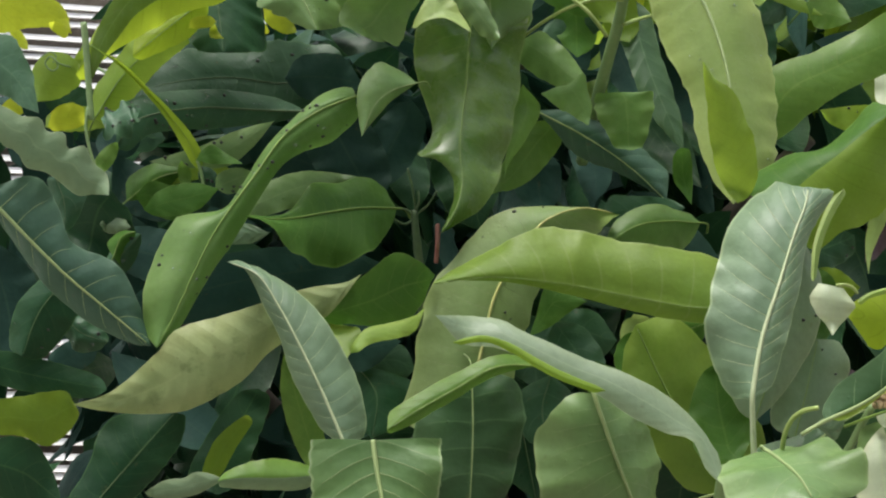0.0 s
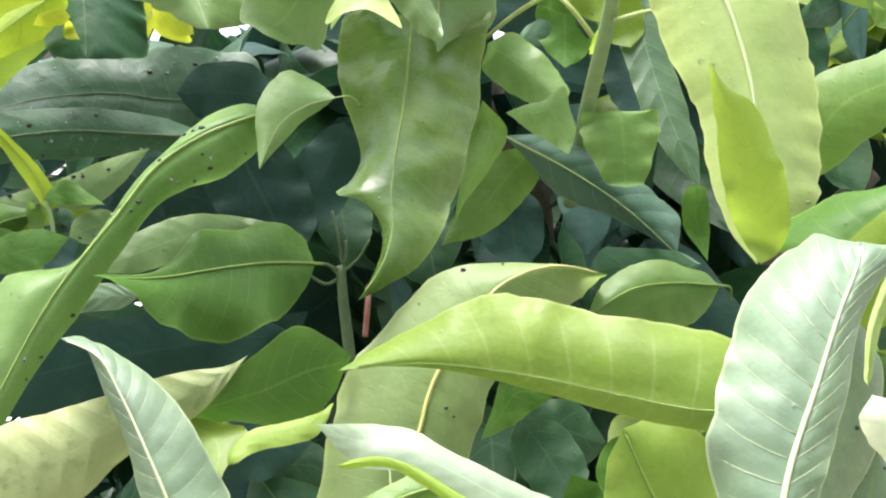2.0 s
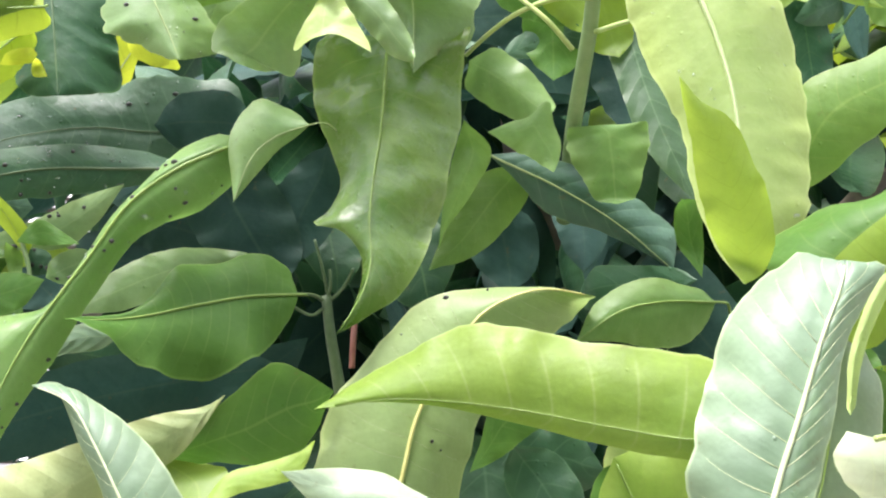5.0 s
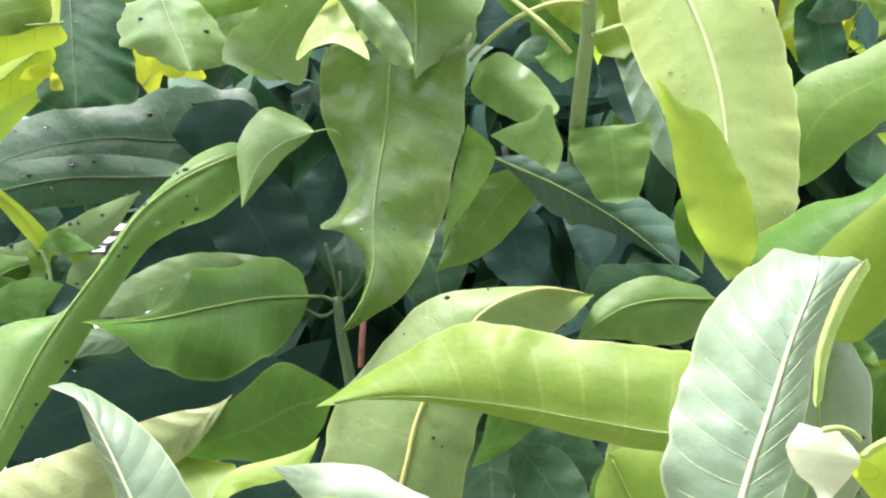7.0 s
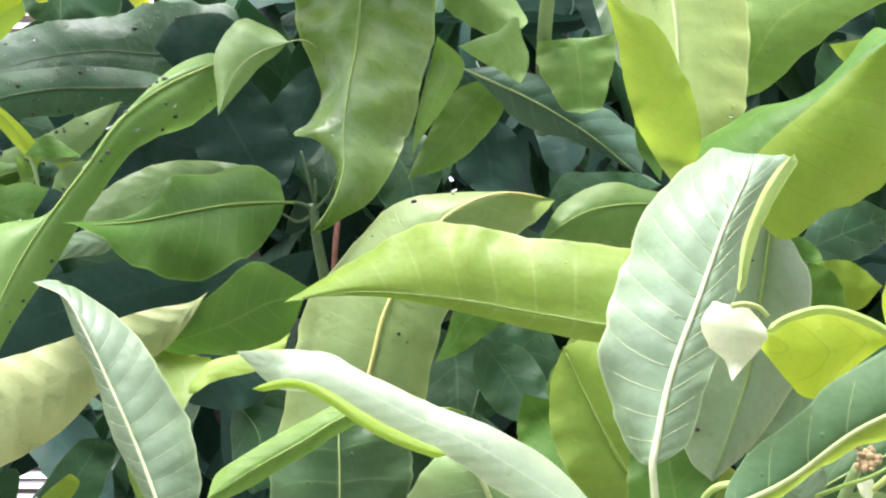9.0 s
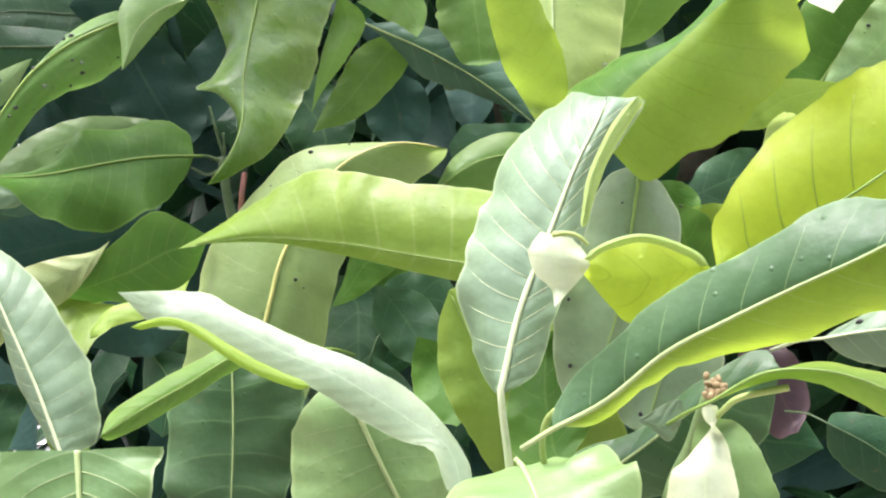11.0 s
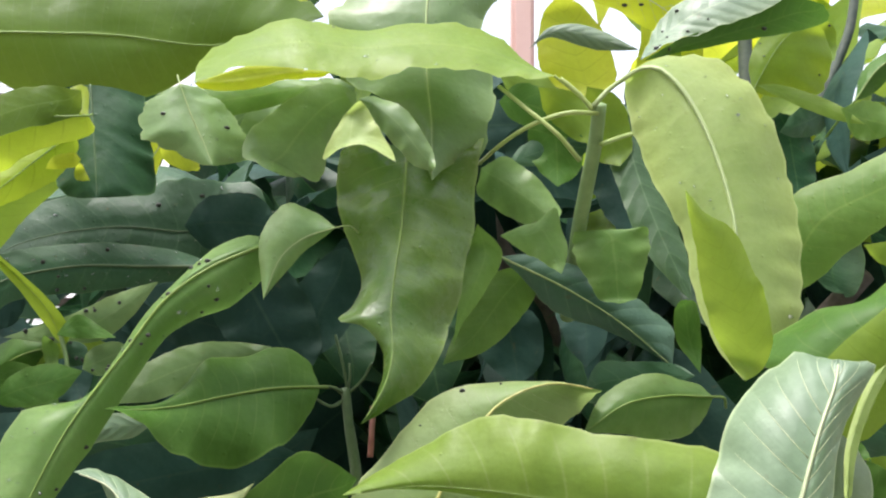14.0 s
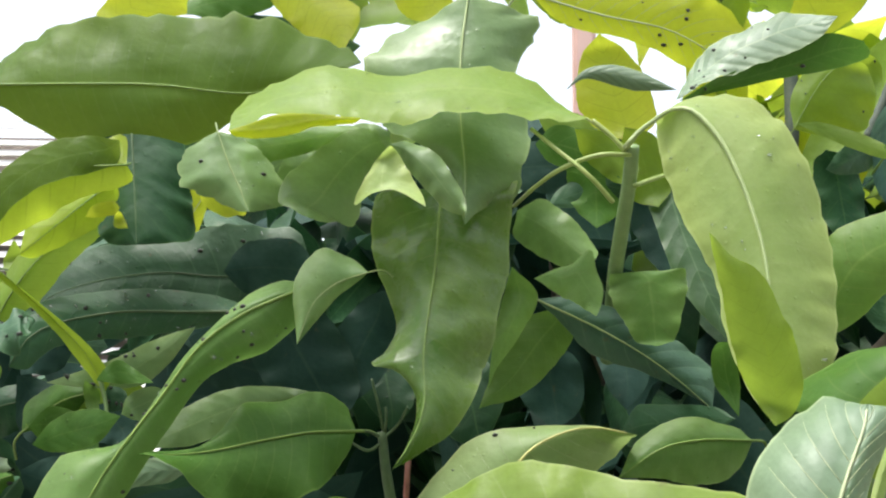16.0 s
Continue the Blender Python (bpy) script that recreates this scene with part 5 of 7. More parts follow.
leaf("silver", "thin grey leaf",
     [(0.0781, 1.15, 1.8733), (0.1164, 1.15, 1.8921), (0.1862, 1.15, 1.8751)],
     [(0.1012, 1.162, 1.9004), (0.1396, 1.162, 1.9023)],
     [(0.1013, 1.162, 1.8894), (0.1447, 1.162, 1.8784)], bulge=0.2, rib_width=0)
leaf("young", "round curled yellow-green leaf",
     [(-0.5393, 1.25, 1.6673), (-0.5147, 1.25, 1.7029), (-0.4891, 1.25, 1.718)],
     [(-0.5485, 1.262, 1.6966), (-0.5311, 1.262, 1.7282), (-0.5045, 1.262, 1.73)],
     [(-0.5149, 1.262, 1.6747), (-0.4893, 1.262, 1.6928)], bulge=0.1, plant=vine, rib_width=0)
leaf("yellow", "small bright yellow leaf",
     [(-0.6201, 1.5, 1.82), (-0.6048, 1.5, 1.8013), (-0.5956, 1.5, 1.7837)],
     [(-0.6151, 1.512, 1.8194), (-0.6008, 1.512, 1.7997)],
     [(-0.6233, 1.512, 1.8072), (-0.607, 1.512, 1.7874)], bulge=0.1, plant=vine, rib_width=0)
leaf("young", "tiny young leaf",
     [(-0.4968, 1.3, 1.7134), (-0.488, 1.3, 1.7386), (-0.4923, 1.3, 1.7516)],
     [(-0.5065, 1.312, 1.7287)],
     [(-0.4863, 1.312, 1.7338)], plant=vine, rib_width=0)
leaf("young", "yellow-green leaf",
     [(-0.524, 1.25, 1.6374), (-0.4825, 1.275, 1.6502), (-0.4419, 1.3, 1.6672)],
     [(-0.5211, 1.266, 1.6575), (-0.4878, 1.309, 1.6742)],
     [(-0.4997, 1.266, 1.6368), (-0.4666, 1.309, 1.6484)], plant=vine, rib_width=0)
leaf("sheen", "broad green leaf bent over below the shoot",
     [(0.1775, 0.74, 1.3098), (0.1824, 0.7167, 1.302), (0.1864, 0.6933, 1.2926), (0.1879, 0.67, 1.2778)],
     [(0.1632, 0.752, 1.3059), (0.1408, 0.7345, 1.3033), (0.1254, 0.717, 1.2963), (0.1218, 0.6995, 1.2843), (0.1338, 0.682, 1.2684)],
     [(0.2052, 0.752, 1.3127), (0.2299, 0.7345, 1.3187), (0.2416, 0.717, 1.3103), (0.2468, 0.6995, 1.2972), (0.2359, 0.682, 1.2792)], bulge=0.06, rib_width=1.2, stalk=[(0.1734, 0.744, 1.3134), (0.1755, 0.744, 1.3113)], veins=0.5)
leaf("young", "small yellow leaf with a brown spot",
     [(0.3467, 1.02, 1.6647), (0.3741, 1.01, 1.6539), (0.4202, 1, 1.6618)],
     [(0.377, 1.03, 1.6708), (0.4015, 1.013, 1.6717)],
     [(0.3653, 1.03, 1.6502), (0.3937, 1.022, 1.6413), (0.4153, 1.013, 1.654)], galls=2, rib_width=0)
leaf("shade_green", "olive leaf against the light",
     [(-0.3165, 1.03, 1.7843), (-0.3635, 1.022, 1.7741), (-0.3922, 1.015, 1.7478), (-0.4236, 1.008, 1.7025), (-0.4397, 1, 1.6441)],
     [(-0.3492, 1.04, 1.7905), (-0.3901, 1.031, 1.7763), (-0.4187, 1.022, 1.7449), (-0.4399, 1.014, 1.6935)],
     [(-0.3206, 1.04, 1.7654), (-0.3594, 1.031, 1.7502), (-0.3932, 1.022, 1.7299), (-0.4206, 1.014, 1.6895)], bulge=0.06, rib_width=0)
leaf("veined_young", "yellow-green leaf glowing against the light",
     [(-0.3116, 1.04, 1.7653), (-0.3679, 1.035, 1.7586), (-0.3997, 1.03, 1.7392), (-0.4346, 1.025, 1.7054), (-0.4563, 1.02, 1.6581)],
     [(-0.3187, 1.05, 1.7957), (-0.3515, 1.045, 1.7774), (-0.3936, 1.039, 1.757), (-0.4336, 1.033, 1.7201)],
     [(-0.3098, 1.05, 1.7522), (-0.3498, 1.046, 1.7371), (-0.3918, 1.042, 1.7096), (-0.4236, 1.038, 1.6862), (-0.4492, 1.033, 1.6554)], bulge=0.06, rib_width=0.6, stalk=[(-0.3096, 1.044, 1.7675), (-0.3106, 1.044, 1.7665)])
leaf("yellow", "small bright yellow leaf",
     [(-0.3812, 1.1, 1.7365), (-0.3651, 1.1, 1.7445), (-0.346, 1.1, 1.7484)],
     [(-0.3764, 1.112, 1.7479), (-0.3583, 1.112, 1.7569)],
     [(-0.3754, 1.112, 1.7368), (-0.3552, 1.112, 1.7417)], bulge=0.06, rib_width=0)
leaf("yellow", "small bright yellow leaf",
     [(-0.3422, 1.12, 1.7287), (-0.3543, 1.12, 1.7379), (-0.3604, 1.12, 1.7501)],
     [(-0.3626, 1.132, 1.7353), (-0.3666, 1.132, 1.7434)],
     [(-0.3495, 1.132, 1.7402), (-0.3566, 1.132, 1.7484)], bulge=0.06, rib_width=0)
leaf("veined_young", "yellow leaf with dark veins lit from behind",
     [(-0.3319, 1.08, 1.7611), (-0.3546, 1.073, 1.7389), (-0.3802, 1.067, 1.7137), (-0.4049, 1.06, 1.6884)],
     [(-0.3474, 1.09, 1.7683), (-0.3771, 1.082, 1.744), (-0.4027, 1.073, 1.7197)],
     [(-0.33, 1.09, 1.7463), (-0.3486, 1.085, 1.7171), (-0.3744, 1.079, 1.7008), (-0.3962, 1.073, 1.6886)], bulge=0.05, rib_width=0.5, stalk=[(-0.3311, 1.084, 1.7642), (-0.3321, 1.084, 1.7632)])
leaf("yellow", "small bright yellow leaf",
     [(-0.347, 1.05, 1.7207), (-0.3329, 1.05, 1.7276), (-0.3178, 1.05, 1.7295)],
     [(-0.3443, 1.062, 1.7341), (-0.3271, 1.062, 1.738)],
     [(-0.3412, 1.062, 1.723), (-0.3251, 1.062, 1.7259)], bulge=0.06, rib_width=0)
leaf("yellow", "small bright yellow leaf",
     [(-0.3097, 1.05, 1.7113), (-0.3168, 1.05, 1.7194), (-0.3188, 1.05, 1.7265)],
     [(-0.324, 1.062, 1.7148), (-0.3251, 1.062, 1.7239)],
     [(-0.315, 1.062, 1.7198), (-0.319, 1.062, 1.7269)], bulge=0.06, rib_width=0)
leaf("yellow", "bright yellow leaf end",
     [(-0.2667, 1.4, 1.81), (-0.2888, 1.4, 1.8232), (-0.3191, 1.4, 1.8397)],
     [(-0.282, 1.412, 1.8357), (-0.3022, 1.412, 1.8459)],
     [(-0.2679, 1.412, 1.8053), (-0.3011, 1.412, 1.8126)], rib_width=0)
leaf("dark", "dark leaf",
     [(0.3721, 1.3, 1.8601), (0.3874, 1.3, 1.8159), (0.3896, 1.3, 1.7539)],
     [(0.3618, 1.312, 1.8445), (0.3652, 1.312, 1.7934)],
     [(0.4064, 1.312, 1.8511), (0.4146, 1.312, 1.794)], rib_width=0)
leaf("slate", "grey-green leaf",
     [(0.4329, 1.3, 1.8704), (0.3914, 1.29, 1.8425), (0.3645, 1.28, 1.8324)],
     [(0.418, 1.31, 1.8795), (0.3874, 1.293, 1.8603)],
     [(0.422, 1.31, 1.842), (0.3856, 1.293, 1.8307)], rib_width=0)
leaf("backlit", "yellow-green spotted leaf",
     [(0.2988, 1.3, 2.0431), (0.2656, 1.3, 2.0034), (0.2403, 1.3, 1.9707)],
     [(0.2641, 1.312, 2.0475), (0.2378, 1.312, 2.0078)],
     [(0.2937, 1.312, 2.0086), (0.2674, 1.312, 1.9749)], galls=3, rib_width=0)
leaf("backlit", "yellow-green leaf",
     [(0.1394, 1.28, 2.0064), (0.1028, 1.28, 2.0096), (0.0483, 1.28, 2.0248)],
     [(0.123, 1.292, 2.0377), (0.0795, 1.292, 2.0439)],
     [(0.1164, 1.292, 1.9918), (0.0798, 1.292, 2.0009)], rib_width=0)
leaf("lime", "light green leaf",
     [(0.1212, 1.2, 1.8375), (0.0935, 1.2, 1.8465), (0.054, 1.2, 1.8634)],
     [(0.1009, 1.212, 1.8676), (0.0723, 1.212, 1.8726)],
     [(0.1061, 1.212, 1.8288), (0.0715, 1.212, 1.8408)], rib_width=0)
leaf("mid", "small green leaf in the shade",
     [(0.0249, 1.02, 1.4041), (0.0437, 1.02, 1.4316), (0.0872, 1.02, 1.4433)],
     [(0.0346, 1.032, 1.429), (0.0446, 1.032, 1.4586), (0.0663, 1.032, 1.4516)],
     [(0.0454, 1.032, 1.4123), (0.0692, 1.032, 1.4299)], rib_width=0)
leaf("pale", "small pale leaf",
     [(0.1316, 1.04, 1.3681), (0.1417, 1.04, 1.4034), (0.1537, 1.04, 1.4309)],
     [(0.1317, 1.052, 1.4087), (0.1407, 1.052, 1.4283)],
     [(0.1512, 1.052, 1.3851), (0.1672, 1.052, 1.4224)], rib_width=0)
leaf("mid", "green leaf under the arching leaf",
     [(0.1388, 1.02, 1.3734), (0.1726, 1.01, 1.4045), (0.2141, 1, 1.4247)],
     [(0.1478, 1.03, 1.4041), (0.1786, 1.013, 1.4281)],
     [(0.1671, 1.03, 1.3737), (0.2078, 1.013, 1.3996)])
leaf("slate", "dark grey-green leaf",
     [(0.0544, 1.08, 1.4057), (0.091, 1.08, 1.4224), (0.1371, 1.08, 1.4026)],
     [(0.0721, 1.092, 1.4307), (0.1126, 1.092, 1.4355)],
     [(0.0827, 1.092, 1.3912), (0.1211, 1.092, 1.3833)], rib_width=0)
leaf("slate", "dark grey-green leaf",
     [(-0.138, 1.1, 1.3711), (-0.1076, 1.1, 1.3813), (-0.0857, 1.1, 1.364)],
     [(-0.1257, 1.112, 1.3862), (-0.1011, 1.112, 1.3904)],
     [(-0.1243, 1.112, 1.3587), (-0.0986, 1.112, 1.3542)], rib_width=0)
leaf("dark", "dark green leaf",
     [(-0.1558, 1.1, 1.3699), (-0.1303, 1.09, 1.3358), (-0.1343, 1.08, 1.2886)],
     [(-0.1594, 1.11, 1.3386), (-0.1526, 1.093, 1.3042)],
     [(-0.0866, 1.11, 1.3484), (-0.0974, 1.093, 1.3069)])
leaf("dark", "dark green leaf with a thin midrib",
     [(0.0085, 1.08, 1.367), (0.0296, 1.08, 1.307), (0.0497, 1.08, 1.2227)],
     [(-0.0132, 1.092, 1.3289), (-0.003, 1.092, 1.2679)],
     [(0.056, 1.092, 1.3312), (0.0661, 1.092, 1.2702)])
leaf("pale", "thin pale curled leaf",
     [(0.3707, 0.95, 1.4787), (0.3745, 0.95, 1.5189), (0.3901, 0.95, 1.5561)],
     [(0.3726, 0.962, 1.5101), (0.3793, 0.962, 1.5464)],
     [(0.3814, 0.962, 1.5053), (0.4028, 0.962, 1.5504)], rib_width=0)
leaf("maroon", "withered maroon leaf",
     [(0.3911, 1, 1.4958), (0.4067, 1, 1.5165), (0.4272, 1, 1.5391)],
     [(0.3988, 1.012, 1.5214), (0.4174, 1.012, 1.5401)],
     [(0.4096, 1.012, 1.5009), (0.4272, 1.012, 1.5215)], rib_width=0)
leaf("maroon", "withered maroon leaf",
     [(0.3606, 1, 1.3637), (0.3859, 1, 1.3398), (0.4085, 1, 1.3005)],
     [(0.3796, 1.012, 1.3787), (0.4098, 1.012, 1.3616), (0.4217, 1.012, 1.324)],
     [(0.3695, 1.012, 1.3272), (0.391, 1.012, 1.2965)], rib_width=0)
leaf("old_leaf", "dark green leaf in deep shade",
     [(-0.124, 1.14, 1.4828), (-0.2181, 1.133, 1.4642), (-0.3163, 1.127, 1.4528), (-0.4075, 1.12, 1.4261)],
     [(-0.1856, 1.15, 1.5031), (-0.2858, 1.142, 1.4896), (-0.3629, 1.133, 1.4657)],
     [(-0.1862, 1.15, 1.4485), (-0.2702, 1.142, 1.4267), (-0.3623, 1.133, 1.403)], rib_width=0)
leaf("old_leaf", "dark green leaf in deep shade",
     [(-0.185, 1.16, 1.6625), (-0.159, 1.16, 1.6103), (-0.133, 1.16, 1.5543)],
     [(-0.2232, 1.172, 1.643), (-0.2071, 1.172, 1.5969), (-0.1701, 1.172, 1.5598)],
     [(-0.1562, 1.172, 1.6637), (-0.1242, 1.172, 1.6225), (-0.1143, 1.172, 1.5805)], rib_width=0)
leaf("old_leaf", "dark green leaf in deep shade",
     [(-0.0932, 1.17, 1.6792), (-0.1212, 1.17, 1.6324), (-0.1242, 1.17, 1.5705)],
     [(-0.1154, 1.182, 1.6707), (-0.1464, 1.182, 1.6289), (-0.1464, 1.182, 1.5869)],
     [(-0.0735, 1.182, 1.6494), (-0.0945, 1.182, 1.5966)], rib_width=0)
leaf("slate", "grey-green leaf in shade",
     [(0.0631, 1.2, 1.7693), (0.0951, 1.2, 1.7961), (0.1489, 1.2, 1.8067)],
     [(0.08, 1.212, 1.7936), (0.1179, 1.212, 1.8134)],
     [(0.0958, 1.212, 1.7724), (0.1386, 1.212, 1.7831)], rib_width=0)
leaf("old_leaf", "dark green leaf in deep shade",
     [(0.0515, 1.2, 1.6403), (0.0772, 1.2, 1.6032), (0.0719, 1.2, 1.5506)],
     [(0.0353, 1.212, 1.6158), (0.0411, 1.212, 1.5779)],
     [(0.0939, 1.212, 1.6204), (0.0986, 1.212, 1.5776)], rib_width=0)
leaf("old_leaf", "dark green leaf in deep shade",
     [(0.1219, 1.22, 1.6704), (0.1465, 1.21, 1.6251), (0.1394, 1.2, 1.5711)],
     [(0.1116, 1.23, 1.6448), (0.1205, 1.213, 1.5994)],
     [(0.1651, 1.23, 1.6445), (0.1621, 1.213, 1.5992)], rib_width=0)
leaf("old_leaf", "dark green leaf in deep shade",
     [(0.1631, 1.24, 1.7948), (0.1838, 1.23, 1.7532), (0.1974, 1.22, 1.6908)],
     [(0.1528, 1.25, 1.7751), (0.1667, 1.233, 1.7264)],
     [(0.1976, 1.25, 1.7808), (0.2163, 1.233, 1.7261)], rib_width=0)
leaf("dark", "dark green leaf",
     [(-0.545, 1.32, 1.6897), (-0.4675, 1.31, 1.6638), (-0.3861, 1.3, 1.6379)],
     [(-0.5257, 1.33, 1.7104), (-0.4604, 1.322, 1.6898), (-0.4085, 1.313, 1.6632)],
     [(-0.5218, 1.33, 1.6601), (-0.4698, 1.322, 1.6346), (-0.4128, 1.313, 1.6214)], rib_width=0)
leaf("dark", "dark green leaf",
     [(-0.5176, 1.3, 1.5669), (-0.4657, 1.3, 1.5786), (-0.4172, 1.3, 1.5424)],
     [(-0.5004, 1.312, 1.5948), (-0.4526, 1.312, 1.5942)],
     [(-0.4965, 1.312, 1.5438), (-0.4488, 1.312, 1.5321)])
# added behind the broad top leaf to block light coming through it
leaf("dark", "dark leaf shading the one before it",
     [(-0.1275, 1.26, 1.9568), (-0.2403, 1.26, 1.937), (-0.3941, 1.26, 1.9101)],
     [(-0.1771, 1.272, 1.9863), (-0.2745, 1.272, 1.9917), (-0.3578, 1.272, 1.9647)],
     [(-0.1744, 1.272, 1.9171), (-0.2691, 1.272, 1.875), (-0.3647, 1.272, 1.871)], rib_width=0)
leaf("slate", "grey-green leaf",
     [(-0.5822, 1.14, 1.7076), (-0.5401, 1.12, 1.6744), (-0.5052, 1.1, 1.629)],
     [(-0.5669, 1.149, 1.7242), (-0.5391, 1.132, 1.715), (-0.5165, 1.114, 1.6749)],
     [(-0.5761, 1.149, 1.6657), (-0.5474, 1.132, 1.6513), (-0.5257, 1.114, 1.637)], plant=vine, rib_width=0)
leaf("yellow", "yellow leaf in the light",
     [(-0.5123, 1.2, 1.6301), (-0.4939, 1.2, 1.6473), (-0.4725, 1.2, 1.6552)],
     [(-0.5093, 1.212, 1.6521), (-0.4899, 1.212, 1.6621)],
     [(-0.5043, 1.212, 1.6274), (-0.4757, 1.212, 1.6353)], plant=vine, rib_width=0)
leaf("yellow", "small bright yellow leaf",
     [(-0.5344, 1.3, 1.7761), (-0.5222, 1.3, 1.7656), (-0.5119, 1.3, 1.7593)],
     [(-0.5284, 1.312, 1.7806), (-0.513, 1.312, 1.7732)],
     [(-0.5345, 1.312, 1.7714), (-0.5202, 1.312, 1.7609)], plant=vine, rib_width=0)
leaf("slate", "crumpled grey leaf with spots",
     [(-0.4375, 1.09, 1.6226), (-0.4225, 1.0875, 1.6279), (-0.4018, 1.085, 1.6372)],
     [(-0.4368, 1.105, 1.6326), (-0.4206, 1.1025, 1.6406), (-0.406, 1.1, 1.6447)],
     [(-0.4307, 1.08, 1.6053), (-0.4125, 1.0775, 1.6022), (-0.3962, 1.075, 1.6149)], wave=0.25, galls=9, drops=5, rib_width=0, uneven=0.6, nib=0.05, bulge=0.2)
leaf("yellow", "small yellow leaf",
     [(-0.5939, 1.3, 1.6556), (-0.5745, 1.3, 1.6708), (-0.5592, 1.3, 1.6614)],
     [(-0.5838, 1.312, 1.6765), (-0.5705, 1.312, 1.6825)],
     [(-0.5828, 1.312, 1.6591), (-0.5695, 1.312, 1.6589)], plant=vine, rib_width=0)
leaf("mid", "small green leaf",
     [(-0.4136, 1.05, 1.4728), (-0.4063, 1.05, 1.4941), (-0.3921, 1.05, 1.5011)],
     [(-0.4217, 1.062, 1.4887), (-0.4085, 1.062, 1.5018)],
     [(-0.4036, 1.062, 1.4651), (-0.3933, 1.062, 1.4833)], galls=2)
leaf("mid", "small green leaf",
     [(-0.3344, 1.07, 1.5816), (-0.3144, 1.07, 1.5915), (-0.2843, 1.07, 1.5803)],
     [(-0.3297, 1.082, 1.5939), (-0.3187, 1.082, 1.6009), (-0.3036, 1.082, 1.5928)],
     [(-0.3176, 1.082, 1.5798)], rib_width=0)
leaf("slate", "small spotted leaf",
     [(-0.3317, 1.09, 1.5692), (-0.3227, 1.09, 1.5691), (-0.3076, 1.09, 1.564)],
     [(-0.331, 1.102, 1.5795), (-0.3189, 1.102, 1.5774)],
     [(-0.3309, 1.102, 1.5585), (-0.3188, 1.102, 1.5585)], galls=6, rib_width=0)
leaf("fresh", "narrow light green leaf",
     [(-0.352, 1.1, 1.5846), (-0.3459, 1.1, 1.5705), (-0.3398, 1.1, 1.5505)],
     [(-0.3562, 1.112, 1.5759), (-0.3511, 1.112, 1.5589)],
     [(-0.3422, 1.112, 1.5759), (-0.3411, 1.112, 1.5619)], rib_width=0)
leaf("mid", "mid-green leaf",
     [(-0.3881, 1.08, 1.5268), (-0.3467, 1.07, 1.5379), (-0.3084, 1.06, 1.551)],
     [(-0.3736, 1.09, 1.549), (-0.339, 1.073, 1.5579)],
     [(-0.3722, 1.09, 1.5211), (-0.3326, 1.073, 1.5271)], rib_width=0)
leaf("old_leaf", "dark green leaf in deep shade",
     [(-0.432, 1.16, 1.5939), (-0.3909, 1.15, 1.563), (-0.3639, 1.14, 1.5221)],
     [(-0.41, 1.17, 1.5902), (-0.375, 1.153, 1.5681)],
     [(-0.4295, 1.17, 1.5431), (-0.3854, 1.153, 1.5222)], rib_width=0)
leaf("lime", "green lower lobe of a folded leaf",
     [(-0.2147, 1.02, 1.4181), (-0.1939, 1, 1.3992), (-0.1736, 0.98, 1.363)],
     [(-0.2099, 1.02, 1.3989), (-0.1954, 1, 1.3792), (-0.1788, 0.98, 1.3647)],
     [(-0.1863, 1.032, 1.4142), (-0.1588, 1.0187, 1.4067), (-0.1563, 1.0053, 1.3943), (-0.1674, 0.992, 1.3781)], rib_width=0, bulge=0.06)
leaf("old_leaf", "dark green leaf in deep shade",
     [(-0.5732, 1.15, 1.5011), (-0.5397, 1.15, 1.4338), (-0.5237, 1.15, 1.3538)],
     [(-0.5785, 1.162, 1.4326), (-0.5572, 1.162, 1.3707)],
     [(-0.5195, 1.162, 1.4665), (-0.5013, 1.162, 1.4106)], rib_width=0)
leaf("old_leaf", "dark green leaf in deep shade",
     [(-0.4893, 1.3, 1.5422), (-0.4315, 1.3, 1.5243), (-0.3669, 1.3, 1.4719)],
     [(-0.4589, 1.312, 1.5546), (-0.4002, 1.312, 1.5245)],
     [(-0.4703, 1.312, 1.4958), (-0.4116, 1.312, 1.4718)], rib_width=0)
leaf("cream", "withered white flake hanging from the bud",
     [(0.2993, 0.775, 1.3442), (0.2996, 0.7735, 1.3372), (0.3009, 0.772, 1.3295)],
     [(0.2951, 0.778, 1.3417), (0.2961, 0.7765, 1.3347), (0.2985, 0.775, 1.3313)],
     [(0.3051, 0.778, 1.3418), (0.3047, 0.7765, 1.3347), (0.3035, 0.775, 1.3313)], rib_width=0, bulge=0.2)
leaf("backlit", "spotted mid-green leaf",
     [(0.311, 0.97, 1.4688), (0.3384, 0.97, 1.4758), (0.3716, 0.97, 1.4661)],
     [(0.3237, 0.982, 1.4837), (0.3501, 0.982, 1.4857)],
     [(0.3237, 0.982, 1.4533), (0.355, 0.982, 1.4475)], galls=2, rib_width=0)
leaf("mid", "small green leaf",
     [(0.2956, 0.98, 1.5055), (0.3121, 0.98, 1.4926), (0.3296, 0.98, 1.4827)],
     [(0.315, 0.992, 1.5057), (0.3286, 0.992, 1.4949)],
     [(0.3031, 0.992, 1.4891), (0.3186, 0.992, 1.4792)], rib_width=0)
leaf("slate", "dark leaf with brown spots",
     [(0.3263, 1.05, 1.4989), (0.3645, 1.05, 1.5158), (0.4026, 1.05, 1.5296)],
     [(0.3458, 1.062, 1.5276), (0.382, 1.062, 1.5405)],
     [(0.3488, 1.062, 1.4844), (0.387, 1.062, 1.4944), (0.4085, 1.062, 1.5111)], galls=3, rib_width=0)
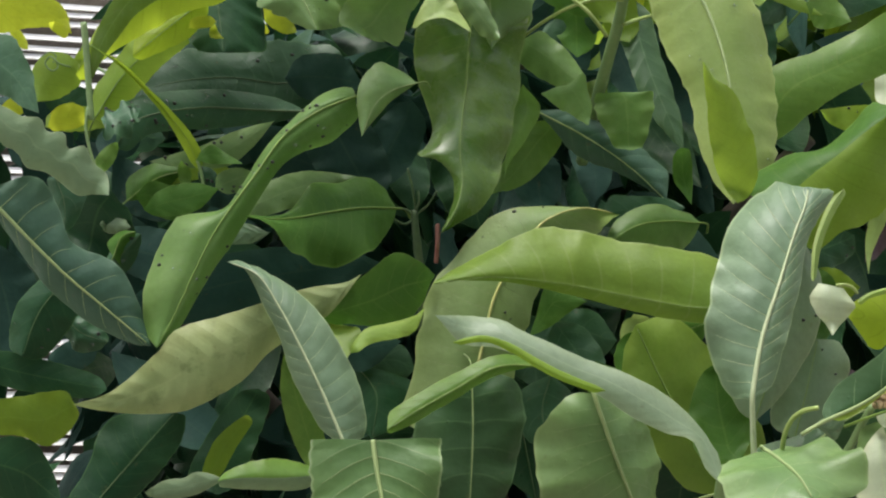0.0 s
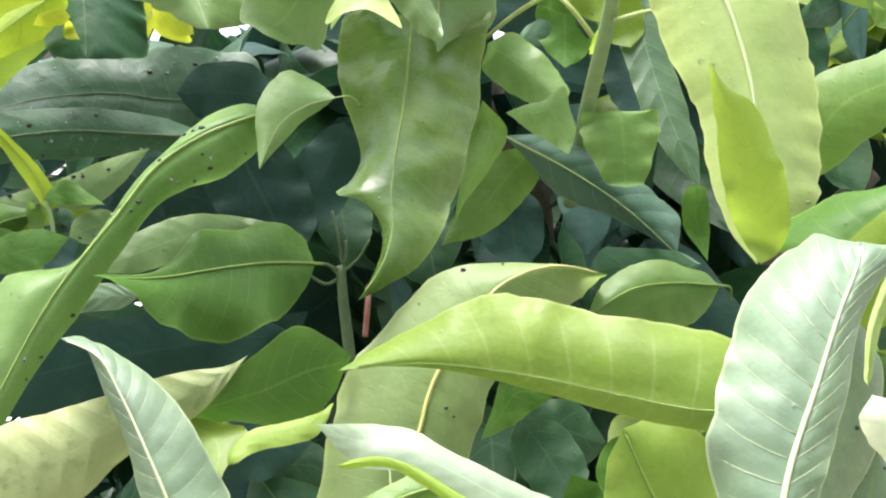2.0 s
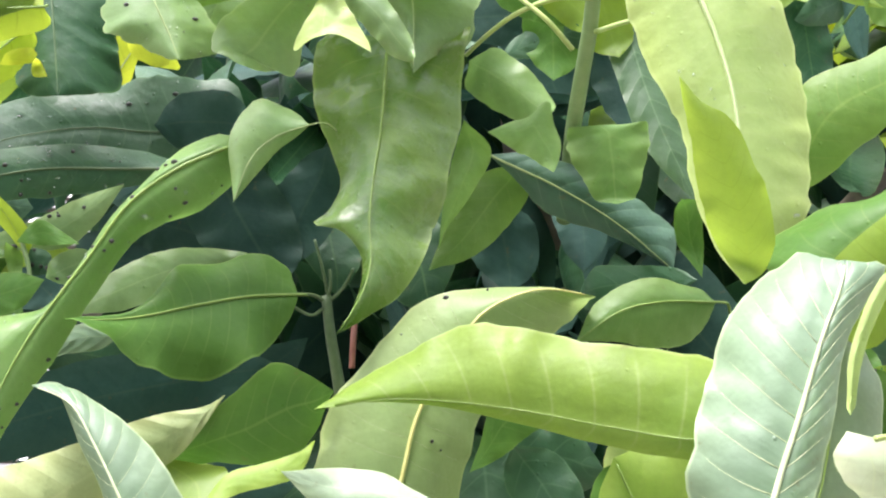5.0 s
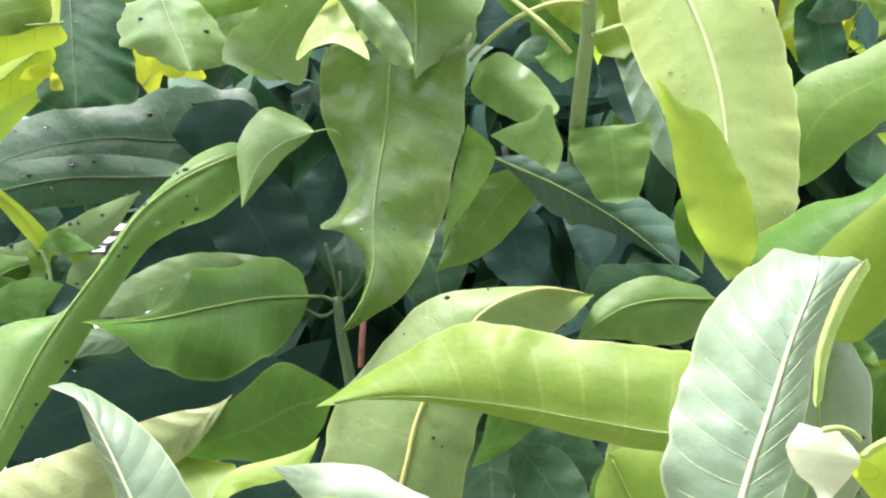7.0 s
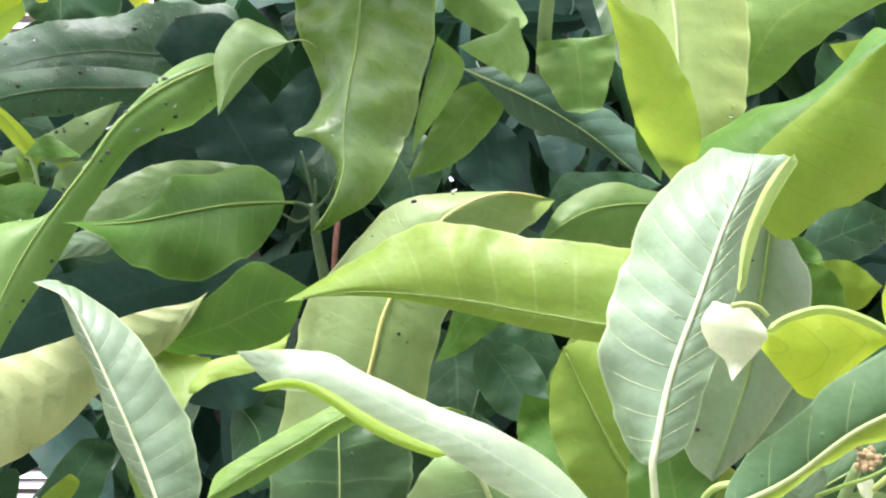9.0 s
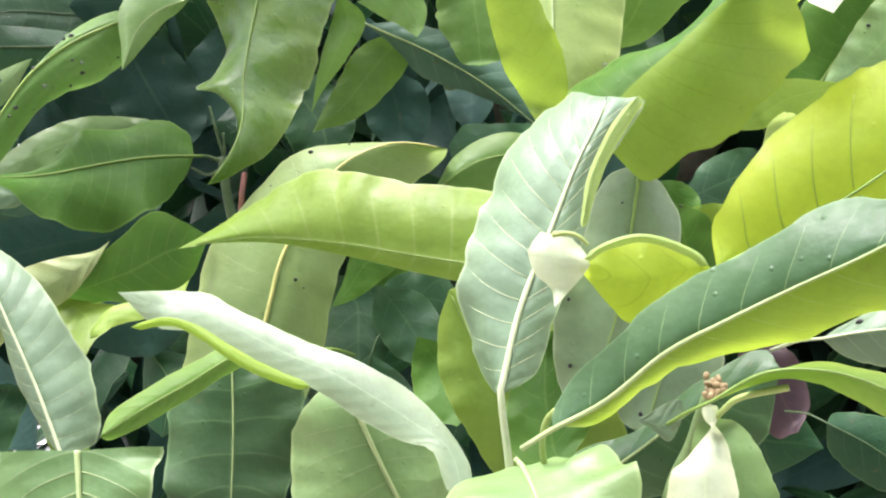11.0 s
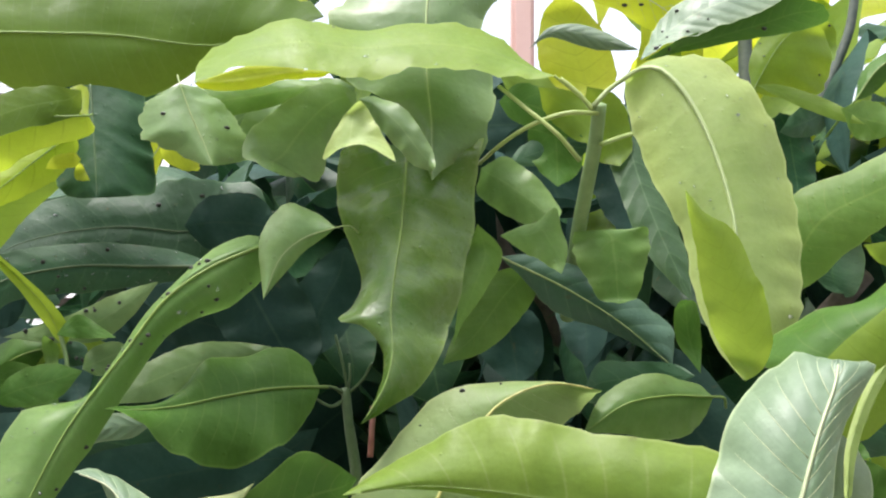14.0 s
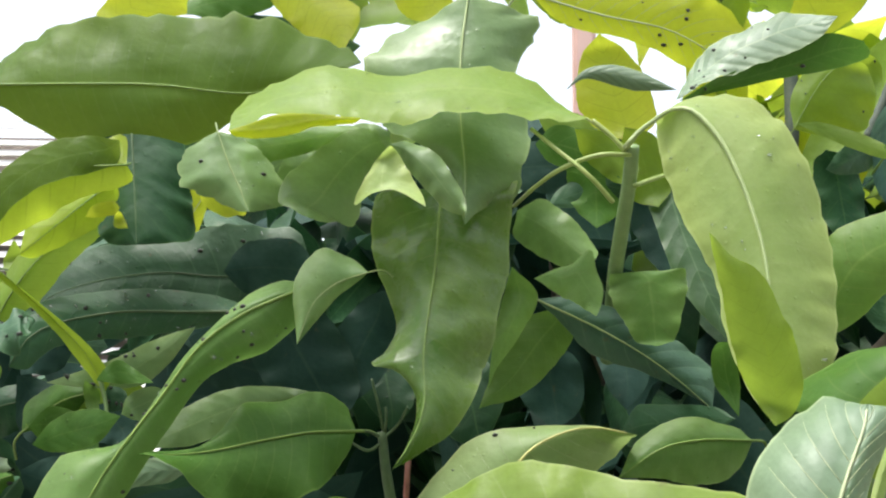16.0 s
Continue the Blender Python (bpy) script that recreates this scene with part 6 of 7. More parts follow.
leaf("mid", "mid-green leaf in the shade",
     [(0.1303, 1, 1.3538), (0.1347, 1, 1.3899), (0.1529, 1, 1.4174)],
     [(0.1151, 1.012, 1.3801), (0.1255, 1.012, 1.4075)],
     [(0.1541, 1.012, 1.3806), (0.1578, 1.012, 1.403)], rib_width=0)
leaf("fresh", "broad green leaf against the light",
     [(0.4456, 1.2, 1.9095), (0.514, 1.2, 1.9269), (0.5633, 1.2, 1.9274), (0.6488, 1.2, 1.9165)],
     [(0.4894, 1.212, 1.9437), (0.5411, 1.212, 1.9643), (0.6161, 1.212, 1.9665)],
     [(0.487, 1.212, 1.9155), (0.5552, 1.212, 1.9219), (0.6172, 1.212, 1.9192)], bulge=0.04, rib_width=0)
leaf("mid", "narrow arching green leaf",
     [(0.4085, 1.18, 1.8392), (0.437, 1.18, 1.8758), (0.4802, 1.18, 1.8965), (0.5332, 1.18, 1.8946)],
     [(0.4261, 1.192, 1.8789), (0.4664, 1.192, 1.9036), (0.5027, 1.192, 1.9096)],
     [(0.433, 1.192, 1.8512), (0.4654, 1.192, 1.8809), (0.4958, 1.192, 1.8947)])
leaf("slate", "blue-green leaf in shade",
     [(0.4244, 1.15, 1.8339), (0.4646, 1.15, 1.8271), (0.5117, 1.15, 1.839)],
     [(0.4587, 1.162, 1.8469), (0.494, 1.162, 1.8539)],
     [(0.444, 1.162, 1.8114), (0.4793, 1.162, 1.8233)], rib_width=0)
leaf("sheen", "grey-green leaf",
     [(0.4488, 1.17, 1.846), (0.4743, 1.17, 1.8698), (0.5106, 1.17, 1.8826)],
     [(0.4605, 1.182, 1.8729), (0.4919, 1.182, 1.8926)],
     [(0.4773, 1.182, 1.8521), (0.5136, 1.182, 1.8611)], rib_width=0)
leaf("lime", "light green leaf dotted with black spots",
     [(0.4799, 1.13, 1.8869), (0.5291, 1.125, 1.8792), (0.6018, 1.12, 1.8733)],
     [(0.5203, 1.141, 1.8979), (0.5685, 1.133, 1.8901)],
     [(0.511, 1.141, 1.8709), (0.5661, 1.133, 1.8661)], galls=11, rib_width=0)
leaf("fresh", "small green leaf",
     [(0.3637, 1.1, 1.8075), (0.3952, 1.1, 1.8046), (0.4207, 1.1, 1.7889)],
     [(0.3921, 1.112, 1.8196), (0.4118, 1.112, 1.8147)],
     [(0.3814, 1.112, 1.7821), (0.404, 1.112, 1.7831)], rib_width=0)
leaf("slate", "grey-green leaf in shade",
     [(0.5625, 1.22, 1.9021), (0.5547, 1.22, 1.8794), (0.5341, 1.22, 1.8576)],
     [(0.5419, 1.232, 1.9022), (0.5282, 1.232, 1.8775)],
     [(0.5782, 1.232, 1.8835), (0.5576, 1.232, 1.8647)], rib_width=0)
leaf("backlit", "green leaf against the light",
     [(0.4002, 1.24, 1.9501), (0.4051, 1.24, 1.9253), (0.4129, 1.24, 1.9006)],
     [(0.397, 1.252, 1.9355), (0.401, 1.252, 1.9108)],
     [(0.4174, 1.252, 1.9424), (0.4204, 1.252, 1.9206)], galls=2, rib_width=0)
leaf("fresh", "narrow olive-green leaf",
     [(-0.4548, 1.1, 1.4652), (-0.4506, 1.1, 1.5028), (-0.4423, 1.1, 1.5424)],
     [(-0.4589, 1.112, 1.4912), (-0.4588, 1.112, 1.5217)],
     [(-0.4487, 1.112, 1.4911), (-0.4435, 1.112, 1.5195)], rib_width=0)
leaf("slate", "pale grey-green leaf",
     [(-0.4731, 1.03, 1.553), (-0.4627, 1.03, 1.5255), (-0.4613, 1.03, 1.4976)],
     [(-0.4828, 1.042, 1.5494), (-0.4758, 1.042, 1.5232), (-0.468, 1.042, 1.5042)],
     [(-0.4438, 1.042, 1.5453), (-0.4451, 1.042, 1.5246), (-0.4554, 1.042, 1.5023)], rib_width=0.8, veins=1, bulge=0.08)
leaf("yellow", "bright yellow leaf lit from behind",
     [(-0.6209, 1.36, 1.8001), (-0.5656, 1.36, 1.8128), (-0.5186, 1.36, 1.7968)],
     [(-0.5892, 1.372, 1.8291), (-0.5462, 1.372, 1.8234)],
     [(-0.5882, 1.372, 1.7981), (-0.5453, 1.372, 1.7986)], plant=vine, rib_width=0)
leaf("young", "olive-yellow strap-like leaf",
     [(-0.4507, 1.13, 1.6303), (-0.4198, 1.12, 1.6804), (-0.3757, 1.11, 1.7255), (-0.3357, 1.1, 1.7695)],
     [(-0.4526, 1.14, 1.6696), (-0.4145, 1.127, 1.7197), (-0.3794, 1.114, 1.7637)],
     [(-0.4319, 1.14, 1.6336), (-0.3818, 1.127, 1.6917), (-0.3406, 1.114, 1.7296)], rib_width=0.6)
leaf("mid", "green leaf in the shade",
     [(-0.4107, 1.12, 1.5393), (-0.3789, 1.12, 1.5665), (-0.3428, 1.12, 1.5777)],
     [(-0.4105, 1.132, 1.5655), (-0.3816, 1.132, 1.5857)],
     [(-0.385, 1.132, 1.5457), (-0.3491, 1.132, 1.5629)])
leaf("sheen", "small grey leaf with spots",
     [(-0.3134, 1.08, 1.5538), (-0.2964, 1.08, 1.5667), (-0.2724, 1.08, 1.5736)],
     [(-0.3117, 1.092, 1.5701), (-0.2917, 1.092, 1.579)],
     [(-0.2986, 1.092, 1.5491), (-0.2786, 1.092, 1.56)], galls=5, rib_width=0)
leaf("old_leaf", "dark green leaf in deep shade",
     [(-0.243, 1.15, 1.6927), (-0.2049, 1.15, 1.7085), (-0.1528, 1.15, 1.6921)],
     [(-0.2242, 1.162, 1.7221), (-0.1791, 1.162, 1.7258)],
     [(-0.2221, 1.162, 1.6738), (-0.177, 1.162, 1.6695)], rib_width=0)
leaf("yellow", "small bright yellow leaf",
     [(-0.2704, 1.15, 1.7724), (-0.2532, 1.15, 1.7582), (-0.2311, 1.15, 1.7469)],
     [(-0.2555, 1.162, 1.7757), (-0.2364, 1.162, 1.7614)],
     [(-0.2665, 1.162, 1.7586), (-0.2464, 1.162, 1.7474)], rib_width=0)
leaf("backlit", "green leaf behind the shoot",
     [(0.1361, 1.16, 1.8406), (0.1569, 1.16, 1.803), (0.167, 1.16, 1.7614)],
     [(0.133, 1.172, 1.8072), (0.144, 1.172, 1.7725)],
     [(0.1701, 1.172, 1.833), (0.1822, 1.172, 1.7844)], rib_width=0)
leaf("old_leaf", "dark green leaf in deep shade",
     [(0.0947, 1.3, 1.8454), (0.1114, 1.3, 1.798), (0.1339, 1.3, 1.7407)],
     [(0.0724, 1.312, 1.8198), (0.093, 1.312, 1.7634)],
     [(0.1471, 1.312, 1.8222), (0.1577, 1.312, 1.7689)], rib_width=0)
leaf("old_leaf", "dark green leaf in deep shade",
     [(0.0144, 1.32, 1.8356), (0.0516, 1.31, 1.839), (0.1007, 1.3, 1.8423)],
     [(0.0404, 1.33, 1.8679), (0.0836, 1.313, 1.8691)],
     [(0.0392, 1.33, 1.8196), (0.0883, 1.313, 1.8137)], rib_width=0)
leaf("sheen", "grey-green ragged leaf",
     [(-0.0882, 1.13, 1.8242), (-0.1445, 1.125, 1.7971), (-0.1969, 1.12, 1.77)],
     [(-0.1145, 1.141, 1.8354), (-0.1768, 1.133, 1.8113)],
     [(-0.097, 1.141, 1.7785), (-0.1643, 1.133, 1.7593)], nib=0.05, rib_width=0)
leaf("backlit", "green leaf behind the shoot",
     [(0.0856, 1.14, 1.8323), (0.1153, 1.14, 1.8055), (0.1439, 1.14, 1.7787)],
     [(0.0952, 1.152, 1.8087), (0.1219, 1.152, 1.7849)],
     [(0.1216, 1.152, 1.8316), (0.1463, 1.152, 1.8067)], rib_width=0)
leaf("mid", "mid-green leaf behind the stalks",
     [(0.0489, 1.15, 1.8196), (0.0834, 1.15, 1.8206), (0.1298, 1.15, 1.7869)],
     [(0.0691, 1.162, 1.8417), (0.1066, 1.162, 1.8308)],
     [(0.0634, 1.162, 1.8049), (0.1019, 1.162, 1.7911)], rib_width=0)
leaf("mid", "mid-green leaf in the shade",
     [(0.1143, 1.2, 1.8301), (0.1021, 1.2, 1.789), (0.1128, 1.2, 1.7488)],
     [(0.0871, 1.212, 1.8146), (0.0898, 1.212, 1.7744)],
     [(0.1388, 1.212, 1.8042), (0.1375, 1.212, 1.7691)], rib_width=0)
leaf("slate", "blue-green leaf in shade",
     [(0.0229, 1.08, 1.4336), (0.0432, 1.07, 1.3985), (0.0392, 1.06, 1.3465)],
     [(0.0083, 1.09, 1.4082), (0.0122, 1.073, 1.3688)],
     [(0.072, 1.09, 1.4129), (0.0681, 1.073, 1.3627)], rib_width=0)
leaf("mid", "mid-green leaf in shade",
     [(0.0616, 1.1, 1.4432), (0.0866, 1.1, 1.4073), (0.1088, 1.1, 1.3607)],
     [(0.049, 1.112, 1.4119), (0.0721, 1.112, 1.3731)],
     [(0.0939, 1.112, 1.4301), (0.114, 1.112, 1.3883)], rib_width=0)
leaf("slate", "blue-green leaf in shade",
     [(0.0559, 1.05, 1.3642), (0.0458, 1.045, 1.321), (0.0602, 1.04, 1.2783)],
     [(0.0217, 1.061, 1.3395), (0.0273, 1.053, 1.2965)],
     [(0.0863, 1.061, 1.3384), (0.0909, 1.053, 1.2984)])
leaf("mid", "mid-green leaf in shade",
     [(0.0973, 1.02, 1.3799), (0.1262, 1.01, 1.3519), (0.1309, 1, 1.3061)],
     [(0.0917, 1.03, 1.3507), (0.1013, 1.013, 1.3146)],
     [(0.1394, 1.03, 1.365), (0.1538, 1.013, 1.328)], rib_width=0)
leaf("slate", "blue-green leaf in shade",
     [(0.0607, 1.06, 1.424), (0.0847, 1.055, 1.3959), (0.1089, 1.05, 1.3493)],
     [(0.055, 1.071, 1.3948), (0.0752, 1.063, 1.3617)],
     [(0.0988, 1.071, 1.4149), (0.119, 1.063, 1.3818)], rib_width=0)
leaf("slate", "blue-green leaf in shade",
     [(0.0009, 1.08, 1.3942), (0.0063, 1.08, 1.3551), (-0.0127, 1.08, 1.3148)],
     [(-0.0198, 1.092, 1.3784), (-0.0241, 1.092, 1.3334)],
     [(0.0303, 1.092, 1.3742), (0.0212, 1.092, 1.3291)], rib_width=0)
leaf("sheen", "grey-green ragged leaf",
     [(-0.1696, 1.13, 1.8134), (-0.1927, 1.13, 1.7894), (-0.2188, 1.13, 1.7674)],
     [(-0.203, 1.142, 1.8171), (-0.2261, 1.142, 1.793)],
     [(-0.1648, 1.142, 1.7905), (-0.1908, 1.142, 1.7655)], nib=0.05, rib_width=0)
leaf("old_leaf", "dark green leaf in deep shade",
     [(-0.2863, 1.22, 1.6185), (-0.2301, 1.21, 1.5999), (-0.1645, 1.2, 1.5916)],
     [(-0.2626, 1.232, 1.6444), (-0.2043, 1.212, 1.6343)],
     [(-0.2616, 1.232, 1.5915), (-0.2034, 1.212, 1.5717)], rib_width=0)
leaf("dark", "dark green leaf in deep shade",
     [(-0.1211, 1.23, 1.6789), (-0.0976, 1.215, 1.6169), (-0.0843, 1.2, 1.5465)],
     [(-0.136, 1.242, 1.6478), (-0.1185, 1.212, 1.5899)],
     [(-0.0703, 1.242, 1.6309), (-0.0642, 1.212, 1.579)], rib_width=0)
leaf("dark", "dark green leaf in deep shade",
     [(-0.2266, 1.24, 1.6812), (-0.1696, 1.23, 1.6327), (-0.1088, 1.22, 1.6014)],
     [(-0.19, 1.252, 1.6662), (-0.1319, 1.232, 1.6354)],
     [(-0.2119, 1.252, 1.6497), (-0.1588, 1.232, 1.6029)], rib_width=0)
leaf("old_leaf", "dark green leaf in deep shade",
     [(-0.4506, 1.24, 1.5075), (-0.4027, 1.23, 1.4885), (-0.3494, 1.22, 1.4865)],
     [(-0.4197, 1.252, 1.5233), (-0.3713, 1.232, 1.5168)],
     [(-0.4238, 1.252, 1.4687), (-0.3752, 1.232, 1.456)], rib_width=0)
leaf("ash", "grey-green leaf dotted with spots behind the shoot",
     [(0.2735, 0.91, 1.3072), (0.2888, 0.915, 1.3579), (0.302, 0.92, 1.4094)],
     [(0.2552, 0.922, 1.3257), (0.2686, 0.927, 1.374), (0.286, 0.932, 1.4112)],
     [(0.3126, 0.922, 1.3286), (0.3376, 0.927, 1.3644), (0.3335, 0.932, 1.4045)], bulge=0.06, galls=6, rib_width=0.5)
leaf("deep", "dark green leaf behind the shoot",
     [(0.1882, 0.86, 1.2627), (0.2468, 0.8533, 1.294), (0.3, 0.8467, 1.333), (0.3593, 0.84, 1.3626)],
     [(0.2204, 0.872, 1.301), (0.263, 0.8653, 1.317), (0.3055, 0.8587, 1.3524), (0.3482, 0.852, 1.3754)],
     [(0.255, 0.872, 1.2622), (0.3076, 0.862, 1.2867), (0.3485, 0.852, 1.3105)], bulge=0.06, rib_width=0.8)
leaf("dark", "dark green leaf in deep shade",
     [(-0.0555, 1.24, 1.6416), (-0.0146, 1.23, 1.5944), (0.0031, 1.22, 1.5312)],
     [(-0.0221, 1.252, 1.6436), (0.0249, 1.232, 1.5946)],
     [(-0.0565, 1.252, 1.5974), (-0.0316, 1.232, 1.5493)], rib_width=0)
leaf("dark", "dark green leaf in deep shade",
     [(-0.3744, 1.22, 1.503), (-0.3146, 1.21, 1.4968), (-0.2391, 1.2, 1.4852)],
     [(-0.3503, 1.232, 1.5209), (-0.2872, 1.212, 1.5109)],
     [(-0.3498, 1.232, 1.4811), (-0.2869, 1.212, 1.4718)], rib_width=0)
leaf("old_leaf", "dark green leaf in deep shade",
     [(0.2446, 1.05, 1.3959), (0.2829, 1.05, 1.3671), (0.3161, 1.05, 1.3193)],
     [(0.2852, 1.062, 1.3957), (0.3237, 1.062, 1.357)],
     [(0.2463, 1.062, 1.3567), (0.28, 1.062, 1.3132)], rib_width=0)
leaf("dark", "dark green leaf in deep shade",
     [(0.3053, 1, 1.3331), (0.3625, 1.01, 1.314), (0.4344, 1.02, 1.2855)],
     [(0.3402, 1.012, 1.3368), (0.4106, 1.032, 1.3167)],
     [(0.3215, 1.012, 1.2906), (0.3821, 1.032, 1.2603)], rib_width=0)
leaf("fresh", "small green leaf standing up",
     [(-0.4357, 1.06, 1.5658), (-0.4271, 1.06, 1.5806), (-0.4161, 1.06, 1.5957)],
     [(-0.4416, 1.072, 1.5719), (-0.4347, 1.072, 1.5868), (-0.4234, 1.072, 1.5959)],
     [(-0.429, 1.072, 1.5659), (-0.4201, 1.072, 1.5766), (-0.4166, 1.072, 1.5889)], rib_width=0)
leaf("slate", "small dark glossy leaf with a pale rim",
     [(-0.4174, 1.06, 1.4625), (-0.4031, 1.055, 1.4794), (-0.3861, 1.05, 1.4988)],
     [(-0.4234, 1.072, 1.4726), (-0.4131, 1.067, 1.4906), (-0.3967, 1.062, 1.4993)],
     [(-0.4062, 1.072, 1.4558), (-0.3946, 1.067, 1.4686), (-0.3874, 1.062, 1.4889)], rib_width=0.8, bulge=0.15, drops=5)
leaf("ash", "small grey curled leaf",
     [(-0.4318, 1.07, 1.5081), (-0.4151, 1.065, 1.512), (-0.3979, 1.06, 1.5063)],
     [(-0.4268, 1.082, 1.5179), (-0.4103, 1.072, 1.5177)],
     [(-0.4248, 1.082, 1.501), (-0.4094, 1.072, 1.4996)], rib_width=0, bulge=0.2, wave=0.2)
leaf("mid", "narrow bent green leaf",
     [(-0.4523, 1.08, 1.4696), (-0.4419, 1.08, 1.4953), (-0.4391, 1.08, 1.5348)],
     [(-0.4504, 1.092, 1.4928), (-0.4462, 1.092, 1.5266)],
     [(-0.4394, 1.092, 1.4842), (-0.434, 1.092, 1.521)], rib_width=0, bulge=0.15)
leaf("slate", "curled wet leaf with black spots",
     [(-0.4698, 1.09, 1.4151), (-0.4482, 1.085, 1.3941), (-0.4178, 1.08, 1.3843)],
     [(-0.456, 1.102, 1.4201), (-0.4339, 1.097, 1.4068), (-0.4208, 1.092, 1.3926)],
     [(-0.4671, 1.102, 1.3936), (-0.4535, 1.097, 1.3735), (-0.4317, 1.092, 1.3742)], rib_width=0.6, bulge=0.2, wave=0.2, galls=7, drops=8, nib=0.04)
leaf("old_leaf", "dark green leaf in deep shade",
     [(-0.4979, 1.2, 1.35), (-0.4709, 1.2, 1.3746), (-0.443, 1.2, 1.3871)],
     [(-0.4977, 1.212, 1.3692), (-0.4669, 1.212, 1.389)],
     [(-0.4837, 1.212, 1.3416), (-0.4496, 1.212, 1.3608)], rib_width=0)
leaf("sheen", "grey-green leaf behind the whitish one",
     [(0.3067, 0.8, 1.3337), (0.3154, 0.7925, 1.3068), (0.3249, 0.785, 1.2627)],
     [(0.2965, 0.812, 1.3246), (0.2914, 0.8045, 1.2939), (0.2955, 0.797, 1.2603)],
     [(0.3271, 0.812, 1.3258), (0.3421, 0.8045, 1.3016), (0.3515, 0.797, 1.2606)], rib_width=0, bulge=0.08)
leaf("old_leaf", "dark green leaf in deep shade",
     [(-0.4044, 1.25, 1.6527), (-0.4252, 1.25, 1.6246), (-0.4582, 1.25, 1.6023)],
     [(-0.431, 1.262, 1.6538), (-0.464, 1.262, 1.6316)],
     [(-0.4106, 1.262, 1.6349), (-0.4234, 1.262, 1.6098)], rib_width=0)
leaf("old_leaf", "dark green leaf in deep shade",
     [(-0.4246, 1.28, 1.5952), (-0.3945, 1.28, 1.5756), (-0.3552, 1.28, 1.5354)],
     [(-0.3973, 1.292, 1.6157), (-0.3618, 1.292, 1.5927), (-0.3468, 1.292, 1.5651)],
     [(-0.4218, 1.292, 1.5687), (-0.3974, 1.292, 1.5417)], rib_width=0)
leaf("old_leaf", "dark green leaf in deep shade",
     [(-0.3234, 1.3, 1.6098), (-0.2908, 1.29, 1.6385), (-0.2285, 1.28, 1.6579)],
     [(-0.3206, 1.312, 1.6317), (-0.2845, 1.292, 1.657)],
     [(-0.3039, 1.312, 1.6051), (-0.2552, 1.292, 1.6263)], rib_width=0)
leaf("old_leaf", "dark green leaf in deep shade",
     [(-0.3479, 1.3, 1.5801), (-0.296, 1.3, 1.5896), (-0.2395, 1.3, 1.5851)],
     [(-0.3395, 1.312, 1.6142), (-0.2832, 1.312, 1.6169)],
     [(-0.3301, 1.312, 1.5573), (-0.2809, 1.312, 1.5594)], rib_width=0)
leaf("backlit", "narrow olive-green leaf",
     [(-0.3061, 1, 1.2496), (-0.2907, 1, 1.2837), (-0.2666, 1, 1.3153)],
     [(-0.3119, 1.012, 1.2539), (-0.2998, 1.012, 1.2882), (-0.2752, 1.012, 1.3116)],
     [(-0.2953, 1.012, 1.2485), (-0.2769, 1.012, 1.283), (-0.263, 1.012, 1.3061)], rib_width=0)
leaf("ash", "pale curled tip of a drooping leaf",
     [(-0.2875, 0.955, 1.2558), (-0.3122, 0.9567, 1.2499), (-0.339, 0.9583, 1.2449), (-0.3626, 0.96, 1.2412)],
     [(-0.3023, 0.967, 1.2598), (-0.316, 0.9683, 1.2606), (-0.3267, 0.9695, 1.2548), (-0.3446, 0.9708, 1.2522), (-0.3563, 0.972, 1.2453)],
     [(-0.299, 0.967, 1.2467), (-0.3151, 0.9687, 1.2386), (-0.3394, 0.9703, 1.2337), (-0.357, 0.972, 1.2355)], bulge=0.12, rib_width=0)
twig("stem", [(-0.333, 1.08, 1.5826), (-0.3274, 1.08, 1.5643), (-0.3241, 1.08, 1.543)], 0.002, 0.0016, vine)
leaf("mid", "green folded half of a spotted leaf",
     [(0.1775, 1.1, 1.8478), (0.2172, 1.1, 1.8633), (0.2552, 1.1, 1.8789), (0.2962, 1.1, 1.8925), (0.3512, 1.1, 1.9085)],
     [(0.2097, 1.102, 1.8684), (0.245, 1.102, 1.883), (0.2779, 1.102, 1.8976), (0.3167, 1.102, 1.9164)],
     [(0.2139, 1.115, 1.8607), (0.2493, 1.115, 1.8691), (0.2861, 1.115, 1.8777), (0.3208, 1.115, 1.8846), (0.3599, 1.115, 1.8972)], bulge=0.06, rib_width=0, galls=2)
leaf("old_leaf", "dark green leaf in deep shade",
     [(-0.2294, 1.08, 1.4045), (-0.1673, 1.08, 1.3947), (-0.1054, 1.08, 1.3944)],
     [(-0.2131, 1.092, 1.4228), (-0.1599, 1.092, 1.4177)],
     [(-0.2029, 1.092, 1.3704), (-0.1451, 1.092, 1.3606)], rib_width=0)
twig("twig_grey", [(0.4646, 1.3, 2.0136), (0.455, 1.3, 1.9602), (0.4396, 1.3, 1.9207), (0.4164, 1.3, 1.8713)], 0.005, 0.006)
twig("petiole", [(0.1932, 0.64, 1.4482), (0.2007, 0.6417, 1.4491), (0.2077, 0.6433, 1.4474), (0.2128, 0.645, 1.4429)], 0.0016, 0.0011)
twig("stem", [(0.1238, 1.03, 1.7847), (0.1233, 1.05, 1.7562), (0.1206, 1.08, 1.7221), (0.1187, 1.12, 1.6833), (0.1219, 1.2, 1.6199)], 0.0062, 0.0075)
twig("petiole", [(0.1177, 1.03, 1.7794), (0.1049, 1.028, 1.7932), (0.09, 1.03, 1.8071)], 0.0022, 0.0018)
twig("petiole", [(0.1228, 1.03, 1.7766), (0.095, 1.03, 1.7759), (0.0659, 1.04, 1.7674), (0.0444, 1.07, 1.7584), (0.0259, 1.1, 1.7465)], 0.0022, 0.0018)
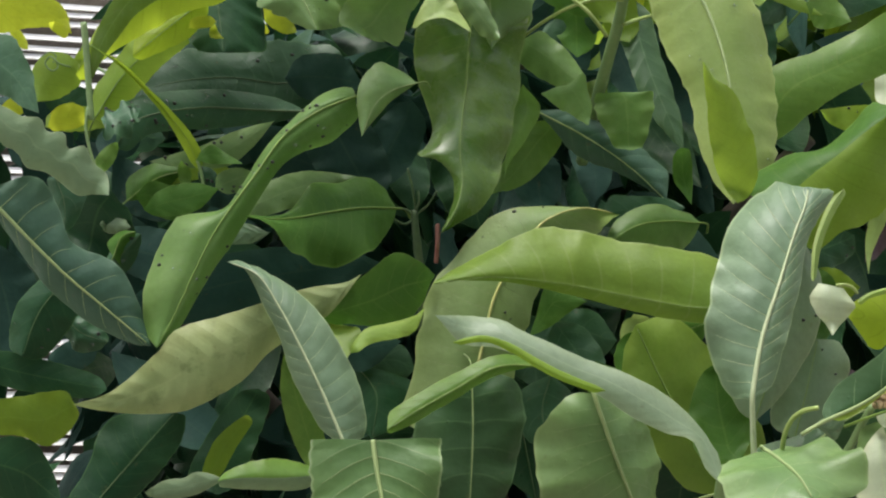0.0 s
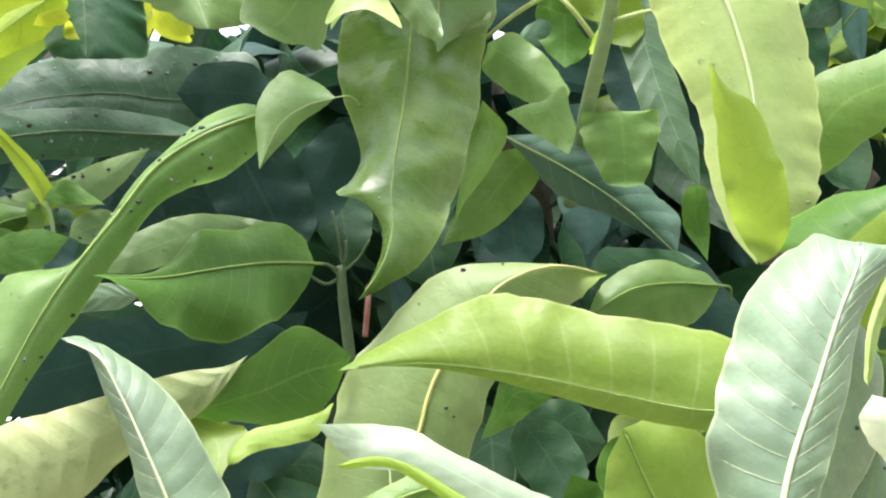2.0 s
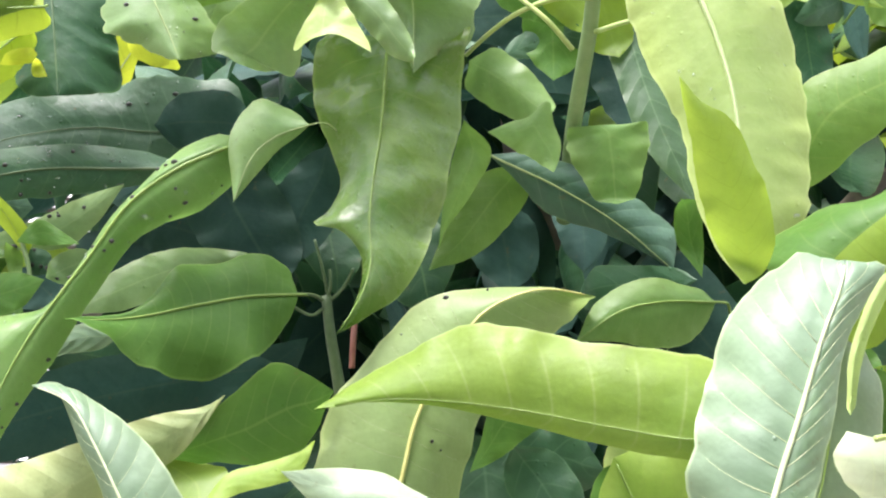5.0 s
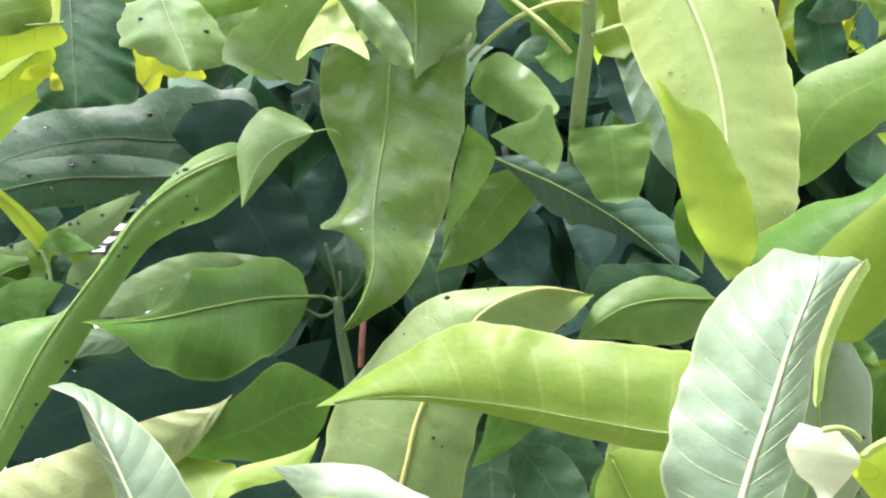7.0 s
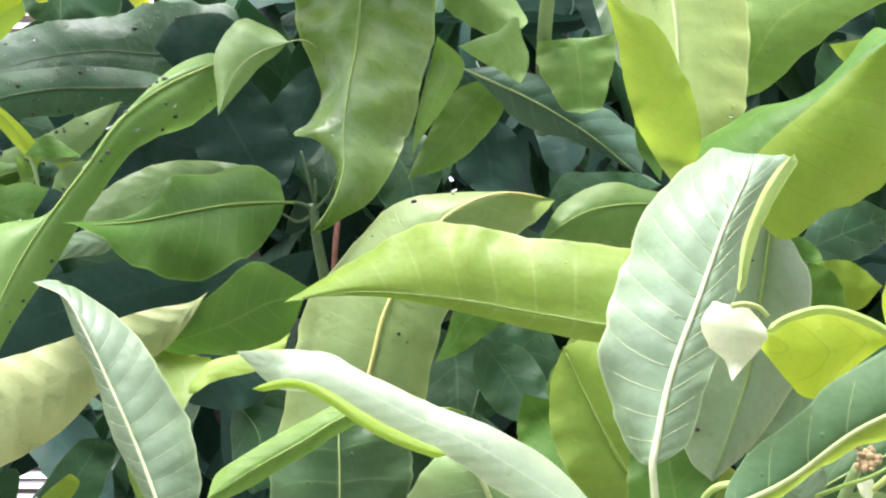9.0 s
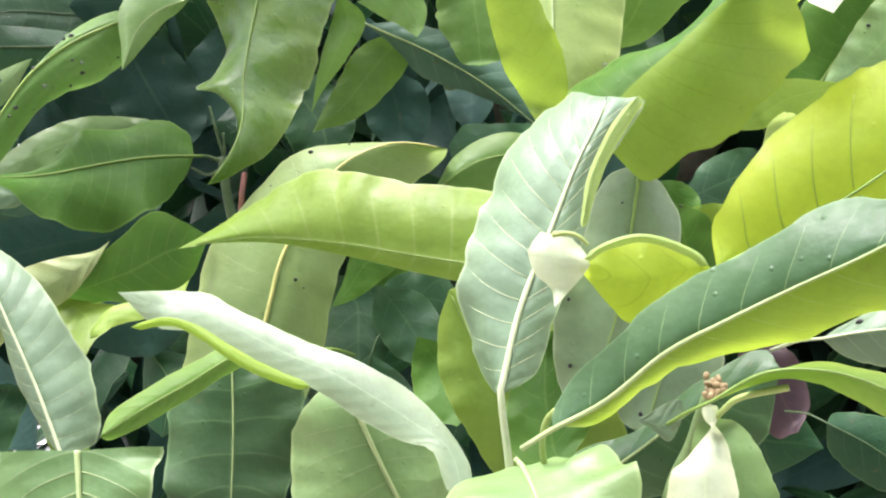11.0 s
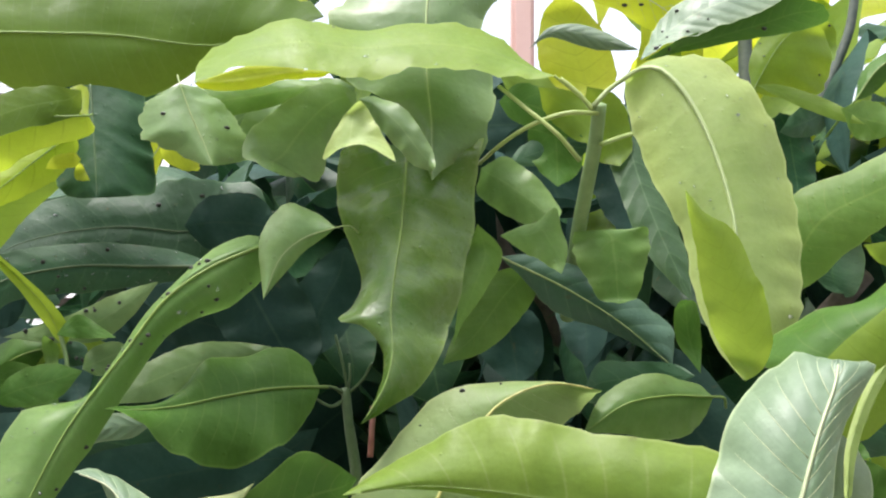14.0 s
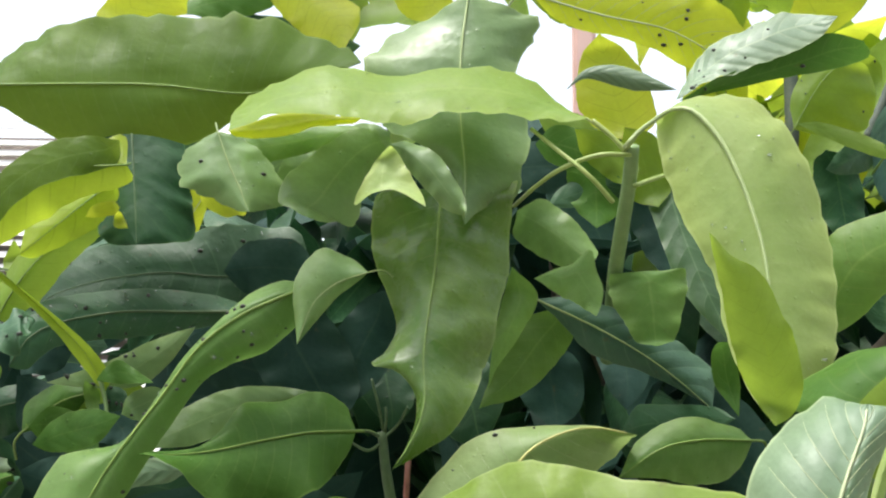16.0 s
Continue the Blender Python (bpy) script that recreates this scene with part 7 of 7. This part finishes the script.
twig("petiole", [(0.1079, 1.04, 1.737), (0.0854, 1.03, 1.7585), (0.0594, 1.04, 1.7835), (0.0383, 1.05, 1.8046)], 0.0022, 0.0018)
twig("petiole", [(0.1264, 1.04, 1.7518), (0.149, 1.06, 1.7643), (0.1726, 1.08, 1.7758)], 0.0022, 0.0018)
twig("petiole", [(0.1187, 1.03, 1.7823), (0.1244, 1, 1.7876), (0.1366, 0.985, 1.7942)], 0.0022, 0.0018)
twig("midrib_dark", [(-0.0906, 1.13, 1.5443), (-0.0867, 1.13, 1.5124), (-0.08, 1.14, 1.473), (-0.0715, 1.16, 1.4083)], 0.0042, 0.006)
twig("midrib_dark", [(-0.0907, 1.13, 1.5393), (-0.1024, 1.12, 1.544), (-0.1142, 1.11, 1.5438)], 0.0016, 0.0013)
twig("midrib_dark", [(-0.0907, 1.13, 1.5343), (-0.1024, 1.12, 1.5271), (-0.1173, 1.12, 1.5341)], 0.0016, 0.0013)
twig("midrib_dark", [(-0.0887, 1.13, 1.5423), (-0.0934, 1.12, 1.5659), (-0.1004, 1.12, 1.5908)], 0.0014, 0.0012)
twig("midrib_dark", [(-0.0877, 1.13, 1.5393), (-0.0755, 1.12, 1.5509), (-0.0674, 1.11, 1.5654)], 0.0014, 0.0012)
twig("midrib_dark", [(-0.0887, 1.13, 1.5423), (-0.0865, 1.12, 1.5539), (-0.0875, 1.12, 1.5658)], 0.0014, 0.0012)
twig("red_twig", [(-0.0673, 1.1, 1.4827), (-0.0663, 1.1, 1.5065), (-0.0655, 1.11, 1.5267)], 0.0026, 0.0026)
twig("stem", [(-0.4483, 1, 1.7077), (-0.4441, 1, 1.6788), (-0.4402, 1, 1.6442), (-0.4357, 1, 1.6086)], 0.0034, 0.003, vine)
twig("stem", [(-0.4396, 1, 1.6211), (-0.4409, 1, 1.6008), (-0.4365, 1, 1.5797), (-0.4301, 1, 1.5628)], 0.0017, 0.0014, vine)
twig("petiole", [(0.1924, 0.745, 1.3058), (0.1903, 0.7338, 1.3235), (0.1921, 0.7225, 1.3377), (0.1974, 0.7112, 1.3459), (0.2055, 0.7, 1.3493)], 0.0022, 0.002)
twig("stem", [(0.1569, 0.79, 1.2899), (0.1633, 0.82, 1.2473), (0.1692, 0.85, 1.182)], 0.005, 0.007)
twig("stem", [(0.3024, 0.8, 1.3477), (0.2989, 0.8125, 1.332), (0.2944, 0.825, 1.3117), (0.2843, 0.8375, 1.2851), (0.2781, 0.85, 1.252)], 0.0034, 0.0046)
twig("petiole", [(0.3026, 0.782, 1.332), (0.3083, 0.7713, 1.341), (0.3172, 0.7607, 1.3495), (0.3446, 0.75, 1.3564)], 0.002, 0.0022)
twig("twig_grey", [(0.3512, 1.35, 2.0241), (0.3515, 1.35, 1.9497), (0.3488, 1.35, 1.8774), (0.3449, 1.4, 1.7845)], 0.0075, 0.009)
twig("twig_grey", [(0.5446, 1.6, 1.9739), (0.4971, 1.6, 1.8967), (0.4642, 1.6, 1.8206)], 0.006, 0.008)
twig("stem", [(-0.4842, 1.27, 1.7126), (-0.4964, 1.26, 1.7134), (-0.5116, 1.25, 1.7152), (-0.5218, 1.25, 1.7235), (-0.5279, 1.25, 1.7144), (-0.5198, 1.25, 1.7061), (-0.5126, 1.25, 1.7111), (-0.5167, 1.25, 1.7194)], 0.0012, 0.0008, vine)
twig("stem", [(-0.532, 1.25, 1.7226), (-0.5218, 1.25, 1.7287), (-0.5156, 1.25, 1.7235), (-0.5187, 1.25, 1.7153)], 0.001, 0.0007, vine)
twig("stem", [(-0.4838, 1.3, 1.7275), (-0.4485, 1.25, 1.7026), (-0.3982, 1.18, 1.6585)], 0.0022, 0.0016, vine)
BUD = (0.306, 0.79, 1.353)

# ---- shaded leaves deeper in the crown ----
fill_meshes = []
for k in range(8):
    g = random.Random(40 + k)
    long, wide, droop = g.uniform(0.17, 0.26), g.uniform(0.028, 0.042), g.uniform(-0.08, -0.02)
    rib = [(0, long * s, droop * s * s + 0.02 * math.sin(3 * s)) for s in (0, 0.25, 0.5, 0.75, 1)]
    edge = [[(q * wide * w, long * s, droop * s * s + g.uniform(0.0, 0.016)) for s, w in ((0.12, 0.55), (0.3, 0.95), (0.5, 1.0), (0.7, 0.8), (0.88, 0.35))] for q in (-1, 1)]
    bm = bmesh.new()
    blade(bm, rib, edge[0], edge[1], 0.08, 0.05, seed=k, stations=14, across=3, uneven=0.15, facing=Vector((0, 0, 1)))
    me = bpy.data.meshes.new("shaded_leaf")
    bm.to_mesh(me)
    bm.free()
    for p in me.polygons:
        p.use_smooth = True
    # half of these take the green that has the shade in its colour
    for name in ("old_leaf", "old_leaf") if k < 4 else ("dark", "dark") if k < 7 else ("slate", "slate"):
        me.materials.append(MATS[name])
    fill_meshes.append(me)


# chinks in the crown through which the daylight shows: a line through each and its width
EYE = Vector((-0.02, -0.02, 1.49))
CHINKS = [(EYE, (Vector(p) - EYE).normalized(), r) for p, r in (((-0.4, 1.3, 1.631), 0.05), ((-0.4803, 1.3, 1.2584), 0.075), ((-0.471, 1.3, 1.7763), 0.08))]
for p, q in (((-0.4543, 1.1, 1.2724), (-0.5969, 2.1, 1.1878)), ((-0.335, 1.1, 1.615), (-0.395, 2.1, 1.771)), ((-0.321, 1.1, 1.6), (-0.371, 2.1, 1.746)), ((-0.35, 1.1, 1.624), (-0.637, 2.1, 1.784)), ((-0.336, 1.1, 1.608), (-0.61, 2.1, 1.752)), ((-0.424, 1.1, 1.53), (-0.546, 2.1, 1.625))):
    CHINKS.append((Vector(p), (Vector(q) - Vector(p)).normalized(), 0.03))


def in_chink(at, more=0.0):
    return any((at - p - way * (at - p).dot(way)).length < r + more for p, way, r in CHINKS)


def hang(g, grow=(0.9, 1.25)):
    """A drooping leaf's turn and size."""
    return Euler((g.uniform(-2.5, 0.1), g.uniform(-0.8, 0.8), g.uniform(-2.4, 2.4))).to_matrix().to_4x4() @ Matrix.Scale(g.uniform(*grow), 4)


inner = []
NEAR = 1.36


def joined(name, label, leaves):
    """Many leaves in one mesh, for those too deep in the crown to be told apart."""
    bm = bmesh.new()
    names = sorted({me.materials[0].name for me, _ in leaves})
    for me, m in leaves:
        verts, faces = len(bm.verts), len(bm.faces)
        bm.from_mesh(me)
        bm.verts.ensure_lookup_table()
        bm.faces.ensure_lookup_table()
        for v in bm.verts[verts:]:
            v.co = m @ v.co
        for f in bm.faces[faces:]:
            f.material_index = names.index(me.materials[0].name)
    tagged(part(name, bm, names, tree, label), kind="stuff")


def scattered(count, xs, ys, zs, seed, meshes, gaps=()):
    g = random.Random(seed)
    for _ in range(count):
        at = Vector((g.uniform(*xs), g.uniform(*ys), g.uniform(*zs)))
        turn = hang(g)
        if any(a < at.z < b for a, b in gaps):
            continue
        if in_chink(at + turn.to_3x3() @ Vector((0, 0.1, 0))):
            continue
        me = g.choice(meshes)
        if at.y > NEAR:
            inner.append((me, Matrix.Translation(at) @ turn))
            continue
        ob = new("leaf", me)
        ob.parent = tree
        ob.matrix_basis = Matrix.Translation(at - tree.location) @ turn


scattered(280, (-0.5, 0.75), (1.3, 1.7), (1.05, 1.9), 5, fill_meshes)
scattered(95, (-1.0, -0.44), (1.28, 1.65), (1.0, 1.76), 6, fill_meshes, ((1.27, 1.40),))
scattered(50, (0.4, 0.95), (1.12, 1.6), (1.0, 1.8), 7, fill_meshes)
# set nearer, where more light falls, to stand in for haze in dark gaps
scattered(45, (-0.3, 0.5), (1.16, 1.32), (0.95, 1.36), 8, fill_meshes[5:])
# young leaves at the top of the crown, lit from behind
young_meshes = []
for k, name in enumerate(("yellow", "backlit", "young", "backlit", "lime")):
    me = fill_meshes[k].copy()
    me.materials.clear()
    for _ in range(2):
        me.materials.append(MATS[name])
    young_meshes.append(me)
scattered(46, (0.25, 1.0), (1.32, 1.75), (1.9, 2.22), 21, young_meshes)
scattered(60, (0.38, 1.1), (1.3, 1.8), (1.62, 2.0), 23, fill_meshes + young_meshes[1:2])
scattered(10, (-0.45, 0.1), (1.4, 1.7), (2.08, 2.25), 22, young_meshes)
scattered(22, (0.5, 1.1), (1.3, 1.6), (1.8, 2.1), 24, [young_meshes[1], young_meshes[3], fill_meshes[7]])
# the far side of the crown
far = []
g = random.Random(3)
while len(far) < 1750:
    me = g.choice(fill_meshes)
    at = Vector((g.uniform(-0.6, 1.6), g.uniform(1.68, 2.5), g.uniform(0.4, 2.12)))
    if abs((at.x - 0.5) / 1.1) ** 4 + abs((at.y - 2.05) / 0.5) ** 4 + abs((at.z - 1.25) / 0.9) ** 4 > 1 or in_chink(at, 0.06):
        continue
    far.append((me, Matrix.Translation(at) @ hang(g, (1.1, 1.6))))
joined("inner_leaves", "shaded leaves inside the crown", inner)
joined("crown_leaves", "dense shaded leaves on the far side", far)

# trunk and limbs behind the leaves
bm = bmesh.new()
tube(bm, [(0.15, 1.95, -0.05), (0.16, 1.93, 0.5), (0.12, 1.9, 1.0), (0.18, 1.86, 1.5), (0.15, 1.85, 1.9)], 0.085, 0.035, 14)
part("trunk", bm, "bark", tree)
for line in ([(0.12, 1.9, 0.95), (-0.15, 1.7, 1.2), (-0.4, 1.5, 1.45)], [(0.16, 1.87, 1.3), (0.35, 1.6, 1.5), (0.5, 1.4, 1.7)], [(0.13, 1.9, 1.05), (0.15, 1.5, 1.1), (0.15, 1.1, 1.2)]):
    bm = bmesh.new()
    tube(bm, line, 0.03, 0.012, 10)
    part("branch", bm, "bark", tree)

# ---- beyond the tree ----
shutter = new("louvred_shutter")
shutter.location = (-1.45, 3.3, 0.0)
tagged(shutter, "white louvred shutter with dark gaps standing behind the tree", "shutter")
slat_mesh = bpy.data.meshes.new("slat")
bm = bmesh.new()
bmesh.ops.create_cube(bm, size=1.0)
bmesh.ops.scale(bm, vec=(1.7, 0.004, 0.021), verts=bm.verts)
bmesh.ops.rotate(bm, matrix=Matrix.Rotation(radians(-38), 3, "X"), verts=bm.verts)
bm.to_mesh(slat_mesh)
bm.free()
slat_mesh.materials.append(MATS["white_slat"])
for k in range(78):
    ob = new("slat", slat_mesh)
    ob.parent = shutter
    ob.location = (0, 0, 0.1 + k * 0.031)
    ob.rotation_euler = (0, radians(0.6 * math.sin(k * 1.7)), 0)
for x in (-0.87, 0.87):
    bm = bmesh.new()
    bmesh.ops.create_cube(bm, size=1.0, matrix=Matrix.Translation((x - 1.45, 3.3, 1.27)) @ Matrix.Diagonal((0.06, 0.05, 2.54, 1)))
    bmesh.ops.bevel(bm, geom=bm.edges[:], offset=0.006, segments=2, affect="EDGES")
    part("stile", bm, "white_slat", shutter)
bm = bmesh.new()
bmesh.ops.create_cube(bm, size=1.0, matrix=Matrix.Translation((-1.45, 3.36, 1.25)) @ Matrix.Diagonal((1.74, 0.02, 2.4, 1)))
part("backing", bm, "bark", shutter)
bm = bmesh.new()
bmesh.ops.create_cube(bm, size=1.0, matrix=Matrix.Translation((0.325, 3.2, 1.5)) @ Matrix.Diagonal((0.06, 0.06, 3.0, 1)))
bmesh.ops.bevel(bm, geom=bm.edges[:], offset=0.01, segments=2, affect="EDGES")
me = bpy.data.meshes.new("post")
bm.to_mesh(me)
bm.free()
me.materials.append(MATS["pink_wall"])
tagged(new("post", me), "pale pink painted post behind the tree", "post")

# a spent flower head on the low shoot
bm = bmesh.new()
g = random.Random(9)
for k in range(26):
    at = Vector((BUD[0] + g.uniform(-0.007, 0.006), BUD[1] + g.uniform(-0.006, 0.006), BUD[2] + g.uniform(-0.006, 0.008)))
    bmesh.ops.create_icosphere(bm, subdivisions=2, radius=g.uniform(0.0014, 0.0028), matrix=Matrix.Translation(at) @ Euler((g.uniform(0, 3), g.uniform(0, 3), 0)).to_matrix().to_4x4() @ Matrix.Diagonal((1, 0.7, 1.3, 1)))
part("bud", bm, "bud", tree, "brown scaly bud at the shoot tip")
